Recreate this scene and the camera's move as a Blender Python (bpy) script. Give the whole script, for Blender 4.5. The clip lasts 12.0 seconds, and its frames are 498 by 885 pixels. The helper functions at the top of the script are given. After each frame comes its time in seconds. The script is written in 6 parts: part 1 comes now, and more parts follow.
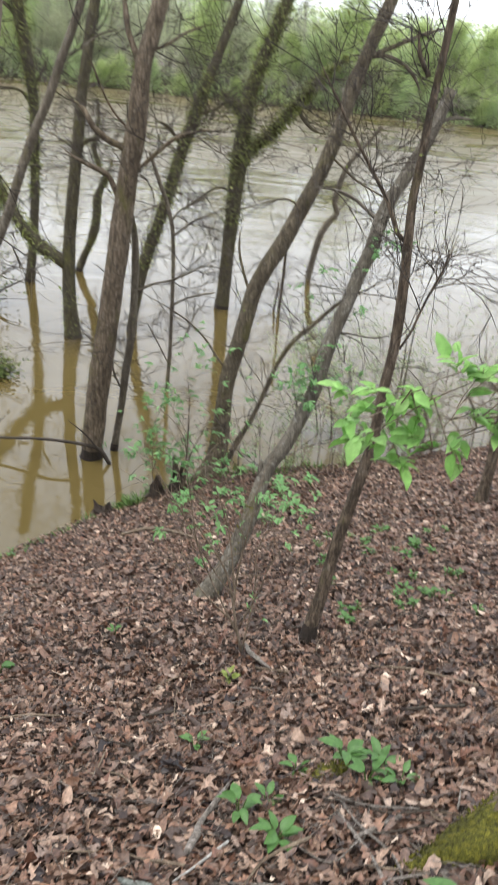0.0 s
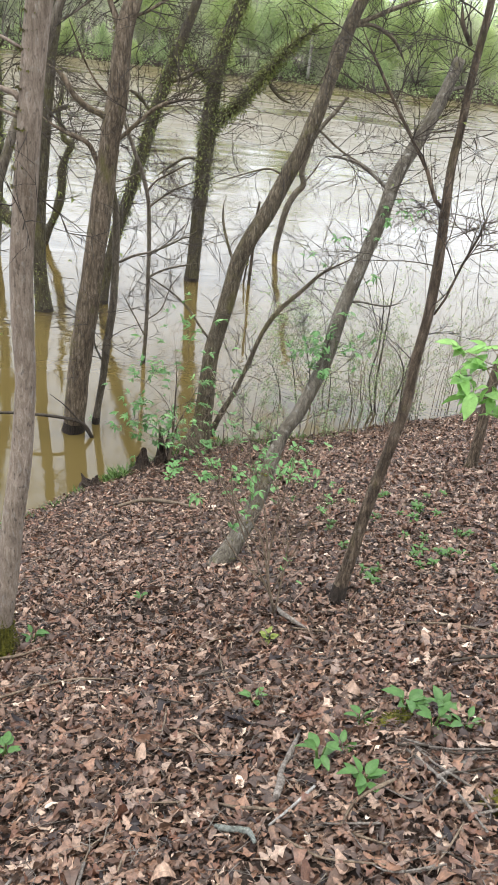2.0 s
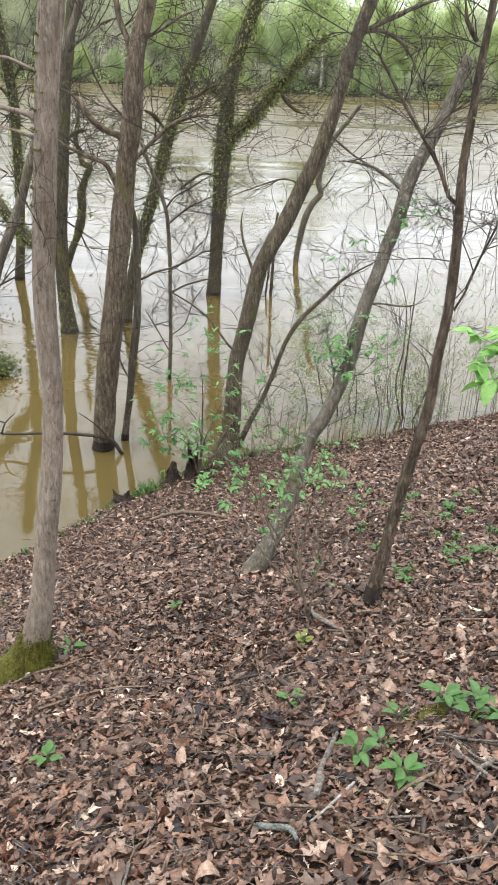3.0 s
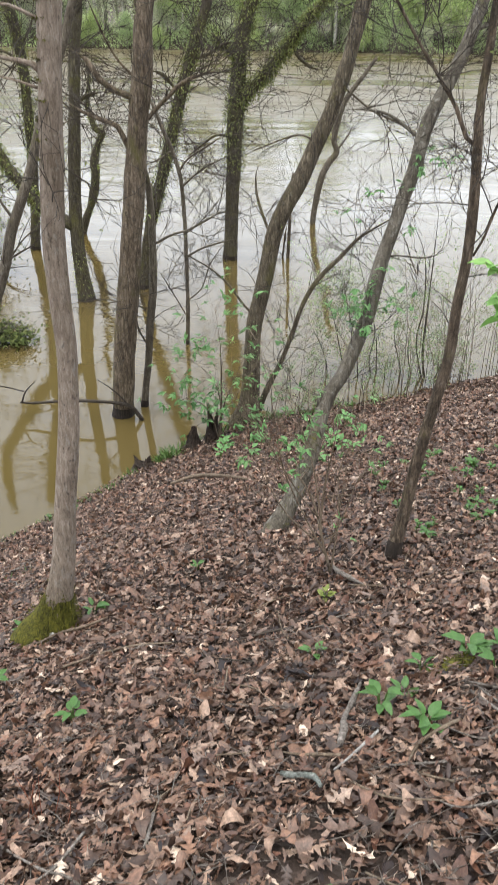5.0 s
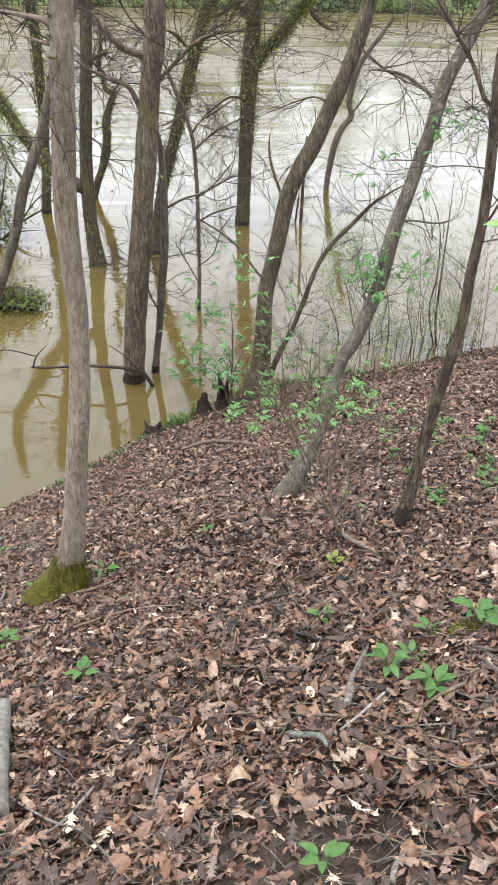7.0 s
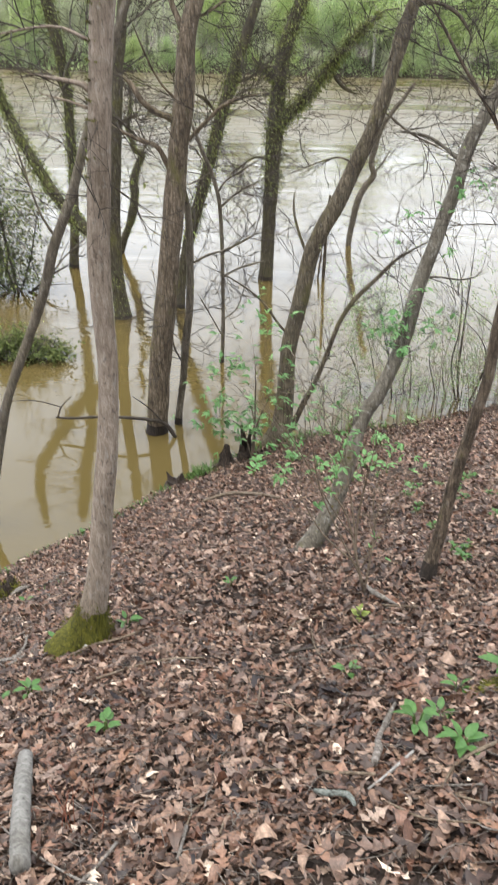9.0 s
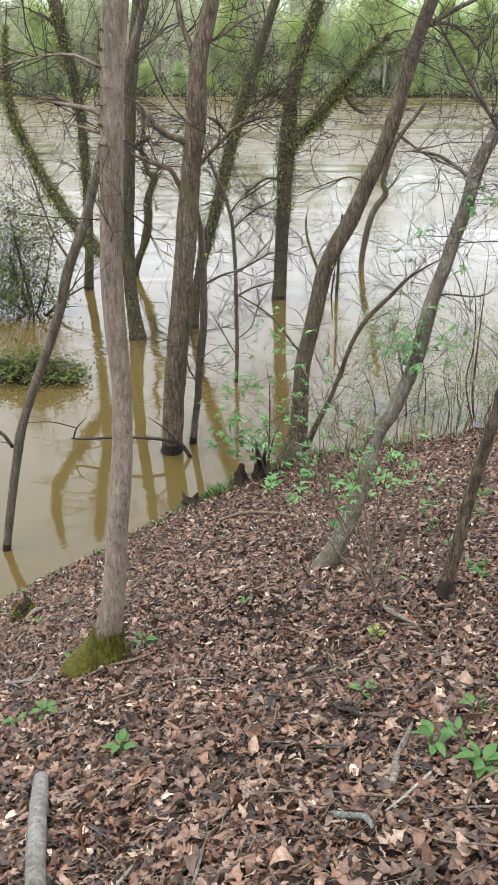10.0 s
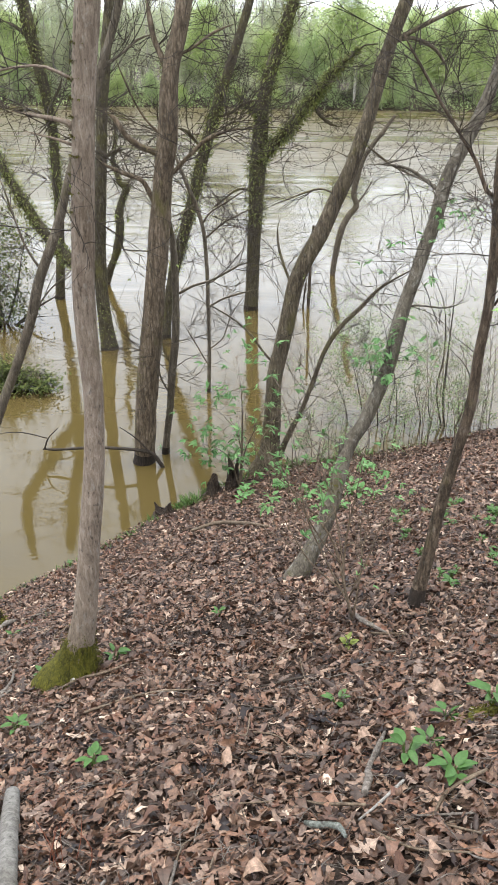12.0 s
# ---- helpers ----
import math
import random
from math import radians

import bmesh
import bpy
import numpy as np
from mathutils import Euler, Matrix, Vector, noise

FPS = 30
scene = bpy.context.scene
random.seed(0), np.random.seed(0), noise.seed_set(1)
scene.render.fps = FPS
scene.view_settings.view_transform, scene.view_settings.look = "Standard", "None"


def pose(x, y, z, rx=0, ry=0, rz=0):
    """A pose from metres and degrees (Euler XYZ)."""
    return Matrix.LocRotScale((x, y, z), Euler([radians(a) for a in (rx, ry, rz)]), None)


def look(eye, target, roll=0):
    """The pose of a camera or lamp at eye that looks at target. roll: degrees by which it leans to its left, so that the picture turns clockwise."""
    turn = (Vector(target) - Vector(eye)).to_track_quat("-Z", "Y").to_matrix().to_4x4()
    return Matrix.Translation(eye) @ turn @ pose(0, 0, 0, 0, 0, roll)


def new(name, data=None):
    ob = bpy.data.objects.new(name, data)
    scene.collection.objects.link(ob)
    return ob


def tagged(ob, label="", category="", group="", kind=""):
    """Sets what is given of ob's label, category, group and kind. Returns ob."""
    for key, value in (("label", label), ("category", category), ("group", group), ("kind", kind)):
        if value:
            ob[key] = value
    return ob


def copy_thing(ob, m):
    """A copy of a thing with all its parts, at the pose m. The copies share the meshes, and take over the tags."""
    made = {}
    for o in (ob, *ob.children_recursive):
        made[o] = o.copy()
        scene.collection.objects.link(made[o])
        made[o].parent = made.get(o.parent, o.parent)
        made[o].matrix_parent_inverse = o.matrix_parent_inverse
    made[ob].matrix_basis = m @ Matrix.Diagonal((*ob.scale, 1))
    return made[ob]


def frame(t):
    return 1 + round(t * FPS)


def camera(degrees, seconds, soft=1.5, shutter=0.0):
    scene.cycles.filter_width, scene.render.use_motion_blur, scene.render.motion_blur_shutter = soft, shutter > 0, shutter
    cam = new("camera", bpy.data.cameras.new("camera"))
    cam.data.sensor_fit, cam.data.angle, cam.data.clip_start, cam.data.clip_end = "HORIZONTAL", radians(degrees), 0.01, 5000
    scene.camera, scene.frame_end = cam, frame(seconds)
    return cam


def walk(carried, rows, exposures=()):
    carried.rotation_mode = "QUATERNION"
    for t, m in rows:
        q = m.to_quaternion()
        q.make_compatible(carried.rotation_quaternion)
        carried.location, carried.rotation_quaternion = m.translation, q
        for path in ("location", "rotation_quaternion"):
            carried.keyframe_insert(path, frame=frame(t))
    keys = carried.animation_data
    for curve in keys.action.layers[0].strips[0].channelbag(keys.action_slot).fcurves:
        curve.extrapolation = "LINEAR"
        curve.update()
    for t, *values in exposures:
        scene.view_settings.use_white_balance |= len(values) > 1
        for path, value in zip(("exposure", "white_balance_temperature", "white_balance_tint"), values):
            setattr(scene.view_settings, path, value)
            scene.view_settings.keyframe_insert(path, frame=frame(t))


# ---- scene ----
cam = camera(33.4, 12.0, 0.75, 0.7)
PATH = [
    (0, (0.137, 0.144, 6.35), (0.1, 1.95, 5.492), 6.0),
    (0.5, (-0.01, 0.129, 6.323), (0.023, 1.912, 5.416), 6.2),
    (1, (-0.086, 0.127, 6.303), (-0.064, 1.91, 5.397), 6.2),
    (1.5, (-0.216, 0.086, 6.307), (-0.176, 1.868, 5.4), 6.3),
    (2, (-0.304, 0.034, 6.303), (-0.228, 1.817, 5.399), 6.7),
    (2.5, (-0.307, 0.007, 6.283), (-0.253, 1.787, 5.373), 5.4),
    (3, (-0.281, -0.017, 6.281), (-0.279, 1.778, 5.399), 3.0),
    (5, (-0.257, -0.001, 6.2), (-0.304, 1.756, 5.247), 0.9),
    (5.5, (-0.258, 0.002, 6.185), (-0.323, 1.733, 5.184), 1.3),
    (6, (-0.264, -0.004, 6.186), (-0.34, 1.717, 5.17), 1.4),
    (6.5, (-0.254, -0.008, 6.188), (-0.323, 1.71, 5.166), 1.1),
    (8.5, (-0.287, -0.012, 6.185), (-0.365, 1.732, 5.209), 1.5),
    (9, (-0.291, -0.03, 6.191), (-0.413, 1.746, 5.28), 1.0),
    (9.5, (-0.284, -0.036, 6.198), (-0.433, 1.755, 5.319), 0.4),
    (10, (-0.281, -0.033, 6.195), (-0.442, 1.761, 5.324), -0.1),
    (10.5, (-0.28, -0.037, 6.201), (-0.438, 1.761, 5.338), -0.2),
    (11, (-0.277, -0.044, 6.207), (-0.416, 1.759, 5.351), -0.1),
    (11.5, (-0.275, -0.043, 6.204), (-0.389, 1.764, 5.355), 0.2),
    (12, (-0.279, -0.042, 6.203), (-0.375, 1.766, 5.354), 0.6),
]
walk(cam, [(t, look(eye, target, roll)) for t, eye, target, roll in PATH],
     [(0, 1.95), (1.0, 2.1), (2.5, 2.15), (3.2, 2.12), (4.9, 1.95), (5.5, 2.15), (6.5, 2.2), (8.5, 2.24), (9.5, 2.08), (12.0, 2.05)])

# ---- overcast daylight ----
world = bpy.data.worlds.new("overcast")
scene.world = world
world.use_nodes = True
wn, wl = world.node_tree.nodes, world.node_tree.links
sky = wn.new("ShaderNodeTexSky")
sky.sky_type, sky.sun_disc = "NISHITA", False
sky.sun_elevation, sky.sun_rotation = radians(80), radians(200)
sky.air_density, sky.dust_density, sky.ozone_density = 1.0, 3.0, 1.5
haze = wn.new("ShaderNodeHueSaturation")
haze.inputs["Saturation"].default_value = 0.43
wl.new(sky.outputs[0], haze.inputs["Color"])
# an even cloud cover over more than half of the sky's light
cloud = wn.new("ShaderNodeMix")
cloud.data_type = "RGBA"
cloud.inputs["Factor"].default_value = 0.55
cloud.inputs["B"].default_value = (4.78, 5.03, 5.42, 1)
wl.new(haze.outputs[0], cloud.inputs["A"])
wl.new(cloud.outputs["Result"], wn["Background"].inputs["Color"])
wn["Background"].inputs["Strength"].default_value = 0.148

sun = new("sun", bpy.data.lights.new("sun", "SUN"))
sun.data.energy, sun.data.angle, sun.data.color = 0.6, radians(30), (1.0, 0.96, 0.9)
sun.matrix_world = look((-1.0, -2.6, 16), (0, 0, 0))


# ---- mesh helpers ----
def make_mesh(name, verts, faces, origin=(0, 0, 0), smooth=True, flat=None):
    """A mesh from an array of corners and an array of triangles or quads; flat: each corner's place on its unrolled leaf."""
    v = np.asarray(verts, dtype=np.float32) - np.asarray(origin, dtype=np.float32)
    faces = [np.asarray(f, dtype=np.int32) for f in faces if len(f)]
    me = bpy.data.meshes.new(name)
    loops = np.concatenate([f.ravel() for f in faces])
    sizes = np.concatenate([np.full(len(f), f.shape[1], dtype=np.int32) for f in faces])
    me.vertices.add(len(v))
    me.vertices.foreach_set("co", v.ravel())
    me.loops.add(len(loops))
    me.loops.foreach_set("vertex_index", loops)
    me.polygons.add(len(sizes))
    me.polygons.foreach_set("loop_start", np.concatenate([[0], np.cumsum(sizes)[:-1]]).astype(np.int32))
    me.polygons.foreach_set("use_smooth", np.full(len(sizes), smooth))
    me.update(calc_edges=True)
    me.validate()
    if flat is not None:
        me.attributes.new("on_leaf", "FLOAT_VECTOR", "POINT").data.foreach_set("vector", np.asarray(flat, dtype=np.float32).ravel())
    return me


def part(name, me, material, parent=None, label=""):
    """Links a mesh as one object under a thing or a part."""
    if not me.materials:
        me.materials.append(material)
    ob = new(name, me)
    if parent is not None:
        ob.parent = parent
    return tagged(ob, label)


def thing(name, place, label, category, group="", kind=""):
    ob = new(name)
    ob.location = place
    ob.empty_display_size = 0.1
    return tagged(ob, label, category, group, kind)


def smooth_line(rows, step):
    """Rows of x, y, z, radius, drawn out along a Catmull-Rom line."""
    p = np.asarray(rows, dtype=float)
    if len(p) < 2:
        return p
    q = np.vstack([2 * p[0] - p[1], p, 2 * p[-1] - p[-2]])
    out = []
    for i in range(1, len(q) - 2):
        n = max(1, int(np.linalg.norm(q[i + 1, :3] - q[i, :3]) / step))
        for j in range(n):
            u = j / n
            out.append(0.5 * (2 * q[i] + (q[i + 1] - q[i - 1]) * u + (2 * q[i - 1] - 5 * q[i] + 4 * q[i + 1] - q[i + 2]) * u * u
                              + (3 * q[i] - q[i - 1] - 3 * q[i + 1] + q[i + 2]) * u ** 3))
    out.append(p[-1])
    out = np.array(out)
    out[:, 3] = np.maximum(out[:, 3], 0.0008)
    return out


class Pile:
    """Gathers pieces of one mesh."""

    def __init__(self):
        self.v, self.q, self.t, self.n = [], [], [], 0

    def add(self, verts, quads=(), tris=()):
        self.v.append(np.asarray(verts, dtype=float))
        if len(quads):
            self.q.append(np.asarray(quads) + self.n)
        if len(tris):
            self.t.append(np.asarray(tris) + self.n)
        self.n += len(verts)

    def tube(self, rows, sides=6, rough=0.0, grain=2.0, close=True, wave=0.0):
        """A round stem along rows of x, y, z, radius, with lumps of the given share of its radius."""
        p = np.asarray(rows, dtype=float)
        n = len(p)
        tan = np.gradient(p[:, :3], axis=0)
        tan /= np.linalg.norm(tan, axis=1)[:, None] + 1e-9
        side = np.cross(tan[0], (0.31, 0.9, 0.2))
        rings = []
        ang = np.linspace(0, 2 * math.pi, sides, endpoint=False)
        for i in range(n):
            side = side - tan[i] * np.dot(side, tan[i])
            side /= np.linalg.norm(side) + 1e-9
            up = np.cross(tan[i], side)
            r = np.full(sides, p[i, 3])
            if rough:
                for k in range(sides):
                    c = p[i, :3] + p[i, 3] * (np.cos(ang[k]) * side + np.sin(ang[k]) * up)
                    r[k] *= 1 + rough * (1.4 * noise.noise(Vector(c) * grain) + 0.9 * noise.noise(Vector((c[0] * 9, c[1] * 9, c[2] * 2.2))))
            if wave:
                r *= 1 + wave * np.cos(5 * ang + 1.3)
            rings.append(p[i, :3] + r[:, None] * (np.cos(ang)[:, None] * side + np.sin(ang)[:, None] * up))
        v = np.vstack(rings)
        k = np.arange(sides)
        quads = []
        for i in range(n - 1):
            a, b = i * sides, (i + 1) * sides
            quads.append(np.stack([a + k, a + (k + 1) % sides, b + (k + 1) % sides, b + k], axis=1))
        tris = []
        if close:
            v = np.vstack([v, p[0, :3], p[-1, :3]])
            for c, a, turn in ((n * sides, 0, 1), (n * sides + 1, (n - 1) * sides, 0)):
                for j in range(sides):
                    x, y = a + j, a + (j + 1) % sides
                    tris.append((c, y, x) if turn else (c, x, y))
        self.add(v, np.vstack(quads), tris)

    def mesh(self, name, origin=(0, 0, 0), smooth=True):
        faces = []
        if self.q:
            faces.append(np.vstack(self.q))
        if self.t:
            faces.append(np.vstack(self.t))
        return make_mesh(name, np.vstack(self.v), faces, origin, smooth)


def grow(pile, rng, place, way, length, r, depth, tips=None, rise=0.05, bend=0.17):
    """A twig with side twigs."""
    n = int(min(9, max(3, length / 0.09)))
    p, d = np.array(place, dtype=float), np.array(way, dtype=float)
    d /= np.linalg.norm(d) + 1e-9
    rows = [(*p, r)]
    sweep = rng.normal(0, bend * 0.95, 3)
    for i in range(n):
        d = d + sweep + rng.normal(0, bend * 0.55, 3) + np.array((0, 0, rise))
        d /= np.linalg.norm(d)
        p = p + d * length / n
        rows.append((*p, r * (1 - 0.65 * (i + 1) / n)))
    pile.tube(rows, 4 if r > 0.004 else 3, close=False)
    if tips is not None:
        tips.append((p, d))
    if depth > 0:
        for j in range(int(rng.integers(3, 6))):
            i = int(rng.integers(1, n + 1))
            w = np.array(rows[i][:3]) - np.array(rows[i - 1][:3])
            w = w / (np.linalg.norm(w) + 1e-9) + rng.normal(0, 0.55, 3)
            grow(pile, rng, rows[i][:3], w, length * rng.uniform(0.35, 0.7), r * 0.66, depth - 1, tips, rise, bend)


def blade(rng, kind="oval", stations=5, crumple=0.0, cup=0.12, droop=0.15, rag=0.0):
    """One leaf of length 1 along x, as a strip of corners: left, rib, right at each station."""
    s = np.linspace(0, 1, stations)
    if kind == "long":
        w = 0.17 * np.sin(math.pi * s ** 0.9) ** 0.8 + 0.004
    else:
        w = 0.25 * np.sin(math.pi * s ** 0.8) ** 0.8 + 0.004
    left = w * (1 + rag * rng.uniform(-1, 0.7, stations))
    right = w * (1 + rag * rng.uniform(-1, 0.7, stations))
    z = -droop * s ** 2
    l = np.stack([s + rag * rng.normal(0, 0.03, stations), left * (1 + crumple * rng.normal(0, 0.5, stations)), z + cup * w / 0.25 * 0.5 + crumple * rng.normal(0, 0.12, stations)], 1)
    m = np.stack([s, 0 * s, z + crumple * rng.normal(0, 0.05, stations)], 1)
    r = np.stack([s + rag * rng.normal(0, 0.03, stations), -right * (1 + crumple * rng.normal(0, 0.5, stations)), z + cup * w / 0.25 * 0.5 + crumple * rng.normal(0, 0.12, stations)], 1)
    v = np.stack([l, m, r], 1).reshape(-1, 3)
    quads = []
    for i in range(stations - 1):
        a = 3 * i
        quads += [(a, a + 1, a + 4, a + 3), (a + 1, a + 2, a + 5, a + 4)]
    return v, np.array(quads)


def oak_leaf(rng, lobes):
    """One dead oak leaf of length 1 along x, lobed, bent and rolled in smooth curves: corners, quads and flat places."""
    sides = []
    for _ in range(2):
        rows = [(-0.12, 0.006), (0.0, 0.012)]
        for i in range(lobes):
            wide = 0.30 * math.sin(math.pi * (0.24 + 0.56 * (i + 0.5) / lobes)) * rng.uniform(0.45, 1.15)
            at, step = 0.06 + 0.80 * i / lobes, 0.80 / lobes
            rows += [(at + 0.10 * step, 0.045 + 0.03 * rng.uniform()), (at + 0.52 * step, wide * 0.72), (at + 0.88 * step, wide), (at + 0.96 * step, wide * 0.5)]
        rows += [(0.90, 0.07), (1.0, 0.008)]
        sides.append(np.array(rows) + np.stack([rng.normal(0, 0.008, len(rows)), 0 * np.ones(len(rows))], 1))
    l, r = sides
    n = len(l)
    flat = np.zeros((n, 3, 3))
    flat[:, 0, 0], flat[:, 0, 1] = l[:, 0], l[:, 1]
    flat[:, 1, 0] = (l[:, 0] + r[:, 0]) / 2
    flat[:, 2, 0], flat[:, 2, 1] = r[:, 0], -r[:, 1]
    return curl(rng, flat.reshape(-1, 3), n)


def curl(rng, flat, n, most=1.0):
    """Bends a flat leaf along and across."""
    x, y = flat[:, 0] - 0.5, flat[:, 1]
    roll = rng.normal(0, 2.3) * most
    bend = rng.normal(0, 0.42) * most
    k = roll + 1.2 * math.copysign(1, roll)
    v = np.stack([x * (1 - 0.25 * bend * bend), np.sin(k * y) / k, np.sign(k) * (1 - np.cos(k * y)) / abs(k)], 1)
    v[:, 2] += bend * (x * x * 1.6 - 0.2) + 0.10 * rng.normal() * np.sin(5 * x + rng.uniform(0, 6)) * y * 4
    v[:, 2] += 0.10 * most * np.abs(y) * np.sin(17 * x + rng.uniform(0, 6))
    a = 3 * np.arange(n - 1)[:, None]
    q = np.concatenate([a + np.array([[0, 1, 4, 3]]), a + np.array([[1, 2, 5, 4]])])
    return v, q, flat


def torn_leaf(rng, n, rag):
    """A plain oval dead leaf, or a torn piece of one."""
    t = np.linspace(0, 1, n)
    w = 0.25 * np.sin(math.pi * (0.06 + 0.90 * t) ** 0.85) ** 0.8
    flat = np.zeros((n, 3, 3))
    flat[:, :, 0] = t[:, None] + rag * rng.normal(0, 0.03, (n, 3))
    flat[:, 0, 1], flat[:, 2, 1] = w * (1 + rag * rng.uniform(-0.9, 0.5, n)), -w * (1 + rag * rng.uniform(-0.9, 0.5, n))
    return curl(rng, flat.reshape(-1, 3), n, 1.3)


def leaf_cloud(pile, rng, places, ways, sizes, kinds):
    """Many leaves at once: their places, the ways they point, their sizes."""
    places, sizes = np.asarray(places), np.asarray(sizes)
    x = np.asarray(ways) / (np.linalg.norm(ways, axis=1)[:, None] + 1e-9)
    z = np.array((0, 0, 1.0)) + rng.normal(0, 0.3, x.shape)
    z -= x * np.sum(x * z, 1)[:, None]
    z /= np.linalg.norm(z, axis=1)[:, None] + 1e-9
    y = np.cross(z, x)
    pick = rng.integers(0, len(kinds), len(places))
    for k, (v, q) in enumerate(kinds):
        s = pick == k
        c = int(s.sum())
        if c:
            w = v[None, :, 0, None] * x[s][:, None] + v[None, :, 1, None] * y[s][:, None] + v[None, :, 2, None] * z[s][:, None]
            pile.add((places[s][:, None] + sizes[s][:, None, None] * w).reshape(-1, 3), (q[None] + (np.arange(c) * len(v))[:, None, None]).reshape(-1, 4))


# a small leaf or leaf clump far off
FAR_LEAF = [(np.array([(0, 0, 0), (0.45, -w, 0.06), (1, 0, -0.1), (0.5, w, 0.04)]), np.array([(0, 1, 2, 3)])) for w in (0.22, 0.30, 0.36)]


def turn_to(way, rng, roll=0.6):
    """Turns that lay x along the way and z roughly up."""
    x = np.array(way, dtype=float)
    x /= np.linalg.norm(x) + 1e-9
    z = np.array((0, 0, 1.0)) + rng.normal(0, roll * 0.5, 3)
    z -= x * np.dot(x, z)
    z /= np.linalg.norm(z) + 1e-9
    return np.stack([x, np.cross(z, x), z], 1)


# ---- materials ----
def node_material(name):
    m = bpy.data.materials.new(name)
    m.use_nodes = True
    n, l = m.node_tree.nodes, m.node_tree.links
    return m, n, l, n["Principled BSDF"]


def ramp(n, stops):
    r = n.new("ShaderNodeValToRGB")
    r.color_ramp.elements[0].position, r.color_ramp.elements[1].position = stops[0][0], stops[-1][0]
    r.color_ramp.elements[0].color, r.color_ramp.elements[1].color = (*stops[0][1], 1), (*stops[-1][1], 1)
    for at, c in stops[1:-1]:
        r.color_ramp.elements.new(at).color = (*c, 1)
    return r


def noise_node(n, l, vector, scale, detail=4.0, rough=0.6, distort=0.0):
    t = n.new("ShaderNodeTexNoise")
    t.inputs["Scale"].default_value, t.inputs["Detail"].default_value = scale, detail
    t.inputs["Roughness"].default_value, t.inputs["Distortion"].default_value = rough, distort
    l.new(vector, t.inputs["Vector"])
    return t


def stretched(n, l, scale):
    g = n.new("ShaderNodeNewGeometry")
    m = n.new("ShaderNodeMapping")
    m.inputs["Scale"].default_value = scale
    l.new(g.outputs["Position"], m.inputs["Vector"])
    return m.outputs[0]


def mixed(n, l, fac, a, b, mode="MIX"):
    m = n.new("ShaderNodeMix")
    m.data_type, m.blend_type = "RGBA", mode
    for s, v in ((m.inputs["Factor"], fac), (m.inputs["A"], a), (m.inputs["B"], b)):
        if isinstance(v, (int, float)):
            s.default_value = v
        elif isinstance(v, tuple):
            s.default_value = (*v, 1)
        else:
            l.new(v, s)
    return m.outputs["Result"]


def bumped(n, l, b, height, strength, distance):
    u = n.new("ShaderNodeBump")
    u.inputs["Strength"].default_value, u.inputs["Distance"].default_value = strength, distance
    l.new(height, u.inputs["Height"])
    l.new(u.outputs[0], b.inputs["Normal"])


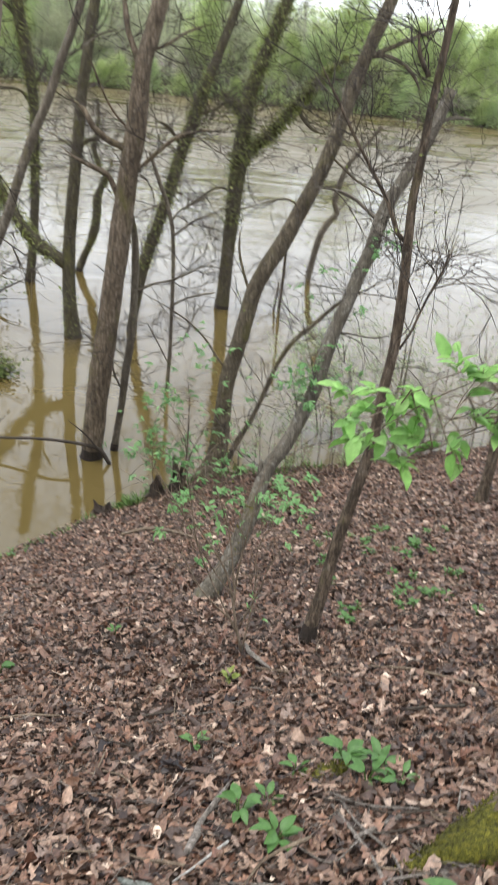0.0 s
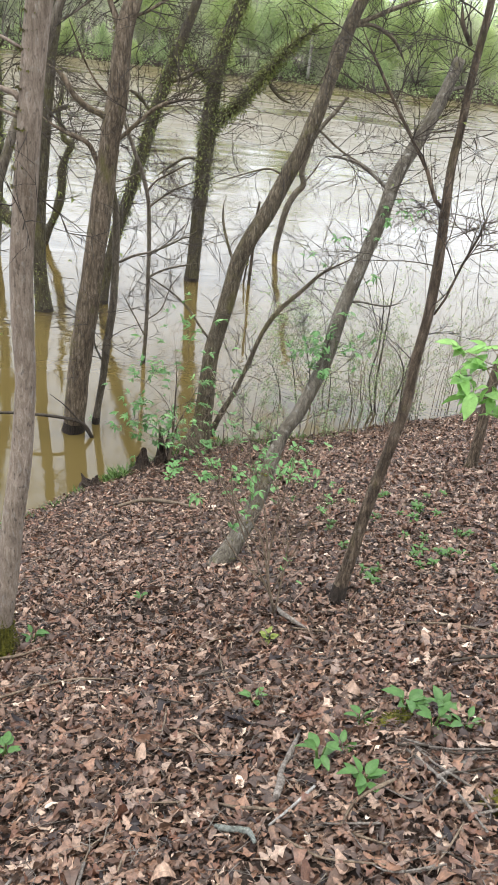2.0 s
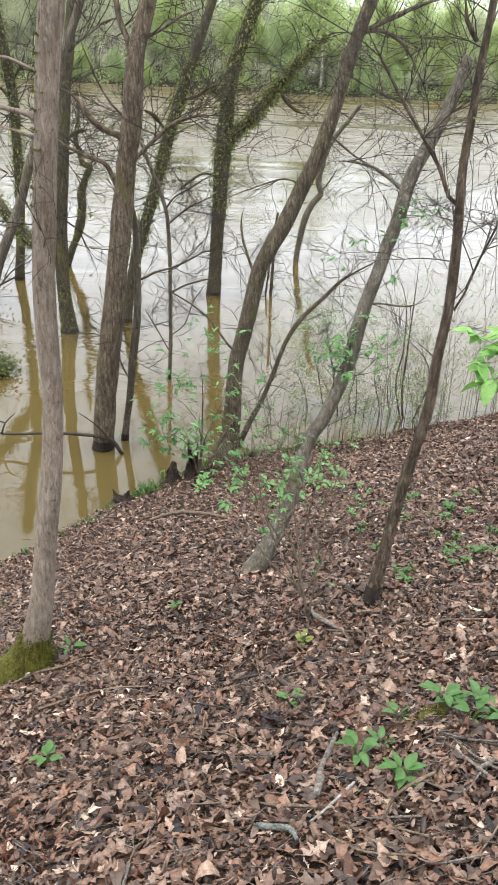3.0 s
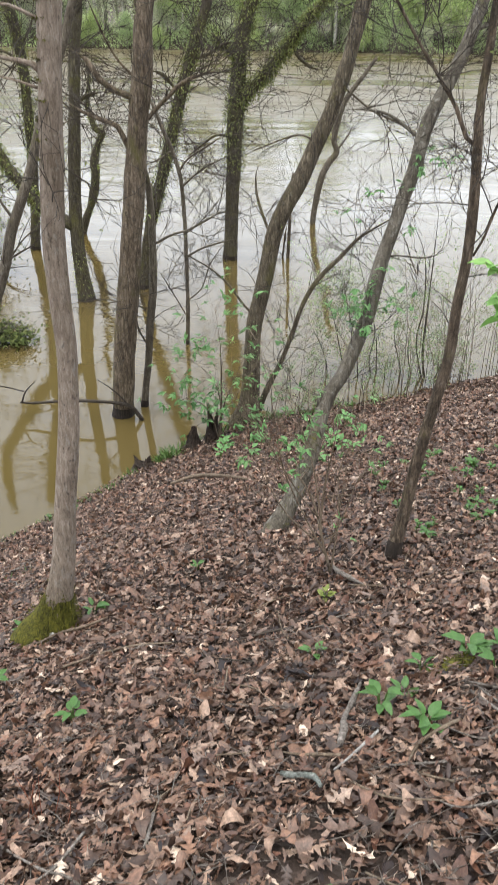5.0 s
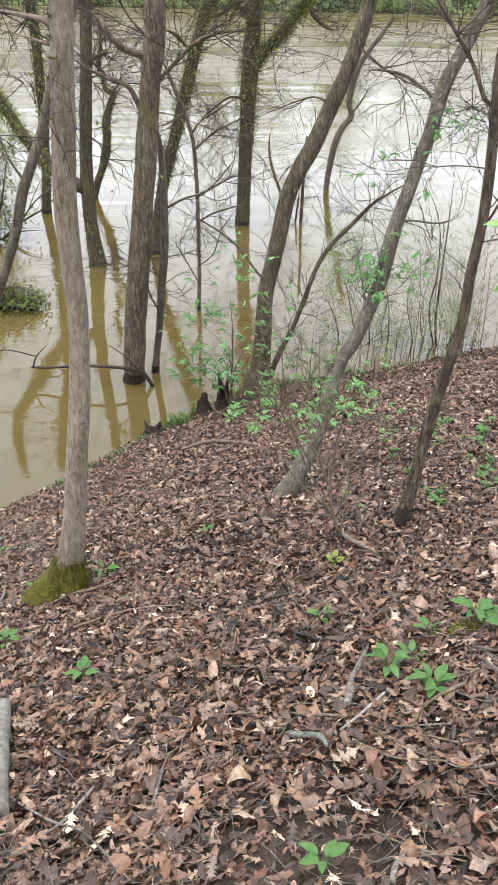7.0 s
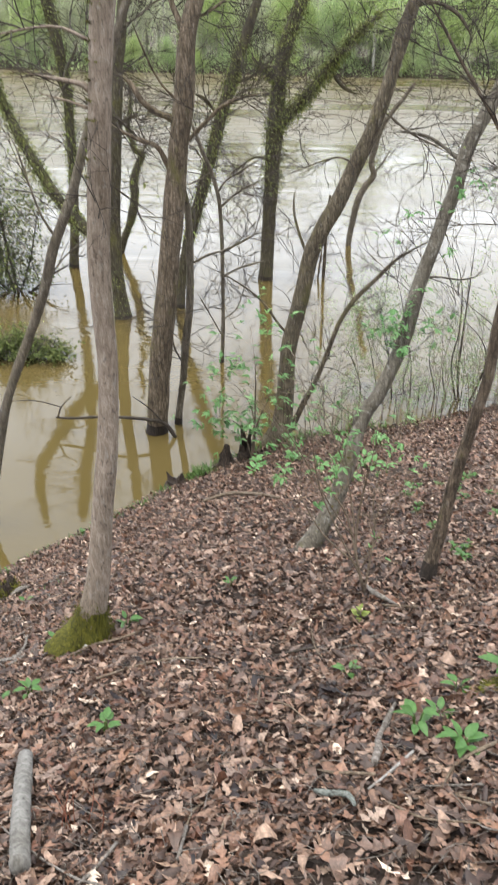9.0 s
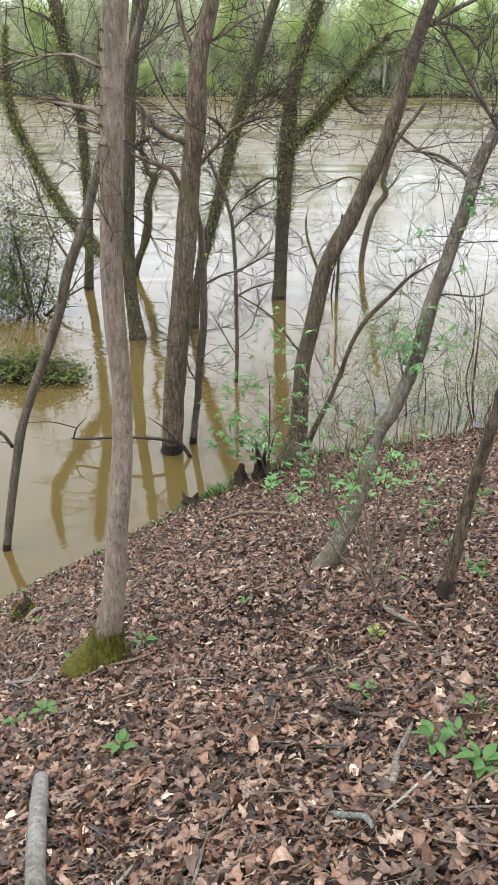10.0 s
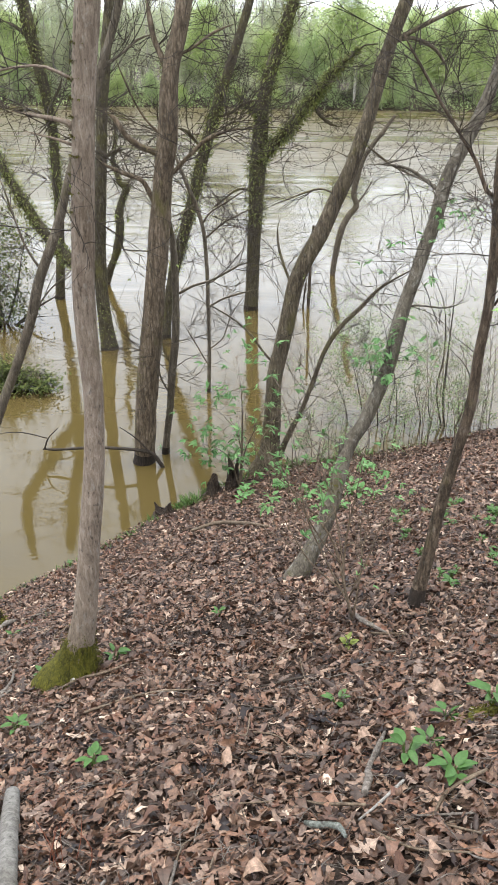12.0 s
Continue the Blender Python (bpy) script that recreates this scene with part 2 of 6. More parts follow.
def bark(name, dark, mid, light, moss=0.0, furrow=1.0, cracks=0.0, grain=55, lichen=0.0, flecks=0.0, blotch=1.0):
    m, n, l, b = node_material(name)
    whole = stretched(n, l, (1, 1, 1))
    ridges = noise_node(n, l, stretched(n, l, (1, 1, 0.2)), grain, 6, 0.68, 0.7)
    fine = noise_node(n, l, stretched(n, l, (1, 1, 0.5)), 210, 3, 0.6)
    tone = n.new("ShaderNodeMath")
    tone.operation = "MULTIPLY_ADD"
    l.new(fine.outputs[0], tone.inputs[0])
    tone.inputs[1].default_value = 0.3
    l.new(ridges.outputs[0], tone.inputs[2])
    c = ramp(n, [(0.50, dark), (0.65, mid), (0.82, light)])
    l.new(tone.outputs[0], c.inputs[0])
    # weathering in broad patches, and long faint streaks
    broad = noise_node(n, l, stretched(n, l, (1, 1, 0.45)), 4.5, 5, 0.62, 0.4)
    patches = ramp(n, [(0.33, (1 - 0.26 * blotch, 1 - 0.28 * blotch, 1 - 0.32 * blotch)), (0.50, (0.98, 0.97, 0.96)), (0.68, (1 + 0.2 * blotch,) * 3)])
    l.new(broad.outputs[0], patches.inputs[0])
    col = mixed(n, l, 1.0, c.outputs[0], patches.outputs[0], "MULTIPLY")
    if lichen:
        spots = noise_node(n, l, stretched(n, l, (1, 1, 0.7)), 21, 5, 0.7, 0.3)
        r = ramp(n, [(0.56, (0, 0, 0)), (0.66, (lichen,) * 3)])
        l.new(spots.outputs[0], r.inputs[0])
        col = mixed(n, l, r.outputs[0], col, (0.34, 0.335, 0.30))
    if flecks:
        dots = noise_node(n, l, stretched(n, l, (1, 1, 0.4)), 60, 2, 0.5)
        r = ramp(n, [(0.62, (1, 1, 1)), (0.72, (1 - flecks,) * 3)])
        l.new(dots.outputs[0], r.inputs[0])
        col = mixed(n, l, 1.0, col, r.outputs[0], "MULTIPLY")
    height_of = tone.outputs[0]
    if cracks:
        grooves = n.new("ShaderNodeTexVoronoi")
        grooves.feature = "DISTANCE_TO_EDGE"
        grooves.inputs["Scale"].default_value = grain * 0.75
        warp = n.new("ShaderNodeVectorMath")
        warp.operation = "MULTIPLY_ADD"
        l.new(noise_node(n, l, whole, 14, 4, 0.6).outputs["Color"], warp.inputs[0])
        warp.inputs[1].default_value = (0.05, 0.05, 0.03)
        l.new(stretched(n, l, (1, 1, 0.13)), warp.inputs[2])
        l.new(warp.outputs[0], grooves.inputs["Vector"])
        deep = ramp(n, [(0.02, (0.34, 0.32, 0.30)), (0.22, (1, 1, 1))])
        l.new(grooves.outputs["Distance"], deep.inputs[0])
        col = mixed(n, l, cracks, col, mixed(n, l, 1.0, col, deep.outputs[0], "MULTIPLY"))
        k = n.new("ShaderNodeMath")
        k.operation = "MULTIPLY_ADD"
        l.new(deep.outputs[0], k.inputs[0])
        k.inputs[1].default_value = 0.6 * cracks
        l.new(height_of, k.inputs[2])
        height_of = k.outputs[0]
    if moss:
        mo = noise_node(n, l, stretched(n, l, (1, 1, 0.6)), 3.4, 7, 0.74)
        mr = ramp(n, [(0.62 - 0.3 * moss, (0, 0, 0)), (0.80 - 0.25 * moss, (1, 1, 1))])
        l.new(mo.outputs[0], mr.inputs[0])
        col = mixed(n, l, mr.outputs[0], col, mixed(n, l, fine.outputs[0], (0.045, 0.042, 0.010), (0.115, 0.105, 0.030)))
    l.new(col, b.inputs["Base Color"])
    b.inputs["Roughness"].default_value = 0.88
    b.inputs["Specular IOR Level"].default_value = 0.25
    bumped(n, l, b, height_of, 0.9 * furrow, 0.018)
    return m


def leaf_material(name, stops, by_object=False, rough=0.55, through_light=0.25, vein=0.25, ribs=False, gloss=0.3):
    m, n, l, b = node_material(name)
    if by_object:
        pick = n.new("ShaderNodeObjectInfo").outputs["Random"]
    else:
        pick = n.new("ShaderNodeNewGeometry").outputs["Random Per Island"]
    c = ramp(n, stops)
    l.new(pick, c.inputs[0])
    whole = stretched(n, l, (1, 1, 1))
    spots = noise_node(n, l, whole, 60, 5, 0.68)
    r = ramp(n, [(0.3, (1 - vein,) * 3), (0.7, (1 + vein,) * 3)])
    l.new(spots.outputs[0], r.inputs[0])
    col = mixed(n, l, 1.0, c.outputs[0], r.outputs[0], "MULTIPLY")
    relief = spots.outputs[0]
    if ribs:
        # a pale midrib and slanting side veins on the unrolled leaf
        at = n.new("ShaderNodeAttribute")
        at.attribute_name = "on_leaf"
        xyz = n.new("ShaderNodeSeparateXYZ")
        l.new(at.outputs["Vector"], xyz.inputs[0])

        def calc(kind, a, b_value=0.0):
            k = n.new("ShaderNodeMath")
            k.operation = kind
            for socket, value in zip(k.inputs, (a, b_value)):
                if isinstance(value, (int, float)):
                    socket.default_value = value
                else:
                    l.new(value, socket)
            return k.outputs[0]

        out = calc("ABSOLUTE", xyz.outputs["Y"])
        slant = calc("SUBTRACT", xyz.outputs["X"], calc("MULTIPLY", out, 0.9))
        wave = calc("ABSOLUTE", calc("SUBTRACT", calc("FRACT", calc("MULTIPLY", slant, 8.0)), 0.5))
        side = calc("LESS_THAN", wave, 0.055)
        mid_rib = calc("LESS_THAN", out, 0.011)
        line = calc("MAXIMUM", mid_rib, calc("MULTIPLY", side, 0.55))
        col = mixed(n, l, calc("MULTIPLY", line, 0.45), col, mixed(n, l, 1.0, col, (1.55, 1.5, 1.42), "MULTIPLY"))
        relief = calc("ADD", relief, calc("MULTIPLY", line, 0.5))
    l.new(col, b.inputs["Base Color"])
    b.inputs["Roughness"].default_value = rough
    b.inputs["Specular IOR Level"].default_value = gloss
    bumped(n, l, b, relief, 0.3, 0.004)
    if through_light:
        tr = n.new("ShaderNodeBsdfTranslucent")
        l.new(col, tr.inputs["Color"])
        mix = n.new("ShaderNodeMixShader")
        mix.inputs[0].default_value = through_light
        l.new(b.outputs[0], mix.inputs[1])
        l.new(tr.outputs[0], mix.inputs[2])
        l.new(mix.outputs[0], n["Material Output"].inputs["Surface"])
    return m


def ground_material():
    m, n, l, b = node_material("leafy_soil")
    whole = stretched(n, l, (1, 1, 1))
    big = noise_node(n, l, whole, 1.3, 5, 0.6)
    grit = noise_node(n, l, whole, 45, 6, 0.7, 0.5)
    cells = n.new("ShaderNodeTexVoronoi")
    cells.inputs["Scale"].default_value = 24
    l.new(whole, cells.inputs["Vector"])
    split = n.new("ShaderNodeSeparateColor")
    l.new(cells.outputs["Color"], split.inputs[0])
    litter = ramp(n, [(0.0, (0.030, 0.019, 0.014)), (0.45, (0.078, 0.050, 0.036)), (0.8, (0.133, 0.094, 0.069)), (1.0, (0.207, 0.162, 0.129))])
    l.new(split.outputs[0], litter.inputs[0])
    soil = ramp(n, [(0.3, (0.010, 0.007, 0.005)), (0.7, (0.042, 0.030, 0.023))])
    l.new(grit.outputs[0], soil.inputs[0])
    cover = ramp(n, [(0.36, (0.0, 0.0, 0.0)), (0.5, (1, 1, 1))])
    l.new(big.outputs[0], cover.inputs[0])
    half = mixed(n, l, 0.35, soil.outputs[0], litter.outputs[0])
    l.new(mixed(n, l, cover.outputs[0], soil.outputs[0], half), b.inputs["Base Color"])
    b.inputs["Roughness"].default_value = 0.92
    b.inputs["Specular IOR Level"].default_value = 0.2
    bumped(n, l, b, grit.outputs[0], 0.8, 0.03)
    return m


def water_material():
    m, n, l, b = node_material("muddy_water")
    wide = stretched(n, l, (0.35, 0.8, 1))
    near = stretched(n, l, (1, 1.6, 1))
    mud = noise_node(n, l, wide, 0.16, 4, 0.6, 0.6)
    c = ramp(n, [(0.3, (0.066, 0.047, 0.014)), (0.7, (0.074, 0.056, 0.021))])
    l.new(mud.outputs[0], c.inputs[0])
    l.new(c.outputs[0], b.inputs["Base Color"])
    b.inputs["IOR"].default_value = 1.41
    g = n.new("ShaderNodeNewGeometry")
    xyz = n.new("ShaderNodeSeparateXYZ")
    l.new(g.outputs["Position"], xyz.inputs[0])

    def by_distance(a, c, low, high):
        r = n.new("ShaderNodeMapRange")
        l.new(xyz.outputs["Y"], r.inputs["Value"])
        for key, value in (("From Min", a), ("From Max", c), ("To Min", low), ("To Max", high)):
            r.inputs[key].default_value = value
        return r.outputs[0]

    def times(a, c):
        k = n.new("ShaderNodeMath")
        k.operation = "MULTIPLY"
        for socket, value in zip(k.inputs, (a, c)):
            if isinstance(value, (int, float)):
                socket.default_value = value
            else:
                l.new(value, socket)
        return k.outputs[0]

    # slow swell, with small ripples in drifting patches
    swell = noise_node(n, l, wide, 0.55, 2, 0.45, 0.9)
    ripple = noise_node(n, l, near, 4.2, 2, 0.5, 0.5)
    calm = noise_node(n, l, wide, 0.30, 3, 0.55, 0.5)
    cr = ramp(n, [(0.44, (0.04, 0.04, 0.04)), (0.64, (1, 1, 1))])
    l.new(calm.outputs[0], cr.inputs[0])
    h = n.new("ShaderNodeMath")
    h.operation = "ADD"
    l.new(times(times(ripple.outputs[0], cr.outputs[0]), 0.22), h.inputs[0])
    l.new(times(swell.outputs[0], 0.85), h.inputs[1])
    bumped(n, l, b, times(h.outputs[0], by_distance(12.0, 60.0, 0.8, 5.0)), 0.5, 0.05)
    # wind-ruffled open water in drifting patches, its ripples too fine to tell apart
    gusts = noise_node(n, l, stretched(n, l, (0.16, 0.30, 1)), 0.42, 4, 0.6, 1.2)
    gr = ramp(n, [(0.40, (0.42, 0.42, 0.42)), (0.60, (1, 1, 1))])
    l.new(gusts.outputs[0], gr.inputs[0])
    l.new(times(by_distance(14.0, 60.0, 0.03, 0.48), gr.outputs[0]), b.inputs["Roughness"])
    return m


# dead leaves: dark, red-brown, grey-brown and tan ones
LEAF_TONES = [(0.00, (0.007, 0.004, 0.004)), (0.10, (0.036, 0.019, 0.012)), (0.22, (0.053, 0.036, 0.027)), (0.32, (0.105, 0.047, 0.028)), (0.42, (0.144, 0.087, 0.058)), (0.52, (0.051, 0.030, 0.020)), (0.64, (0.178, 0.097, 0.060)), (0.74, (0.095, 0.059, 0.043)), (0.83, (0.256, 0.171, 0.119)), (0.94, (0.143, 0.101, 0.079)), (0.98, (0.342, 0.251, 0.184)), (1.00, (0.476, 0.380, 0.293))]

MAT = {
    "bark_grey": bark("bark_grey", (0.128, 0.099, 0.073), (0.192, 0.153, 0.117), (0.278, 0.231, 0.185), 0.13, 0.8, 0.12, 60, 0.3, 0.55, 1.3),
    "bark_grey2": bark("bark_grey_weathered", (0.048, 0.038, 0.027), (0.093, 0.078, 0.056), (0.160, 0.139, 0.105), 0.22, 0.6, 0.25, 42, 0.2, 0.2, 1.3),
    "bark_dark": bark("bark_dark", (0.024, 0.018, 0.011), (0.077, 0.057, 0.038), (0.164, 0.126, 0.090), 0.14, 1.0, 0.6, 48, 0.12, 0.0, 1.5),
    "bark_warm": bark("bark_warm_brown", (0.050, 0.038, 0.024), (0.123, 0.094, 0.064), (0.210, 0.170, 0.124), 0.28, 1.2, 0.55, 30, 0.2, 0.0, 1.6),
    "bark_ash": bark("bark_ash_grey", (0.051, 0.043, 0.032), (0.095, 0.084, 0.064), (0.167, 0.152, 0.122), 0.22, 0.8, 0.25, 46, 0.4, 0.35, 1.3),
    # bark of the far trees, paled in colour to stand for haze
    "far_bark": bark("far_hazed_bark", (0.20, 0.185, 0.155), (0.30, 0.285, 0.245), (0.42, 0.40, 0.36), 0.0, 0.3, 0.0, 4),
    "bark_brown": bark("bark_brown", (0.042, 0.034, 0.020), (0.097, 0.079, 0.052), (0.183, 0.156, 0.111), 0.32, 1.2, 0.65, 34, 0.25, 0.0, 1.6),
    "bark_moss": bark("bark_mossy", (0.024, 0.020, 0.011), (0.054, 0.046, 0.027), (0.108, 0.094, 0.059), 0.38, 1, 0.5, 26, 0.15),
    "bark_pale": bark("bark_pale", (0.20, 0.19, 0.165), (0.34, 0.325, 0.285), (0.50, 0.48, 0.43), 0.0, 0.6),
    "twig": bark("twig_bark", (0.018, 0.014, 0.010), (0.035, 0.028, 0.021), (0.062, 0.051, 0.039), 0.0, 0.3),
    "twig_tan": bark("tan_twig_bark", (0.060, 0.043, 0.029), (0.108, 0.081, 0.055), (0.165, 0.130, 0.092), 0.0, 0.4, 0.0, 55, 0.15, 0.4),
    "wet_bark": bark("wet_bark", (0.008, 0.006, 0.005), (0.020, 0.015, 0.011), (0.04, 0.03, 0.022), 0.0, 0.8),
    "dead_wood": bark("dead_wood", (0.075, 0.064, 0.053), (0.140, 0.122, 0.104), (0.225, 0.203, 0.178), 0.06, 0.8, 0.3, 55, 0.2, 0.5, 1.5),
    "pale_wood": bark("pale_wood", (0.095, 0.090, 0.080), (0.145, 0.139, 0.126), (0.205, 0.198, 0.182), 0.05, 0.6, 0.1, 40, 0.2, 0.45, 1.4),
    "bleached": bark("bleached_twig", (0.125, 0.118, 0.105), (0.195, 0.186, 0.170), (0.275, 0.266, 0.246), 0.0, 0.5, 0.0, 55, 0.0, 0.5, 1.3),
    "lichen": bark("lichen_bark", (0.095, 0.100, 0.086), (0.165, 0.184, 0.165), (0.245, 0.274, 0.250), 0.0, 1.0, 0.3, 55, 0.3, 0.5, 1.6),
    "moss": bark("moss", (0.026, 0.027, 0.003), (0.076, 0.074, 0.007), (0.150, 0.140, 0.016), 0.0, 1.4),
    "stump": bark("rotten_wood", (0.012, 0.009, 0.007), (0.035, 0.025, 0.018), (0.09, 0.065, 0.045), 0.0, 1.4),
    "green": leaf_material("fresh_leaf", [(0.0, (0.070, 0.166, 0.050)), (0.5, (0.112, 0.238, 0.080)), (1.0, (0.180, 0.315, 0.125))], through_light=0.4),
    "near_leaf": leaf_material("light_leaf", [(0.0, (0.15, 0.31, 0.065)), (0.5, (0.20, 0.38, 0.10)), (1.0, (0.28, 0.45, 0.15))], through_light=0.45),
    "fine": leaf_material("small_leaf", [(0.0, (0.110, 0.165, 0.062)), (0.35, (0.200, 0.285, 0.112)), (1.0, (0.340, 0.420, 0.205))], through_light=0.5),
    "olive": leaf_material("olive_leaf", [(0.0, (0.036, 0.052, 0.014)), (0.5, (0.076, 0.100, 0.028)), (1.0, (0.150, 0.168, 0.058))], rough=0.8, through_light=0.25, gloss=0.12),
    "ivy": leaf_material("ivy_leaf", [(0.0, (0.068, 0.086, 0.018)), (0.5, (0.130, 0.152, 0.040)), (1.0, (0.230, 0.242, 0.078))], through_light=0.3),
    "bud": leaf_material("bud_leaf", [(0.0, (0.096, 0.132, 0.024)), (0.6, (0.168, 0.204, 0.048)), (1.0, (0.216, 0.240, 0.072))], through_light=0.35),
    "plant": leaf_material("seedling_leaf", [(0.0, (0.032, 0.080, 0.018)), (0.5, (0.052, 0.120, 0.028)), (1.0, (0.085, 0.165, 0.045))], rough=0.45, through_light=0.25),
    "litter": leaf_material("dead_leaf", LEAF_TONES, rough=0.46, through_light=0.12, vein=0.5, ribs=True, gloss=0.34),
    "litter_piece": leaf_material("dead_leaf_piece", LEAF_TONES, by_object=True, rough=0.46, through_light=0.12, vein=0.5, ribs=True, gloss=0.34),
    "red_stalk": bark("red_stalk", (0.10, 0.035, 0.02), (0.17, 0.06, 0.035), (0.24, 0.10, 0.06), 0.0, 0.2),
    "grass": leaf_material("grass_blade", [(0.0, (0.042, 0.084, 0.018)), (1.0, (0.102, 0.168, 0.042))], through_light=0.3),
    # far foliage: the haze of distance is lightened into these base colours
    "hazed_light": leaf_material("hazed_leaf_light", [(0.0, (0.225, 0.300, 0.105)), (0.5, (0.350, 0.445, 0.165)), (1.0, (0.500, 0.565, 0.260))], rough=0.8, through_light=0.5),
    "hazed_mid": leaf_material("hazed_leaf_mid", [(0.0, (0.205, 0.280, 0.125)), (0.5, (0.325, 0.425, 0.190)), (1.0, (0.480, 0.575, 0.285))], rough=0.8, through_light=0.5),
    "hazed_grey": leaf_material("hazed_leaf_grey", [(0.0, (0.290, 0.315, 0.200)), (0.5, (0.420, 0.450, 0.285)), (1.0, (0.570, 0.595, 0.410))], rough=0.8, through_light=0.5),
    "soil": ground_material(),
    "water": water_material(),
}


# ---- ground, from the camera's bank down under the flood and up the far bank ----
def shore(x):
    """Where the water's edge lies, as y."""
    x = np.clip(x, -9, 30)
    return -0.15 * np.logaddexp(-(12.25 + 0.62 * x) / 0.15, -(11.4 + 1.25 * (x + 1.4)) / 0.15)


FAR = 110.0


def height(x, y, lumps=True):
    x, y = np.asarray(x, dtype=float), np.asarray(y, dtype=float)
    # a small spit under the curved tree at the edge
    spit = 0.38 * np.exp(-((x + 0.45) / 0.8) ** 2 - ((y - 11.9) / 1.6) ** 2)
    z = 0.376 * (shore(x) + spit - y)
    # the bank dips a little towards its far end
    z = z - 0.12 * np.clip((x - 0.7) / 1.8, 0, 1) * np.clip((y - 9) / 4, 0, 1)
    # the soil lies a hand's breadth under the top of the leaves
    z = z - 0.04 * np.clip((shore(x) - 0.3 - y) / 1.5, 0, 1)
    z = np.where(z > 6.0, 6.0 + 2.0 * np.tanh((z - 6.0) / 2.0), z)
    z = np.where(z < -0.6, -0.6 - 1.6 * np.tanh((-0.6 - z) / 3.0), z)
    back = np.clip((y - FAR) * 0.16, -2.0, 1.4) + 10 * np.clip((y - 170) / 230, 0, 1) ** 1.4 + 9 * np.clip((y - 330) / 260, 0, 1) * (1 + 0.5 * np.sin(x / 90 + 1.0))
    z = np.where(y > 60, np.maximum(z, back), z)
    if lumps:
        near = np.exp(-np.clip(np.abs(y - 7) - 9, 0, None) / 4)
        z = z + near * (0.035 * np.sin(2.1 * x + 1.3 * y) * np.cos(1.7 * y - 0.8 * x) + 0.018 * np.sin(5.3 * x - 2 * y + 1) * np.cos(4.1 * y + 1.4 * x))
    return z


def on_ground(x, y):
    return float(height(x, y))


def stretch(a, b, step, far_a, far_b):
    """Even steps from a to b, widening out to the far ends."""
    mid = np.arange(a, b + step / 2, step)
    lo, hi, s = [a], [b], step
    while lo[-1] > far_a:
        s *= 1.22
        lo.append(lo[-1] - s)
    s = step
    while hi[-1] < far_b:
        s *= 1.22 if hi[-1] < 60 or hi[-1] > 200 else 1.0
        hi.append(hi[-1] + min(s, 6.0 if hi[-1] < 200 else 60.0))
    return np.concatenate([lo[:0:-1], mid, hi[1:]])


gx, gy = stretch(-6.5, 7.5, 0.10, -700, 700), stretch(-1.0, 15.0, 0.10, -300, 1500)
mx, my = np.meshgrid(gx, gy)
gz = height(mx, my)
i0 = (np.arange(len(gy) - 1)[:, None] * len(gx) + np.arange(len(gx) - 1)[None, :]).ravel()
ground = part("ground", make_mesh("ground", np.stack([mx.ravel(), my.ravel(), gz.ravel()], 1),
              [np.stack([i0, i0 + 1, i0 + 1 + len(gx), i0 + len(gx)], 1)]), MAT["soil"])
tagged(ground, "dark soil slope under brown fallen leaves, going down to the river", "ground", kind="structure")

wx, wy = np.array([-700, -60, -12, 12, 60, 700.0]), np.array([-40, 5, 30, 60, 125.0])
mx, my = np.meshgrid(wx, wy)
i0 = (np.arange(len(wy) - 1)[:, None] * len(wx) + np.arange(len(wx) - 1)[None, :]).ravel()
water = part("water", make_mesh("water", np.stack([mx.ravel(), my.ravel(), 0 * mx.ravel()], 1),
             [np.stack([i0, i0 + 1, i0 + 1 + len(wx), i0 + len(wx)], 1)]), MAT["water"])
tagged(water, "muddy brown flood water with soft ripples reflecting a pale sky", "water", kind="structure")


# ---- builders of trees and shrubs ----
seeds = iter(range(100, 100000, 7))
LEAF = {}
for style, kind, n in (("green", "long", 5), ("fine", "oval", 3), ("olive", "oval", 3), ("near", "oval", 6), ("ivy", "oval", 3)):
    rr = np.random.default_rng(len(style) + 5)
    LEAF[style] = [blade(rr, kind, n, 0.12, 0.2, rr.uniform(0.05, 0.4)) for _ in range(5)]


def scatter_leaf(pile, rng, style, place, way, size):
    v, q = LEAF[style][int(rng.integers(5))]
    pile.add(np.asarray(place) + size * (v @ turn_to(way, rng).T), q)


def whorl(pile, rng, place, way, size):
    """Leaflets spread like fingers from the end of a stalk, drooping a little."""
    axis = np.array(way, dtype=float) * np.array((1, 1, 0.5))
    axis /= np.linalg.norm(axis) + 1e-9
    side = np.cross(np.array((0, 0, 1.0)) + rng.normal(0, 0.35, 3), axis)
    side /= np.linalg.norm(side) + 1e-9
    n = int(rng.integers(4, 7))
    for a in np.linspace(-1.35, 1.35, n) + rng.normal(0, 0.12, n):
        d = math.cos(a) * axis + math.sin(a) * side + np.array((0, 0, rng.uniform(-0.45, 0.1)))
        scatter_leaf(pile, rng, "green", place, d, size * (1 - 0.22 * abs(a)) * rng.uniform(0.8, 1.15))


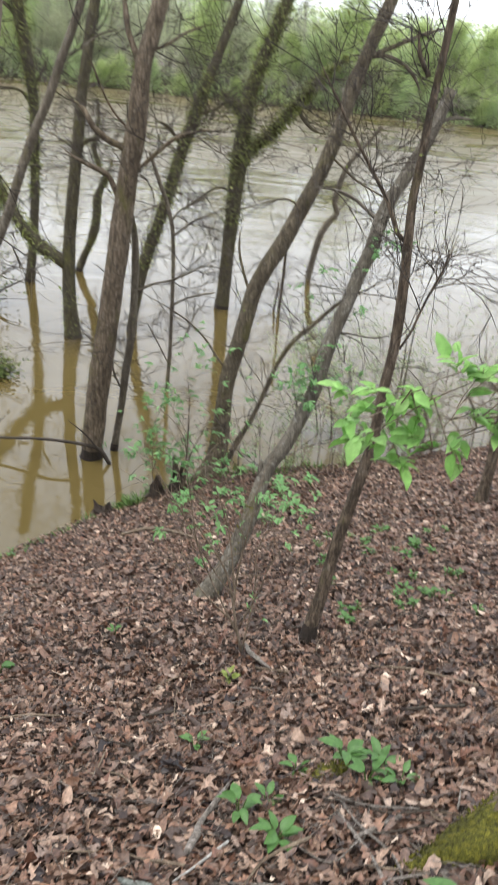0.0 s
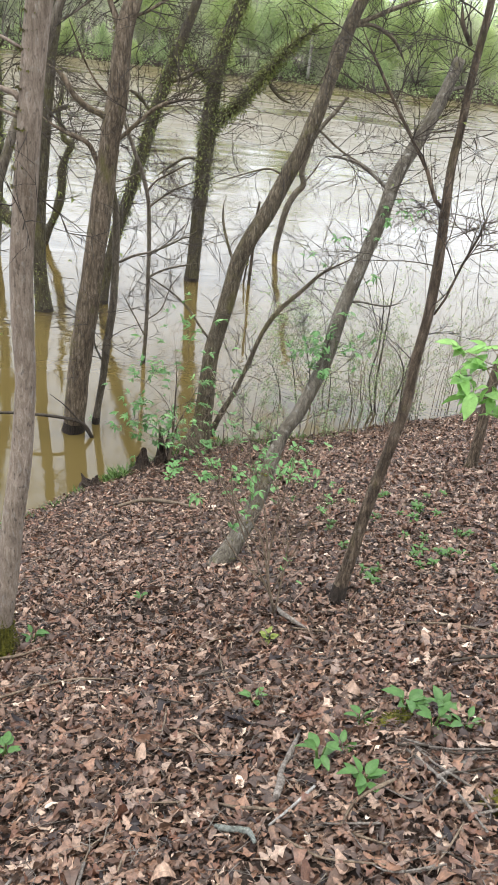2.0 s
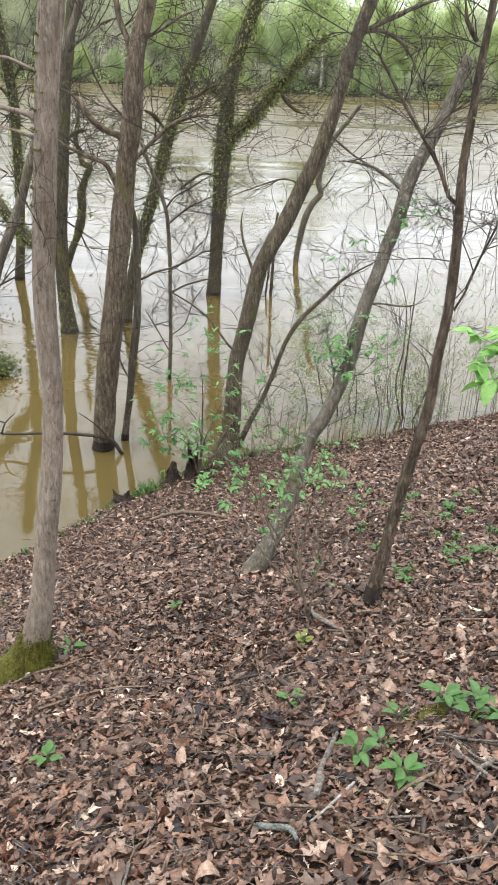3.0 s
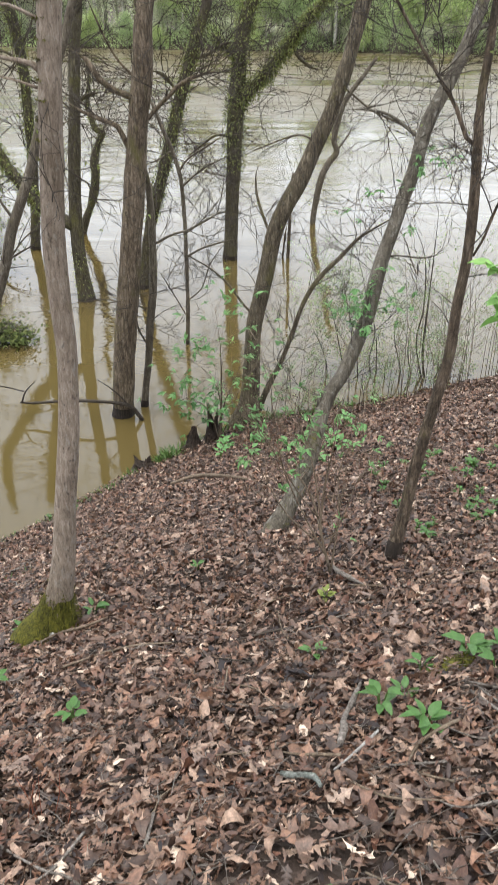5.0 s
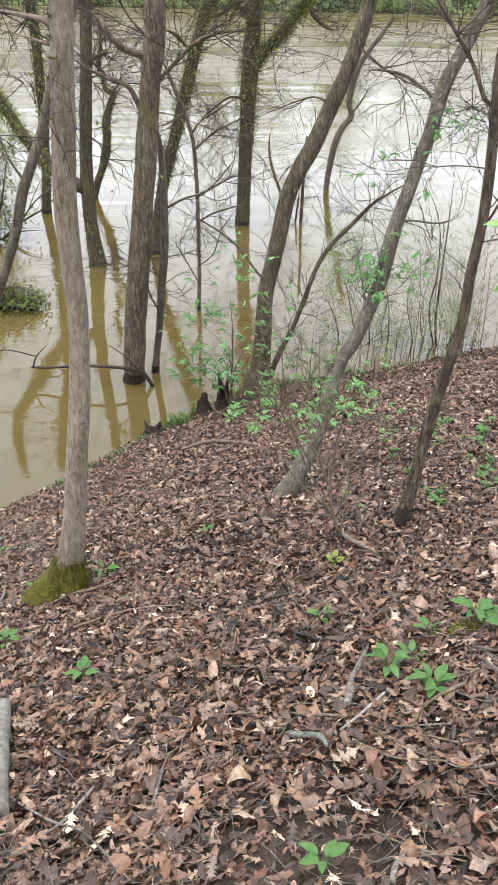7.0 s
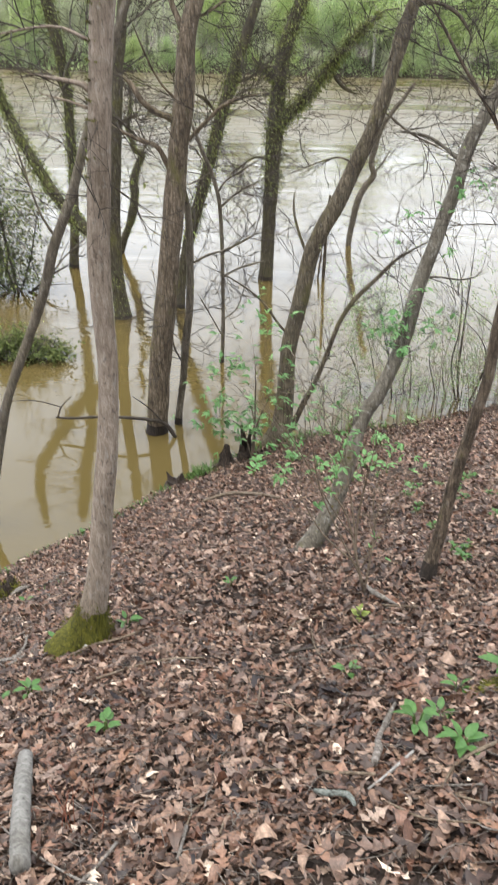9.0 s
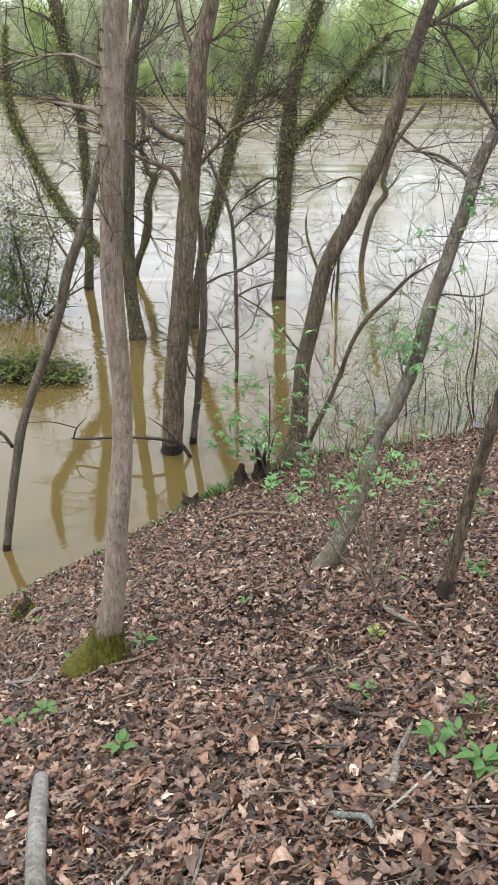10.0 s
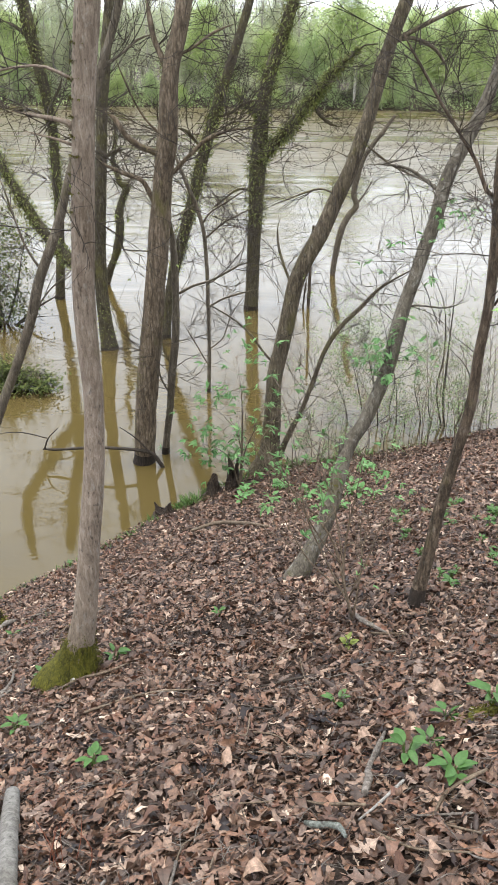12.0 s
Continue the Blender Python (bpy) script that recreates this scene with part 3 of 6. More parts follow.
class Tree:
    """A tree: trunk, limbs, fine twigs. Rows of x, y, z, radius."""

    def __init__(self, name, label, material, rows, twigs=20, tl=0.8, tr=0.006, sides=12, rough=0.06):
        self.rng = np.random.default_rng(next(seeds))
        self.base = np.array(rows[0][:3])
        self.ob = thing(name, self.base, label, "dead tree" if name == "snag" else "tree")
        self.material, self.sides, self.rough = MAT[material], sides, rough
        self.twig_count, self.tl, self.tr = int(twigs), tl, tr
        x, y, z, r = rows[0]
        if z > 0.1:
            # the foot goes on into the soil
            rows = [(x - 0.02, y, z - 0.14, r * 1.12)] + list(rows)
        self.stems = [smooth_line(rows, max(0.05, rows[0][3] * 0.35))]
        self.tips = []
        p = Pile()
        p.tube(self.stems[0], int(sides), rough)
        self.bodies = [part("trunk", p.mesh("trunk", self.base), self.material, self.ob)]

    def limb(self, rows):
        s = smooth_line(rows, max(0.05, rows[0][3]))
        # a slight wander towards and away from the stem's plane
        u = np.linspace(0, 1, len(s))
        s[:, 1] += self.rng.uniform(-0.35, 0.35) * u * np.linalg.norm(s[-1, :3] - s[0, :3])
        s[:, 3] *= np.clip((1 - u) / 0.3, 0.2, 1)
        self.stems.append(s)
        p = Pile()
        p.tube(s, max(6, int(self.sides * 0.6)), self.rough * 1.6, 4.0)
        self.bodies.append(part("limb", p.mesh("limb", self.base), self.material, self.ob))

    def finish(self, low=0.35, buds=0, depth=2):
        """The fine twigs, and young leaves at some of their ends."""
        p = Pile()
        lengths = np.array([len(s) * (0.5 if i == 0 else 1.6) for i, s in enumerate(self.stems)])
        for k in range(self.twig_count):
            i = int(self.rng.choice(len(self.stems), p=lengths / lengths.sum()))
            s = self.stems[i]
            u = self.rng.uniform(low if i == 0 else 0.15, 1.0)
            j = min(len(s) - 2, int(u * (len(s) - 1)))
            along = s[j + 1, :3] - s[j, :3]
            along /= np.linalg.norm(along) + 1e-9
            w = 0.5 * along + self.rng.normal(0, 0.75, 3) * np.array((1, 0.8, 0.6)) + np.array((0, 0, 0.1))
            grow(p, self.rng, s[j, :3], w, self.tl * self.rng.uniform(0.5, 1.25), min(self.tr, s[j, 3] * 0.8), depth, self.tips)
        if p.n:
            tagged(part("twig_spray", p.mesh("twig_spray", self.base), MAT["twig"], self.ob), kind="stuff")
        if buds:
            q = Pile()
            for k in self.rng.choice(len(self.tips), min(buds, len(self.tips)), replace=False):
                at, way = self.tips[k]
                for _ in range(3):
                    scatter_leaf(q, self.rng, "fine", at, way + self.rng.normal(0, 0.6, 3), self.rng.uniform(0.014, 0.03))
            tagged(part("young_leaves", q.mesh("young_leaves", self.base), MAT["bud"], self.ob), kind="stuff")

    def ivy(self, stem, a, b, count, size=0.07, spread=1.5):
        """Ivy leaves along a stretch of one stem."""
        s = self.stems[stem]
        q = Pile()
        for _ in range(count):
            j = int(self.rng.uniform(a, b) * (len(s) - 1))
            out = self.rng.normal(0, 1, 3)
            out /= np.linalg.norm(out)
            at = s[j, :3] + out * s[j, 3] * self.rng.uniform(0.9, spread)
            scatter_leaf(q, self.rng, "ivy", at, out + np.array((0, 0, -0.3)) + self.rng.normal(0, 0.5, 3), size * self.rng.uniform(0.6, 1.3))
        tagged(part("ivy", q.mesh("ivy", self.base), MAT["ivy"], self.bodies[stem]), kind="stuff")

    def sprout(self, centre, radius, count):
        """A tuft of fresh leaves on thin shoots from the nearest stem."""
        c = np.array(centre)
        every = np.vstack(self.stems)
        close = np.argsort(np.linalg.norm(every[:, :3] - c, axis=1))[:12]
        p, q = Pile(), Pile()
        for _ in range(max(2, count // 3)):
            near = every[self.rng.choice(close), :3]
            end = c + self.rng.normal(0, 0.5, 3) * radius
            mid = (near + end) / 2 + self.rng.normal(0, 0.2, 3) * radius
            p.tube(smooth_line([(*near, 0.003), (*mid, 0.0025), (*end, 0.0012)], 0.08), 3, close=False)
            for at in (end, mid + (end - mid) * self.rng.uniform(0.2, 0.7)):
                whorl(q, self.rng, at, end - near + self.rng.normal(0, 0.6, 3) * radius, self.rng.uniform(0.035, 0.07))
        tagged(part("shoot", p.mesh("shoot", self.base), MAT["twig"], self.ob), kind="stuff")
        tagged(part("young_foliage", q.mesh("young_foliage", self.base), MAT["green"], self.ob), kind="stuff")

    def wet_foot(self, up=0.16, label="dark wet bark at the water line"):
        """The dark wet band at the foot."""
        s = self.stems[0]
        rows = s[s[:, 2] < up + 0.02].copy()
        if len(rows) < 2:
            rows = np.array([s[0], s[0] + (s[1] - s[0]) * min(1, up / max(0.01, s[1, 2] - s[0, 2]))])
        rows[:, 3] *= 1.025
        p = Pile()
        p.tube(rows, int(self.sides), self.rough, close=False)
        part("wet_foot", p.mesh("wet_foot", self.base), MAT["wet_bark"], self.bodies[0], label)


class Shrub:
    SIZE = {"green": (0.018, 0.042), "fine": (0.02, 0.045), "olive": (0.055, 0.115), "near": (0.04, 0.078)}
    MANY = {"green": 3.6, "fine": 5.0, "olive": 8.0, "near": 1.8}
    PAINT = {"green": "green", "fine": "fine", "olive": "olive", "near": "near_leaf"}

    def __init__(self, name, label, base, leaflet=(0.035, 0.062)):
        self.rng = np.random.default_rng(next(seeds))
        self.leaflet, self.many, self.squat = leaflet, 0.24, 1.0
        self.base = np.array(base)
        self.ob = thing(name, base, label, "shrub")
        self.stems, self.pile, self.style = [], Pile(), "green"

    def stem(self, rows):
        s = smooth_line(rows, 0.06)
        u = np.linspace(0, 1, len(s))
        s[:, 1] += self.rng.uniform(-0.25, 0.25) * u * np.linalg.norm(s[-1, :3] - s[0, :3])
        s[:, 3] *= np.clip((1 - u) / 0.5, 0.25, 1) * 1.2
        self.stems.append(s)
        p = Pile()
        p.tube(s, 6, 0.05, 6.0)
        for _ in range(4):
            j = int(self.rng.uniform(0.3, 0.95) * (len(s) - 1))
            w = s[min(j + 1, len(s) - 1), :3] - s[max(j - 1, 0), :3]
            grow(p, self.rng, s[j, :3], w / (np.linalg.norm(w) + 1e-9) + self.rng.normal(0, 0.5, 3), 0.35 * np.linalg.norm(s[-1, :3] - s[0, :3]), min(0.003, s[j, 3]), 1)
        part("stem", p.mesh("stem", self.base), MAT["twig_tan" if self.base[2] > 0.1 else "twig"], self.ob)

    def leaves(self, style, centre, radius, count):
        """A tuft: twigs that reach into it from the nearest stem, with leaves on them."""
        self.style = style
        c = np.array(centre)
        every = np.vstack(self.stems)
        close = np.argsort(np.linalg.norm(every[:, :3] - c, axis=1))[:14]
        lo, hi = self.SIZE[style]
        p = Pile()
        for _ in range(max(2, int(count * self.many)) if style == "green" else max(3, int(count * self.MANY[style]) // (8 if style == "fine" else 5))):
            near = every[self.rng.choice(close), :3]
            end = c + self.rng.normal(0, 0.85, 3) * radius * np.array((1, 1, self.squat))
            mid = (near + end) / 2 + self.rng.normal(0, 0.2, 3) * radius
            p.tube(smooth_line([(*near, 0.0025), (*mid, 0.0016), (*end, 0.0008)], 0.08), 3, close=False)
            if style == "green":
                for at in (end, mid + (end - mid) * self.rng.uniform(0.1, 0.8))[:int(self.rng.integers(1, 3))]:
                    whorl(self.pile, self.rng, at, end - near + self.rng.normal(0, 0.5, 3) * radius, self.rng.uniform(*self.leaflet))
                continue
            for _ in range(30 if style == "fine" else 5):
                at = mid + (end - mid) * self.rng.uniform(0.2, 1.0)
                w = self.rng.normal(0, 1, 3) * np.array((1, 1, 0.4)) + (end - mid) / (np.linalg.norm(end - mid) + 1e-6)
                scatter_leaf(self.pile, self.rng, style, at + self.rng.normal(0, 0.12, 3) * radius, w, self.rng.uniform(lo, hi))
        tagged(part("twig_spray", p.mesh("twig_spray", self.base), MAT["twig_tan" if self.base[2] > 0.1 else "twig"], self.ob), kind="stuff")

    def finish(self):
        tagged(part("foliage", self.pile.mesh("foliage", self.base), MAT[self.PAINT[self.style]], self.ob), kind="stuff")


# ---- far bank: woods beyond the river ----
def far_tree(rng, tall, wide, paint, bark_name, bare):
    """A distant tree: trunk, limbs, and a broken crown of small leaf clumps."""
    ob = thing("far_tree", (0, 0, -50), "", "tree", "trees on the far bank")
    p = Pile()
    lean = rng.normal(0, 0.04, 2)
    rows = [(lean[0] * h * tall, lean[1] * h * tall, h * tall - 0.4, 0.20 * (1.05 - h) * tall / 12) for h in np.linspace(0, 0.93, 8)]
    p.tube(smooth_line(rows, 0.8), 8, 0.05, 1.0)
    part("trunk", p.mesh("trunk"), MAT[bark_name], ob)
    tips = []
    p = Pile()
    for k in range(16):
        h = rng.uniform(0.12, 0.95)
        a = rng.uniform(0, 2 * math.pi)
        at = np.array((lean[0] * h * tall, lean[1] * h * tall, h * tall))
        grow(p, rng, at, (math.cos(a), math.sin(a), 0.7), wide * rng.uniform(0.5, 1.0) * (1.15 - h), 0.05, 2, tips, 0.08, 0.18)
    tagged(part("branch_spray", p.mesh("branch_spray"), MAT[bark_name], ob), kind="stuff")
    q = Pile()
    c = np.repeat(np.array([at for at, way in tips]), bare * 4, axis=0)
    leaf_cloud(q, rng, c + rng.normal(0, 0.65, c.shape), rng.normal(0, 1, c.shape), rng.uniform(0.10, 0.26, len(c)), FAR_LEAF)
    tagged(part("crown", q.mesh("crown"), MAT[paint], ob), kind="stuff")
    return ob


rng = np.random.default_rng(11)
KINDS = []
for tall, wide, paint, bk, bare, label in ((16, 4.5, "hazed_grey", "far_bark", 5, "tall pale-trunked tree in thin spring leaf on the far bank"),
                                           (18, 5.0, "hazed_grey", "far_bark", 8, "tall grey tree in green spring leaf on the far bank"),
                                           (11, 4.5, "hazed_light", "far_bark", 12, "yellow-green young tree in fresh leaf on the far bank"),
                                           (10, 4.5, "hazed_mid", "far_bark", 13, "round green tree on the far bank"),
                                           (8, 4.0, "hazed_light", "far_bark", 12, "low light green tree on the far bank"),
                                           (9, 4.2, "hazed_grey", "far_bark", 8, "low grey-green tree on the far bank")):
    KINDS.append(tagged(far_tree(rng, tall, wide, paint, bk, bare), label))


def far_place(k, x, y, scale=1.0, turn=0.0):
    m = pose(x, y, on_ground(x, y), 0, 0, turn) @ Matrix.Diagonal((scale, scale, scale, 1))
    ob = copy_thing(KINDS[k], m)
    ob.scale = (scale, scale, scale)
    return ob


for x in np.arange(-78, 80, 3.1):
    for row, y in enumerate((FAR + 0.8, FAR + 5.0, FAR + 11.0, FAR + 20.0)):
        px, py = x + rng.normal(0, 1.1) + row * 0.8, y + rng.normal(0, 1.2 if row else 0.4)
        left = px < 0
        if row == 0:
            k = int(rng.choice([4, 5, 3], p=[0.35, 0.35, 0.3]))
            s = rng.uniform(0.28, 0.5)
        elif row == 1:
            k = int(rng.choice([0, 1, 5, 2] if left else [2, 3, 5, 4]))
            s = rng.uniform(0.6, 1.0)
        else:
            k = int(rng.choice([0, 1, 0, 3] if left else [3, 2, 5, 3]))
            s = rng.uniform(0.85, 1.1) * (1.0 if left else 0.85)
        far_place(k, px, py, s, rng.uniform(0, 360))
far_place(2, 6.5, FAR + 3.0, 1.35, 40)
for k in KINDS:
    for o in list(k.children_recursive) + [k]:
        bpy.data.objects.remove(o)

# undergrowth along the far water's edge
q, n = Pile(), 34000
x, y = rng.uniform(-80, 80, n), FAR - 0.6 + np.abs(rng.normal(0, 8, n))
tall = 1.1 + 0.9 * np.sin(x * 0.7) * np.sin(x * 0.23 + 1) + 0.5 * np.sin(x * 1.9)
z = np.maximum(0.0, height(x, y)) + rng.uniform(0, 1, n) ** 1.5 * np.maximum(0.4, tall)
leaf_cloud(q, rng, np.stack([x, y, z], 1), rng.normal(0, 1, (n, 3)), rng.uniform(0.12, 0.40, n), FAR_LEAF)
tagged(part("undergrowth", q.mesh("undergrowth"), MAT["hazed_mid"]), "low green undergrowth along the far water's edge", "bushes", kind="stuff")
# brush under the far trees, in the haze-lightened grey leaf colour
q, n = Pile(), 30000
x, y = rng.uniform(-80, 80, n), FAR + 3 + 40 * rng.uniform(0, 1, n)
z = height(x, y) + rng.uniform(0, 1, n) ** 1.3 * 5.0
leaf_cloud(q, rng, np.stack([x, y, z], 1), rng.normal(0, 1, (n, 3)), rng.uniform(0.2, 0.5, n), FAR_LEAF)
tagged(part("undergrowth", q.mesh("undergrowth"), MAT["hazed_grey"]), "grey-green brush under the far trees, haze mixed into its pale colour", "bushes", kind="stuff")

# the wooded ridge behind, too far to tell its trees apart
q, n = Pile(), 60000
x, y = rng.uniform(-330, 330, n), rng.uniform(185, 640, n)
x, y = x[np.abs(x) < 60 + 0.45 * y], y[np.abs(x) < 60 + 0.45 * y]
z = height(x, y) + rng.uniform(0.5, 9, len(x))
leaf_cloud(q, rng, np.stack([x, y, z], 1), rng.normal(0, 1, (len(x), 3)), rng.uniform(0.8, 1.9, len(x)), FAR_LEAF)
# ridge leaves share the green with haze mixed in
ridge = part("far_woods", q.mesh("far_woods"), MAT["hazed_mid"])
tagged(ridge, "distant grey-green woods on the ridge beyond the river", "woods", kind="stuff")

# ---- trees: each row of a stem is x, y, z and radius ----
tree_front = Tree("tree", "slender tree with smooth grey-brown bark and a mossy foot", "bark_grey",
    [(-1.58, 3.95, 2.65, 0.168), (-1.55, 3.95, 2.76, 0.128), (-1.51, 3.95, 2.92, 0.090), (-1.45, 3.95, 3.22, 0.069), (-1.4, 3.95, 3.66, 0.063), (-1.35, 3.95, 4.03, 0.059), (-1.32, 3.95, 4.37, 0.055), (-1.31, 3.95, 4.6, 0.054), (-1.32, 3.95, 4.85, 0.055), (-1.32, 3.95, 5.14, 0.058), (-1.3, 3.95, 5.42, 0.058), (-1.28, 3.95, 5.68, 0.056), (-1.26, 3.95, 5.93, 0.056), (-1.24, 3.95, 6.16, 0.056), (-1.21, 3.95, 6.38, 0.057), (-1.19, 3.95, 6.63, 0.056), (-1.16, 3.95, 6.98, 0.051)],
    twigs=24, tl=0.55, tr=0.004, sides=18, rough=0.05)
tree_front.limb([(-1.29, 3.95, 5.87, 0.016), (-1.34, 3.95, 5.91, 0.015), (-1.46, 3.95, 5.93, 0.01), (-1.62, 3.95, 5.95, 0.007)])
tree_front.limb([(-1.31, 3.95, 5.81, 0.009), (-1.41, 3.95, 5.84, 0.006), (-1.55, 3.95, 5.87, 0.005)])
tree_front.limb([(-1.3, 3.95, 6.09, 0.009), (-1.41, 3.95, 6.14, 0.007), (-1.52, 3.95, 6.14, 0.006), (-1.68, 3.95, 6.11, 0.005), (-1.81, 3.95, 6.08, 0.003)])
tree_right = Tree("tree", "thin dark-barked tree forking above, leaning from the leafy slope", "bark_dark",
    [(0.53, 4.2, 3.12, 0.053), (0.54, 4.21, 3.27, 0.042), (0.57, 4.22, 3.45, 0.038), (0.61, 4.24, 3.79, 0.034), (0.67, 4.26, 4.15, 0.031), (0.72, 4.27, 4.45, 0.029), (0.73, 4.29, 4.73, 0.028), (0.75, 4.3, 4.99, 0.028), (0.75, 4.31, 5.21, 0.028), (0.74, 4.32, 5.42, 0.026), (0.73, 4.33, 5.57, 0.025), (0.72, 4.34, 5.77, 0.022), (0.73, 4.35, 5.96, 0.021), (0.73, 4.35, 6.11, 0.02), (0.74, 4.36, 6.27, 0.019), (0.75, 4.37, 6.42, 0.018), (0.76, 4.38, 6.63, 0.017)],
    twigs=43, tl=0.5, tr=0.004, sides=16, rough=0.07)
tree_right.limb([(0.72, 4.33, 5.55, 0.012), (0.67, 4.33, 5.59, 0.01), (0.61, 4.34, 5.72, 0.01), (0.51, 4.34, 5.86, 0.009), (0.4, 4.35, 6.01, 0.008), (0.3, 4.36, 6.16, 0.007), (0.2, 4.36, 6.31, 0.006), (0.14, 4.37, 6.44, 0.006)])
tree_right.limb([(0.78, 4.3, 5.01, 0.007), (0.82, 4.3, 5.1, 0.007), (0.87, 4.31, 5.28, 0.007), (0.93, 4.32, 5.45, 0.006), (0.97, 4.33, 5.63, 0.005)])
tree_right.limb([(0.7, 4.36, 6.3, 0.011), (0.64, 4.37, 6.39, 0.01), (0.62, 4.37, 6.48, 0.01)])
tree_broken = Tree("tree", "leaning grey tree with a broken stub, rooted in the leaf litter", "bark_ash",
    [(-0.19, 5.44, 2.44, 0.106), (-0.14, 5.47, 2.55, 0.08), (-0.04, 5.54, 2.74, 0.067), (0.05, 5.62, 2.98, 0.063), (0.11, 5.7, 3.19, 0.058), (0.16, 5.77, 3.39, 0.054), (0.22, 5.82, 3.53, 0.054), (0.29, 5.85, 3.63, 0.054), (0.38, 5.92, 3.84, 0.054), (0.46, 6, 4.05, 0.054), (0.51, 6.08, 4.29, 0.054), (0.56, 6.15, 4.49, 0.052), (0.63, 6.22, 4.69, 0.052), (0.69, 6.29, 4.89, 0.052), (0.76, 6.36, 5.09, 0.051), (0.81, 6.44, 5.3, 0.053), (0.86, 6.48, 5.44, 0.051), (0.93, 6.53, 5.57, 0.049), (1.03, 6.6, 5.77, 0.048), (1.11, 6.67, 5.96, 0.046), (1.19, 6.75, 6.2, 0.044)],
    twigs=36, tl=0.8, tr=0.0036, sides=16, rough=0.06)
tree_broken.limb([(0.81, 6.42, 5.26, 0.015), (0.7, 6.45, 5.34, 0.014), (0.57, 6.48, 5.42, 0.012), (0.44, 6.49, 5.45, 0.01), (0.23, 6.49, 5.45, 0.007)])
tree_broken.limb([(0.13, 5.77, 3.4, 0.025), (0.13, 5.8, 3.48, 0.021), (0.13, 5.82, 3.55, 0.015)])
tree_broken.limb([(0.54, 6.15, 4.47, 0.01), (0.66, 6.15, 4.49, 0.008), (0.87, 6.15, 4.48, 0.007), (1.04, 6.17, 4.54, 0.005)])
tree_broken.limb([(1.11, 6.67, 5.98, 0.018), (1.24, 6.69, 6.02, 0.014), (1.4, 6.69, 6.02, 0.011)])
tree_curved = Tree("tree", "stout curved tree with furrowed bark at the water's edge", "bark_brown",
    [(-0.66, 11.64, 0.19, 0.255), (-0.59, 11.65, 0.52, 0.17), (-0.55, 11.68, 0.95, 0.135), (-0.54, 11.7, 1.5, 0.119), (-0.52, 11.72, 1.86, 0.118), (-0.43, 11.74, 2.3, 0.117), (-0.33, 11.77, 2.81, 0.116), (-0.25, 11.79, 3.23, 0.115), (-0.1, 11.81, 3.59, 0.114), (0.05, 11.82, 3.87, 0.114), (0.26, 11.85, 4.37, 0.107), (0.44, 11.87, 4.79, 0.101), (0.61, 11.9, 5.33, 0.094), (0.75, 11.92, 5.89, 0.088), (0.85, 11.94, 6.29, 0.085), (0.94, 11.96, 6.58, 0.085), (1.05, 11.97, 6.9, 0.086), (1.16, 11.99, 7.28, 0.083)],
    twigs=74, tl=1.1, tr=0.0062, sides=20, rough=0.06)
tree_curved.limb([(-0.43, 11.65, 0.48, 0.055), (-0.26, 11.67, 0.91, 0.043), (-0.1, 11.69, 1.24, 0.037), (0.06, 11.71, 1.7, 0.034), (0.18, 11.73, 2.08, 0.034), (0.32, 11.75, 2.36, 0.034), (0.48, 11.76, 2.58, 0.034), (0.71, 11.77, 2.81, 0.031), (0.95, 11.78, 3.07, 0.028), (1.17, 11.79, 3.22, 0.023), (1.47, 11.8, 3.39, 0.018), (1.85, 11.81, 3.63, 0.01)])
tree_curved.limb([(-0.45, 11.72, 1.91, 0.021), (-0.68, 11.74, 2.16, 0.018), (-0.89, 11.75, 2.46, 0.016), (-1.15, 11.76, 2.71, 0.013), (-1.48, 11.77, 2.91, 0.01), (-1.77, 11.78, 3.07, 0.008)])
tree_curved.limb([(-0.32, 11.79, 3.18, 0.02), (-0.44, 11.8, 3.46, 0.02), (-0.52, 11.81, 3.7, 0.018), (-0.54, 11.83, 3.94, 0.015), (-0.5, 11.83, 4.09, 0.013)])
tree_curved.limb([(0.88, 11.95, 6.35, 0.035), (1.11, 11.95, 6.47, 0.033), (1.39, 11.96, 6.61, 0.028), (1.69, 11.97, 6.74, 0.026), (1.98, 11.97, 6.82, 0.021)])
tree_curved.limb([(0.89, 11.95, 6.36, 0.028), (1.15, 11.95, 6.4, 0.025), (1.42, 11.94, 6.29, 0.023), (1.58, 11.93, 6.12, 0.02), (1.68, 11.93, 5.94, 0.013)])
tree_curved.limb([(0.91, 11.96, 6.7, 0.028), (1.03, 11.97, 6.89, 0.025), (1.16, 11.98, 7.09, 0.02)])
tree_curved.limb([(0.78, 11.94, 6.27, 0.023), (0.69, 11.93, 6.07, 0.02), (0.63, 11.92, 5.77, 0.015), (0.55, 11.91, 5.59, 0.008)])
tree_curved.limb([(0.3, 11.85, 4.41, 0.015), (0.06, 11.85, 4.52, 0.013), (-0.25, 11.85, 4.44, 0.01), (-0.64, 11.84, 4.28, 0.008)])
tree_curved.limb([(0.56, 11.89, 5.15, 0.015), (0.96, 11.87, 4.87, 0.013), (1.28, 11.87, 4.73, 0.01), (1.6, 11.86, 4.58, 0.008)])
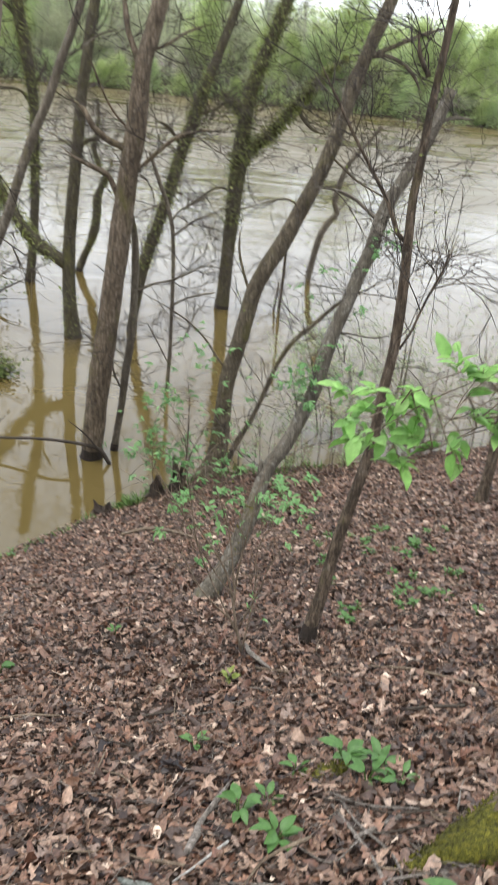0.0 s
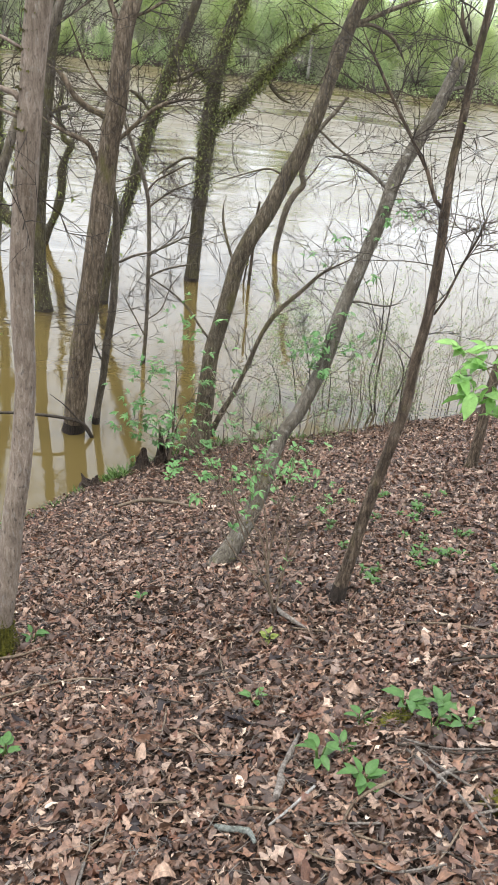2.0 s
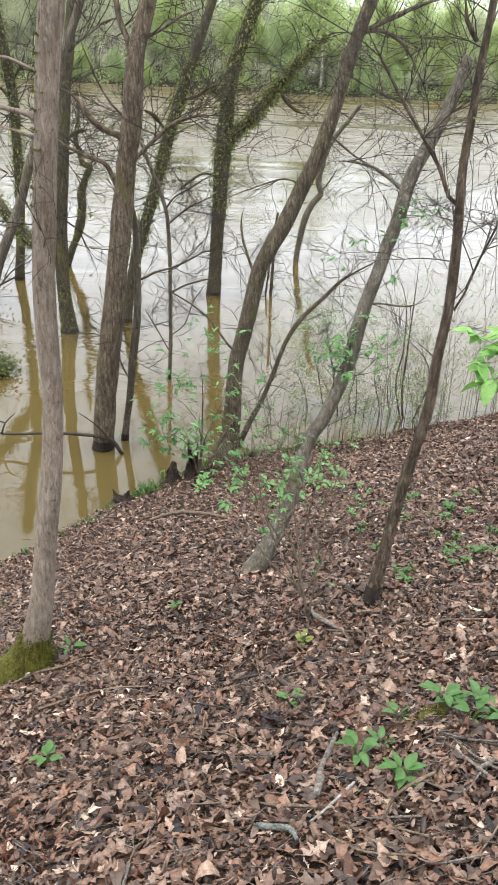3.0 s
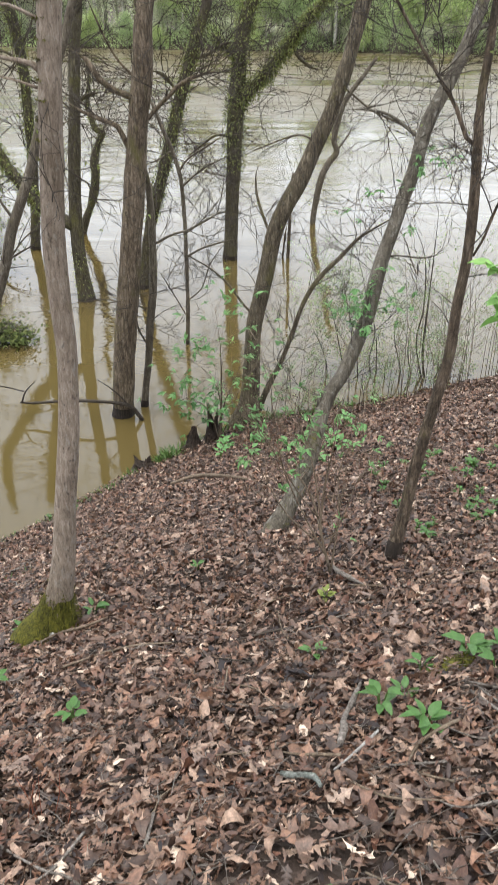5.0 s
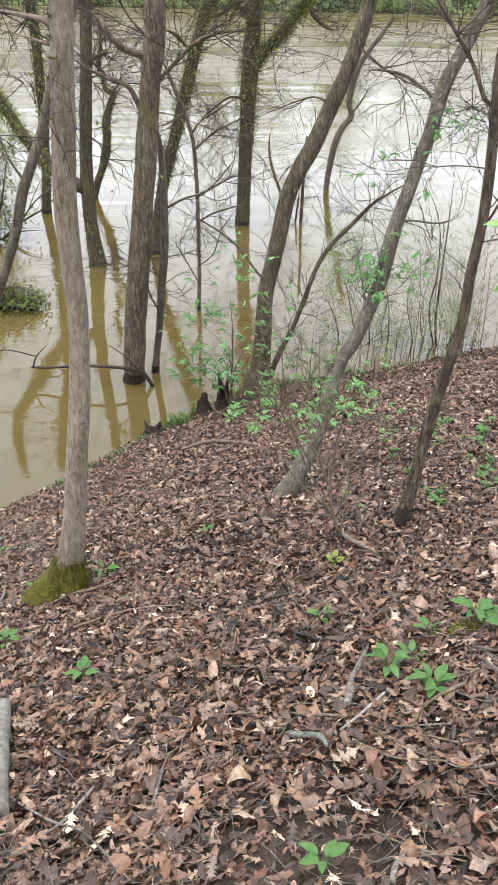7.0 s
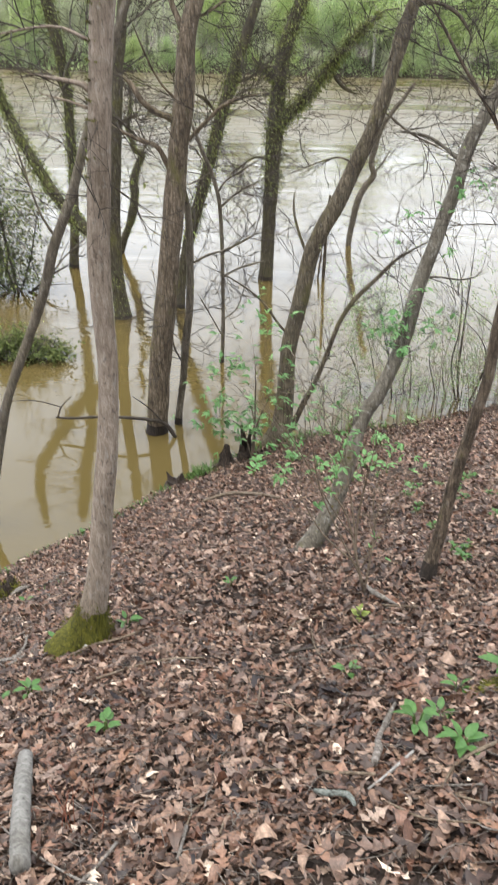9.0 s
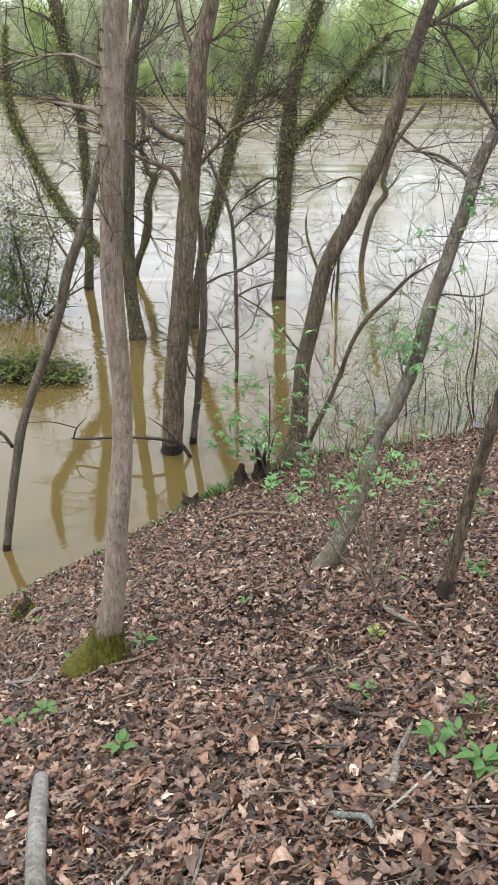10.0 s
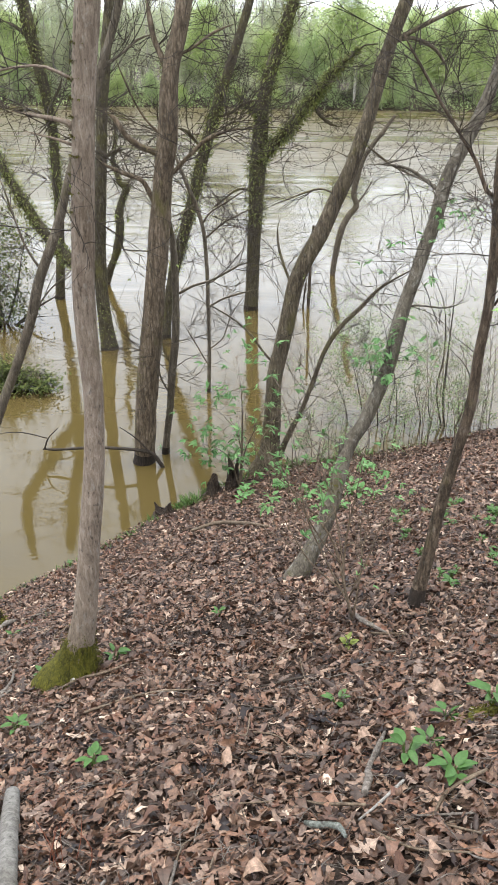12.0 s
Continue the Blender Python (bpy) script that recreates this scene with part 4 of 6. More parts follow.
tree_main = Tree("tree", "tall brown-barked tree standing in the flood water, wet at its foot", "bark_warm",
    [(-2.7, 12.3, -0.06, 0.192), (-2.68, 12.3, 0.06, 0.183), (-2.65, 12.3, 0.58, 0.174), (-2.55, 12.3, 1.58, 0.174), (-2.44, 12.3, 2.51, 0.165), (-2.34, 12.3, 3.39, 0.158), (-2.25, 12.3, 4.21, 0.148), (-2.21, 12.3, 4.61, 0.143), (-2.15, 12.3, 4.99, 0.142), (-2.11, 12.3, 5.36, 0.138), (-2.09, 12.3, 5.73, 0.129), (-2.04, 12.3, 6.08, 0.116), (-1.95, 12.3, 6.39, 0.116), (-1.87, 12.3, 6.72, 0.112), (-1.76, 12.3, 7.27, 0.1)],
    twigs=56, tl=1.2, tr=0.0085, sides=20, rough=0.07)
tree_main.limb([(-2.06, 12.3, 5.8, 0.053), (-2.17, 12.3, 6.11, 0.047), (-2.29, 12.3, 6.39, 0.04), (-2.35, 12.3, 6.69, 0.037), (-2.4, 12.3, 7.02, 0.033)])
tree_main.limb([(-2.19, 12.3, 4.84, 0.047), (-2.35, 12.3, 4.93, 0.047), (-2.52, 12.3, 4.99, 0.044), (-2.72, 12.3, 5.14, 0.04), (-2.87, 12.3, 5.36, 0.034), (-3.04, 12.3, 5.47, 0.03), (-3.14, 12.3, 5.52, 0.017)])
tree_main.limb([(-2.28, 12.3, 4.05, 0.044), (-2.42, 12.3, 4.37, 0.04), (-2.53, 12.3, 4.54, 0.034), (-2.75, 12.3, 4.62, 0.034), (-2.99, 12.3, 4.72, 0.031), (-3.19, 12.3, 4.85, 0.031)])
tree_main.limb([(-2.1, 12.3, 4.61, 0.03), (-1.8, 12.3, 4.9, 0.03), (-1.56, 12.3, 5.11, 0.03), (-1.28, 12.3, 5.22, 0.023), (-0.97, 12.3, 5.29, 0.017)])
tree_main.limb([(-2.16, 12.3, 5.1, 0.02), (-2.39, 12.3, 5.33, 0.017), (-2.54, 12.3, 5.58, 0.013), (-2.68, 12.3, 5.94, 0.013), (-2.78, 12.3, 6.22, 0.01)])
tree_main.limb([(-2.03, 12.3, 6.15, 0.023), (-1.78, 12.3, 6.25, 0.02), (-1.47, 12.3, 6.45, 0.02), (-1.13, 12.3, 6.58, 0.016)])
tree_pair = Tree("tree", "slim grey stem standing in the flood water beside a larger tree", "bark_grey2",
    [(-2.38, 12.63, -0.03, 0.066), (-2.34, 12.63, 0.35, 0.061), (-2.27, 12.63, 0.87, 0.06), (-2.22, 12.63, 1.47, 0.063), (-2.15, 12.63, 2.05, 0.059), (-2.13, 12.63, 2.61, 0.058), (-2.13, 12.63, 3.15, 0.057), (-2.15, 12.63, 3.58, 0.05), (-2.22, 12.63, 3.92, 0.043), (-2.27, 12.63, 4.1, 0.032)],
    twigs=31, tl=0.9, tr=0.0075, sides=12, rough=0.06)
tree_pair.limb([(-2.26, 12.63, 1.07, 0.015), (-2.41, 12.63, 1.37, 0.015), (-2.47, 12.63, 1.66, 0.012), (-2.53, 12.63, 1.95, 0.009)])
tree_pair.limb([(-2.07, 12.63, 2.79, 0.02), (-1.83, 12.63, 2.93, 0.02), (-1.56, 12.63, 3.03, 0.017), (-1.25, 12.63, 3.21, 0.017), (-0.91, 12.63, 3.44, 0.014)])
tree_ivied = Tree("tree", "leaning dark tree with ivy, standing in the flood water", "bark_moss",
    [(-3.32, 18.96, -0.06, 0.121), (-3.26, 18.96, 0.53, 0.115), (-3.15, 18.96, 1.22, 0.124), (-2.98, 18.96, 1.95, 0.128), (-2.8, 18.96, 2.53, 0.127), (-2.59, 18.96, 3.28, 0.126), (-2.4, 18.96, 4.01, 0.131), (-2.21, 18.96, 4.65, 0.125), (-2.03, 18.96, 5.22, 0.114), (-1.84, 18.96, 5.77, 0.104), (-1.63, 18.96, 6.36, 0.093), (-1.42, 18.96, 6.99, 0.088), (-1.18, 18.96, 7.79, 0.078)],
    twigs=49, tl=1.3, tr=0.0085, sides=14, rough=0.06)
tree_ivied.limb([(-2.11, 18.96, 4.94, 0.033), (-1.74, 18.96, 5.06, 0.029), (-1.38, 18.96, 5.28, 0.025), (-1.02, 18.96, 5.31, 0.017)])
tree_ivied.limb([(-2.34, 18.96, 4.24, 0.033), (-2.66, 18.96, 4.65, 0.033), (-2.97, 18.96, 4.76, 0.025)])
tree_ivy = Tree("tree", "dark forked tree wrapped in green ivy, standing in the flood water", "bark_moss",
    [(-1.42, 21.61, -0.03, 0.193), (-1.39, 21.61, 0.55, 0.176), (-1.36, 21.61, 1.45, 0.174), (-1.33, 21.61, 2.31, 0.181), (-1.3, 21.61, 3.15, 0.195), (-1.27, 21.61, 3.82, 0.202), (-1.23, 21.61, 4.41, 0.186), (-1.19, 21.61, 4.99, 0.171), (-1.09, 21.61, 5.55, 0.163), (-0.93, 21.61, 6.04, 0.155), (-0.74, 21.61, 6.58, 0.147), (-0.57, 21.61, 7.1, 0.139), (-0.3, 21.61, 7.83, 0.124)],
    twigs=58, tl=1.5, tr=0.009, sides=14, rough=0.06)
tree_ivy.limb([(-1.28, 21.61, 3.82, 0.15), (-0.92, 21.61, 4.15, 0.137), (-0.55, 21.61, 4.54, 0.124), (-0.19, 21.61, 4.99, 0.112), (0.15, 21.61, 5.43, 0.099), (0.5, 21.61, 5.85, 0.087), (0.81, 21.61, 6.15, 0.087), (1.12, 21.61, 6.39, 0.081), (1.41, 21.61, 6.42, 0.074)])
tree_ivy.limb([(-1.24, 21.61, 4.86, 0.081), (-1.46, 21.61, 4.99, 0.074), (-1.69, 21.61, 5.18, 0.074), (-1.87, 21.61, 5.37, 0.056)])
tree_ivy.limb([(0.02, 21.61, 5.27, 0.05), (0.15, 21.61, 4.93, 0.043), (0.46, 21.61, 4.68, 0.037), (0.77, 21.61, 4.61, 0.025)])
tree_ivy.limb([(-1.28, 21.61, 3.01, 0.038), (-1.75, 21.61, 3.08, 0.031), (-2.18, 21.61, 2.79, 0.025), (-2.62, 21.61, 2.44, 0.025)])
tree_sapling = Tree("sapling", "bare grey sapling with thin side branches in the flood water", "bark_grey2",
    [(-1.93, 15.5, -0.02, 0.041), (-1.91, 15.5, 0.66, 0.041), (-1.91, 15.5, 1.25, 0.036), (-1.92, 15.5, 1.81, 0.04), (-1.93, 15.5, 2.36, 0.039), (-1.96, 15.5, 2.9, 0.039), (-2, 15.5, 3.26, 0.039), (-2.12, 15.5, 3.67, 0.039), (-2.25, 15.5, 3.96, 0.039), (-2.37, 15.5, 4.26, 0.034), (-2.47, 15.5, 4.5, 0.026)],
    twigs=66, tl=0.9, tr=0.006, sides=8, rough=0.05)
tree_sapling.limb([(-1.98, 15.5, 3.05, 0.021), (-1.63, 15.5, 3.37, 0.017), (-1.37, 15.5, 3.53, 0.017), (-1.06, 15.5, 3.68, 0.014)])
tree_sapling.limb([(-2.02, 15.5, 3.33, 0.021), (-1.84, 15.5, 3.57, 0.017), (-1.53, 15.5, 3.78, 0.017), (-1.12, 15.5, 4.08, 0.014)])
tree_sapling.limb([(-1.9, 15.5, 1.76, 0.021), (-1.64, 15.5, 1.95, 0.018), (-1.26, 15.5, 2.11, 0.018), (-0.94, 15.5, 2.22, 0.01)])
tree_sapling.limb([(-2.12, 15.5, 3.7, 0.017), (-2.41, 15.5, 3.53, 0.014), (-2.68, 15.5, 3.45, 0.01)])
tree_sapling.limb([(-1.91, 15.5, 0.54, 0.014), (-2.2, 15.5, 1.12, 0.014), (-2.44, 15.5, 1.57, 0.011)])
tree_sapling.limb([(-1.91, 15.5, 0.9, 0.014), (-1.64, 15.5, 1.14, 0.014), (-1.47, 15.5, 1.6, 0.011), (-1.15, 15.5, 2.05, 0.007)])
tree_back = Tree("tree", "dark tree with a long mossy limb, standing in the flood water", "bark_moss",
    [(-4.47, 18.05, -0.07, 0.216), (-4.51, 18.05, 0.23, 0.179), (-4.56, 18.05, 0.77, 0.154), (-4.58, 18.05, 1.42, 0.141), (-4.57, 18.05, 2.18, 0.14), (-4.52, 18.05, 2.91, 0.133), (-4.46, 18.05, 3.62, 0.126), (-4.39, 18.05, 4.42, 0.12), (-4.32, 18.05, 5.18, 0.114), (-4.19, 18.05, 6.13, 0.108), (-4.04, 18.05, 7.13, 0.102), (-3.91, 18.05, 8.07, 0.091)],
    twigs=33, tl=1.3, tr=0.0085, sides=14, rough=0.08)
tree_back.limb([(-4.63, 18.05, 1.67, 0.141), (-4.95, 18.05, 1.82, 0.132), (-5.31, 18.05, 2.01, 0.132), (-5.72, 18.05, 2.4, 0.123), (-6.05, 18.05, 2.82, 0.113), (-6.37, 18.05, 3.29, 0.104), (-6.63, 18.05, 3.7, 0.099), (-6.93, 18.05, 4.27, 0.095), (-7.2, 18.05, 4.93, 0.086), (-7.24, 18.05, 5.89, 0.076), (-7.16, 18.05, 6.91, 0.066)])
tree_back.limb([(-4.39, 18.05, 4.08, 0.041), (-4.16, 18.05, 4.31, 0.036), (-3.8, 18.05, 4.4, 0.032)])
tree_crook = Tree("snag", "crooked mossy snag standing in the flood water", "bark_moss",
    [(-5.81, 23.75, -0.05, 0.111), (-5.66, 23.75, 0.42, 0.111), (-5.47, 23.75, 0.84, 0.11), (-5.35, 23.75, 1.25, 0.127), (-5.29, 23.75, 1.73, 0.118), (-5.3, 23.75, 2.04, 0.109), (-5.15, 23.75, 2.51, 0.1), (-5.02, 23.75, 2.79, 0.1), (-5.21, 23.75, 2.88, 0.083), (-5.3, 23.75, 3.15, 0.075), (-5.39, 23.75, 3.49, 0.058), (-5.28, 23.75, 4.15, 0.041), (-5.32, 23.75, 4.72, 0.033)],
    twigs=17, tl=1, tr=0.009, sides=10, rough=0.14)
tree_crook.limb([(-5.08, 23.75, 2.82, 0.04), (-4.92, 23.75, 3, 0.033), (-4.97, 23.75, 3.27, 0.02)])
tree_leftfar = Tree("tree", "slim ivy-covered tree far out in the flood water", "bark_moss",
    [(-6.74, 22.11, -0.06, 0.138), (-6.68, 22.11, 0.48, 0.124), (-6.61, 22.11, 1.25, 0.123), (-6.57, 22.11, 2, 0.122), (-6.54, 22.11, 2.88, 0.121), (-6.54, 22.11, 3.72, 0.12), (-6.54, 22.11, 4.54, 0.12), (-6.63, 22.11, 5.2, 0.133), (-6.76, 22.11, 5.91, 0.147), (-6.88, 22.11, 6.59, 0.16), (-6.99, 22.11, 7.2, 0.147), (-7.09, 22.11, 8.03, 0.134)],
    twigs=31, tl=1.4, tr=0.009, sides=12, rough=0.08)
tree_leftfar.limb([(-6.55, 22.11, 4.41, 0.043), (-6.84, 22.11, 4.8, 0.032), (-7.27, 22.11, 4.86, 0.027), (-7.87, 22.11, 4.72, 0.022)])
tree_leftfar.limb([(-6.57, 22.11, 4.94, 0.037), (-6.29, 22.11, 5.33, 0.032), (-6.12, 22.11, 5.72, 0.021)])
tree_leftfar.limb([(-6.83, 22.11, 6.35, 0.043), (-7.21, 22.11, 6.71, 0.038), (-7.61, 22.11, 6.89, 0.032)])
tree_leaner = Tree("tree", "leaning thin grey tree standing at the flooded bank", "bark_grey2",
    [(-4.41, 9.13, -0.05, 0.056), (-4.32, 9.13, 0.38, 0.055), (-4.2, 9.13, 0.9, 0.056), (-4.08, 9.13, 1.4, 0.058), (-3.97, 9.13, 1.81, 0.059), (-3.81, 9.13, 2.23, 0.058), (-3.62, 9.13, 2.65, 0.057), (-3.43, 9.13, 3.08, 0.058), (-3.29, 9.13, 3.46, 0.057), (-3.18, 9.13, 3.83, 0.059), (-3.02, 9.13, 4.19, 0.054), (-2.89, 9.13, 4.5, 0.051), (-2.76, 9.13, 4.89, 0.05), (-2.6, 9.13, 5.33, 0.047), (-2.44, 9.13, 5.69, 0.047), (-2.31, 9.13, 6.06, 0.045), (-2.19, 9.13, 6.37, 0.042), (-2.1, 9.13, 6.64, 0.042), (-2, 9.13, 7, 0.038)],
    twigs=31, tl=0.9, tr=0.006, sides=14, rough=0.06)
tree_leaner.limb([(-4.12, 9.13, 1.56, 0.025), (-4.18, 9.13, 1.76, 0.023), (-4.3, 9.13, 1.91, 0.021), (-4.4, 9.13, 2.18, 0.019)])
tree_leaner.limb([(-3.14, 9.13, 3.96, 0.015), (-3.29, 9.13, 4.21, 0.013), (-3.41, 9.13, 4.58, 0.011), (-3.52, 9.13, 4.94, 0.009), (-3.66, 9.13, 5.12, 0.009)])
tree_leaner.limb([(-3.25, 9.13, 3.5, 0.011), (-3.07, 9.13, 3.73, 0.009), (-2.86, 9.13, 3.9, 0.007)])
tree_leaner.limb([(-2.28, 9.13, 6.09, 0.014), (-2.14, 9.13, 6.16, 0.012), (-1.93, 9.13, 6.32, 0.011), (-1.7, 9.13, 6.39, 0.009)])
tree_deadstick = Tree("snag", "bare crooked dead branch standing out of the flood water", "bark_grey2",
    [(0.9, 25.64, -0.05, 0.081), (0.93, 25.64, 0.39, 0.09), (1.01, 25.64, 0.91, 0.098), (1.11, 25.64, 1.42, 0.098), (1.3, 25.64, 1.81, 0.098), (1.5, 25.64, 2.1, 0.098), (1.41, 25.64, 2.43, 0.088), (1.49, 25.64, 2.99, 0.088), (1.64, 25.64, 3.47, 0.079), (1.89, 25.64, 3.86, 0.07), (2.16, 25.64, 4.22, 0.062), (2.45, 25.64, 4.64, 0.044)],
    twigs=31, tl=1.2, tr=0.0056, sides=8, rough=0.12)
tree_deadstick.limb([(1.51, 25.64, 2.15, 0.028), (1.79, 25.64, 2.51, 0.021), (2.01, 25.64, 2.92, 0.021)])
tree_darkpole = Tree("snag", "thin dark dead stems standing in the flood water", "bark_dark",
    [(0.12, 21.88, -0.03, 0.047), (0.13, 21.88, 0.54, 0.046), (0.13, 21.88, 1.15, 0.038), (0.14, 21.88, 1.74, 0.038), (0.18, 21.88, 2.18, 0.03)],
    twigs=31, tl=1.2, tr=0.0056, sides=6, rough=0.1)
tree_darkpole.limb([(-0.03, 21.88, -0.16, 0.025), (0.01, 21.88, 0.39, 0.025), (0.07, 21.88, 0.85, 0.018)])
tree_edge = Tree("tree", "leaning trunk with mossy bark on the leafy slope", "bark_dark",
    [(2.62, 8.46, 1.99, 0.08), (2.63, 8.47, 2.13, 0.064), (2.65, 8.5, 2.44, 0.058), (2.66, 8.55, 2.9, 0.057), (2.71, 8.59, 3.33, 0.056), (2.8, 8.65, 3.89, 0.056), (2.84, 8.71, 4.51, 0.053), (2.87, 8.77, 5.12, 0.05)],
    twigs=11, tl=0.5, tr=0.0048, sides=14, rough=0.07)
tree_broken.sprout((0.85, 6.24, 5.17), 0.10, 10)
tree_broken.sprout((0.75, 6.22, 5.11), 0.07, 6)
tree_broken.sprout((0.64, 6.17, 4.98), 0.07, 8)
tree_broken.sprout((0.43, 6.16, 4.95), 0.06, 6)
tree_broken.sprout((0.25, 6.12, 4.81), 0.07, 8)
tree_broken.sprout((0.98, 6.22, 5.12), 0.07, 6)
tree_broken.sprout((0.48, 5.95, 4.33), 0.06, 6)
tree_broken.sprout((0.45, 5.88, 4.13), 0.15, 22)
tree_broken.sprout((0.33, 5.87, 4.11), 0.15, 22)
tree_broken.sprout((0.20, 5.88, 4.15), 0.13, 16)
tree_broken.sprout((0.61, 5.92, 4.26), 0.11, 12)
tree_broken.sprout((0.28, 5.93, 4.29), 0.12, 12)
tree_broken.sprout((0.74, 5.88, 4.14), 0.10, 10)
tree_broken.sprout((0.71, 6.07, 4.69), 0.05, 5)
tree_broken.sprout((0.56, 5.99, 4.45), 0.06, 5)
tree_broken.sprout((1.03, 6.25, 5.19), 0.06, 5)


# twigs, ivy, wet feet and young leaves
for one in (tree_main, tree_pair, tree_ivied, tree_ivy, tree_sapling, tree_back, tree_leftfar, tree_leaner, tree_crook):
    one.wet_foot(0.16 if one is tree_main else 0.11)
tree_right.wet_foot(3.27, "dark damp bark at the foot")
tree_ivied.ivy(0, 0.2, 0.75, 3000, 0.063, 1.6)
tree_ivy.ivy(0, 0.3, 0.95, 5000, 0.068, 1.7)
tree_ivy.ivy(1, 0.0, 0.95, 4600, 0.068, 1.9)
tree_ivy.ivy(2, 0.0, 0.9, 720, 0.072, 1.9)
tree_back.ivy(1, 0.05, 0.95, 5200, 0.066, 1.75)
tree_leftfar.ivy(0, 0.3, 1.0, 3600, 0.068, 1.5)
tree_main.ivy(1, 0.0, 0.25, 270, 0.045, 2.0)
tree_crook.ivy(0, 0.15, 0.9, 1500, 0.05, 1.35)
tree_back.ivy(0, 0.0, 0.16, 500, 0.05, 1.25)
for one, low, buds in ((tree_front, 0.6, 40), (tree_right, 0.45, 16), (tree_broken, 0.4, 50), (tree_curved, 0.3, 60), (tree_main, 0.25, 40), (tree_pair, 0.3, 0),
                       (tree_ivied, 0.2, 40), (tree_ivy, 0.25, 60), (tree_sapling, 0.15, 0), (tree_back, 0.25, 60), (tree_crook, 0.3, 0), (tree_leftfar, 0.25, 60),
                       (tree_leaner, 0.3, 40), (tree_deadstick, 0.3, 0), (tree_darkpole, 0.3, 0), (tree_edge, 0.4, 0)):
    one.finish(low, buds)
# ---- shrubs ----
shrub_thicket = Shrub("shrub", "tan thin-stemmed shrub with fresh bright green leaves on the leafy slope", (0.14, 4.07, 3.11))
shrub_thicket.stem([(0.14, 4.07, 3.11, 0.009), (0.09, 4.09, 3.29, 0.007), (0.01, 4.14, 3.58, 0.006), (-0.13, 4.17, 3.78, 0.005), (-0.27, 4.19, 3.93, 0.005), (-0.46, 4.21, 4.04, 0.004), (-0.66, 4.22, 4.14, 0.003)])
shrub_thicket.stem([(0.13, 4.07, 3.15, 0.008), (0.07, 4.11, 3.4, 0.006), (0.07, 4.15, 3.65, 0.005), (0.1, 4.19, 3.89, 0.005), (0.14, 4.23, 4.16, 0.004), (0.16, 4.25, 4.33, 0.003)])
shrub_thicket.stem([(0.11, 4.08, 3.22, 0.006), (-0.06, 4.14, 3.57, 0.004), (-0.17, 4.18, 3.85, 0.004), (-0.22, 4.22, 4.12, 0.003), (-0.28, 4.27, 4.44, 0.003), (-0.34, 4.3, 4.63, 0.002)])
shrub_thicket.stem([(0.07, 4.12, 3.44, 0.005), (-0, 4.17, 3.79, 0.004), (-0.11, 4.21, 4.06, 0.004), (-0.24, 4.24, 4.25, 0.003)])
shrub_thicket.stem([(0.14, 4.07, 3.11, 0.006), (0.18, 4.12, 3.44, 0.004), (0.17, 4.15, 3.69, 0.003), (0.28, 4.19, 3.94, 0.003), (0.31, 4.22, 4.14, 0.002)])
shrub_thicket.stem([(0.09, 4.09, 3.29, 0.005), (-0.12, 4.12, 3.46, 0.004), (-0.26, 4.15, 3.67, 0.003), (-0.36, 4.18, 3.84, 0.003), (-0.49, 4.19, 3.94, 0.002)])
shrub_thicket.stem([(0.05, 4.12, 3.47, 0.004), (-0.09, 4.15, 3.68, 0.003), (-0.27, 4.2, 4.02, 0.003), (-0.4, 4.24, 4.24, 0.002), (-0.47, 4.27, 4.44, 0.002)])
shrub_thicket.stem([(0.11, 4.09, 3.26, 0.004), (0.21, 4.14, 3.59, 0.003), (0.26, 4.17, 3.8, 0.003), (0.4, 4.2, 3.97, 0.002)])
shrub_thicket.leaves("green", (-0.13, 4.22, 4.12), 0.11, 16)
shrub_thicket.leaves("green", (-0.07, 4.20, 3.97), 0.11, 16)
shrub_thicket.leaves("green", (-0.17, 4.18, 3.88), 0.10, 12)
shrub_thicket.leaves("green", (0.04, 4.21, 4.04), 0.10, 12)
shrub_thicket.leaves("green", (-0.27, 4.22, 4.12), 0.10, 10)
shrub_thicket.leaves("green", (-0.01, 4.19, 3.91), 0.10, 16)
shrub_thicket.leaves("green", (0.14, 4.23, 4.16), 0.08, 12)
shrub_thicket.leaves("green", (0.27, 4.19, 3.90), 0.10, 12)
shrub_thicket.leaves("green", (-0.02, 4.23, 4.22), 0.09, 10)
shrub_thicket.leaves("green", (-0.47, 4.23, 4.21), 0.10, 10)
shrub_thicket.leaves("green", (-0.27, 4.19, 3.95), 0.07, 7)
shrub_thicket.leaves("green", (0.24, 4.22, 4.14), 0.10, 10)
shrub_thicket.leaves("green", (-0.13, 4.17, 3.82), 0.09, 8)
shrub_thicket.leaves("green", (-0.12, 4.24, 4.25), 0.06, 6)
shrub_thicket.leaves("green", (-0.29, 4.30, 4.63), 0.07, 6)
shrub_thicket.leaves("green", (0.31, 4.12, 3.45), 0.07, 4)
shrub_thicket.leaves("green", (-0.39, 4.18, 3.84), 0.07, 7)
shrub_thicket.leaves("green", (-0.56, 4.22, 4.11), 0.08, 8)
shrub_thicket.leaves("green", (-0.34, 4.22, 4.15), 0.08, 8)
shrub_thicket.leaves("green", (-0.47, 4.26, 4.37), 0.07, 6)
shrub_thicket.leaves("green", (0.05, 4.21, 4.06), 0.08, 8)
shrub_thicket.leaves("green", (0.37, 4.20, 3.97), 0.06, 4)
shrub_thicket.leaves("green", (-0.16, 4.15, 3.64), 0.05, 4)
shrub_thicket.leaves("green", (-0.38, 4.29, 4.57), 0.06, 5)
shrub_bankshrub = Shrub("shrub", "young shrub with bright green leaves at the water's edge", (-1.01, 11, 0.29), (0.075, 0.14))
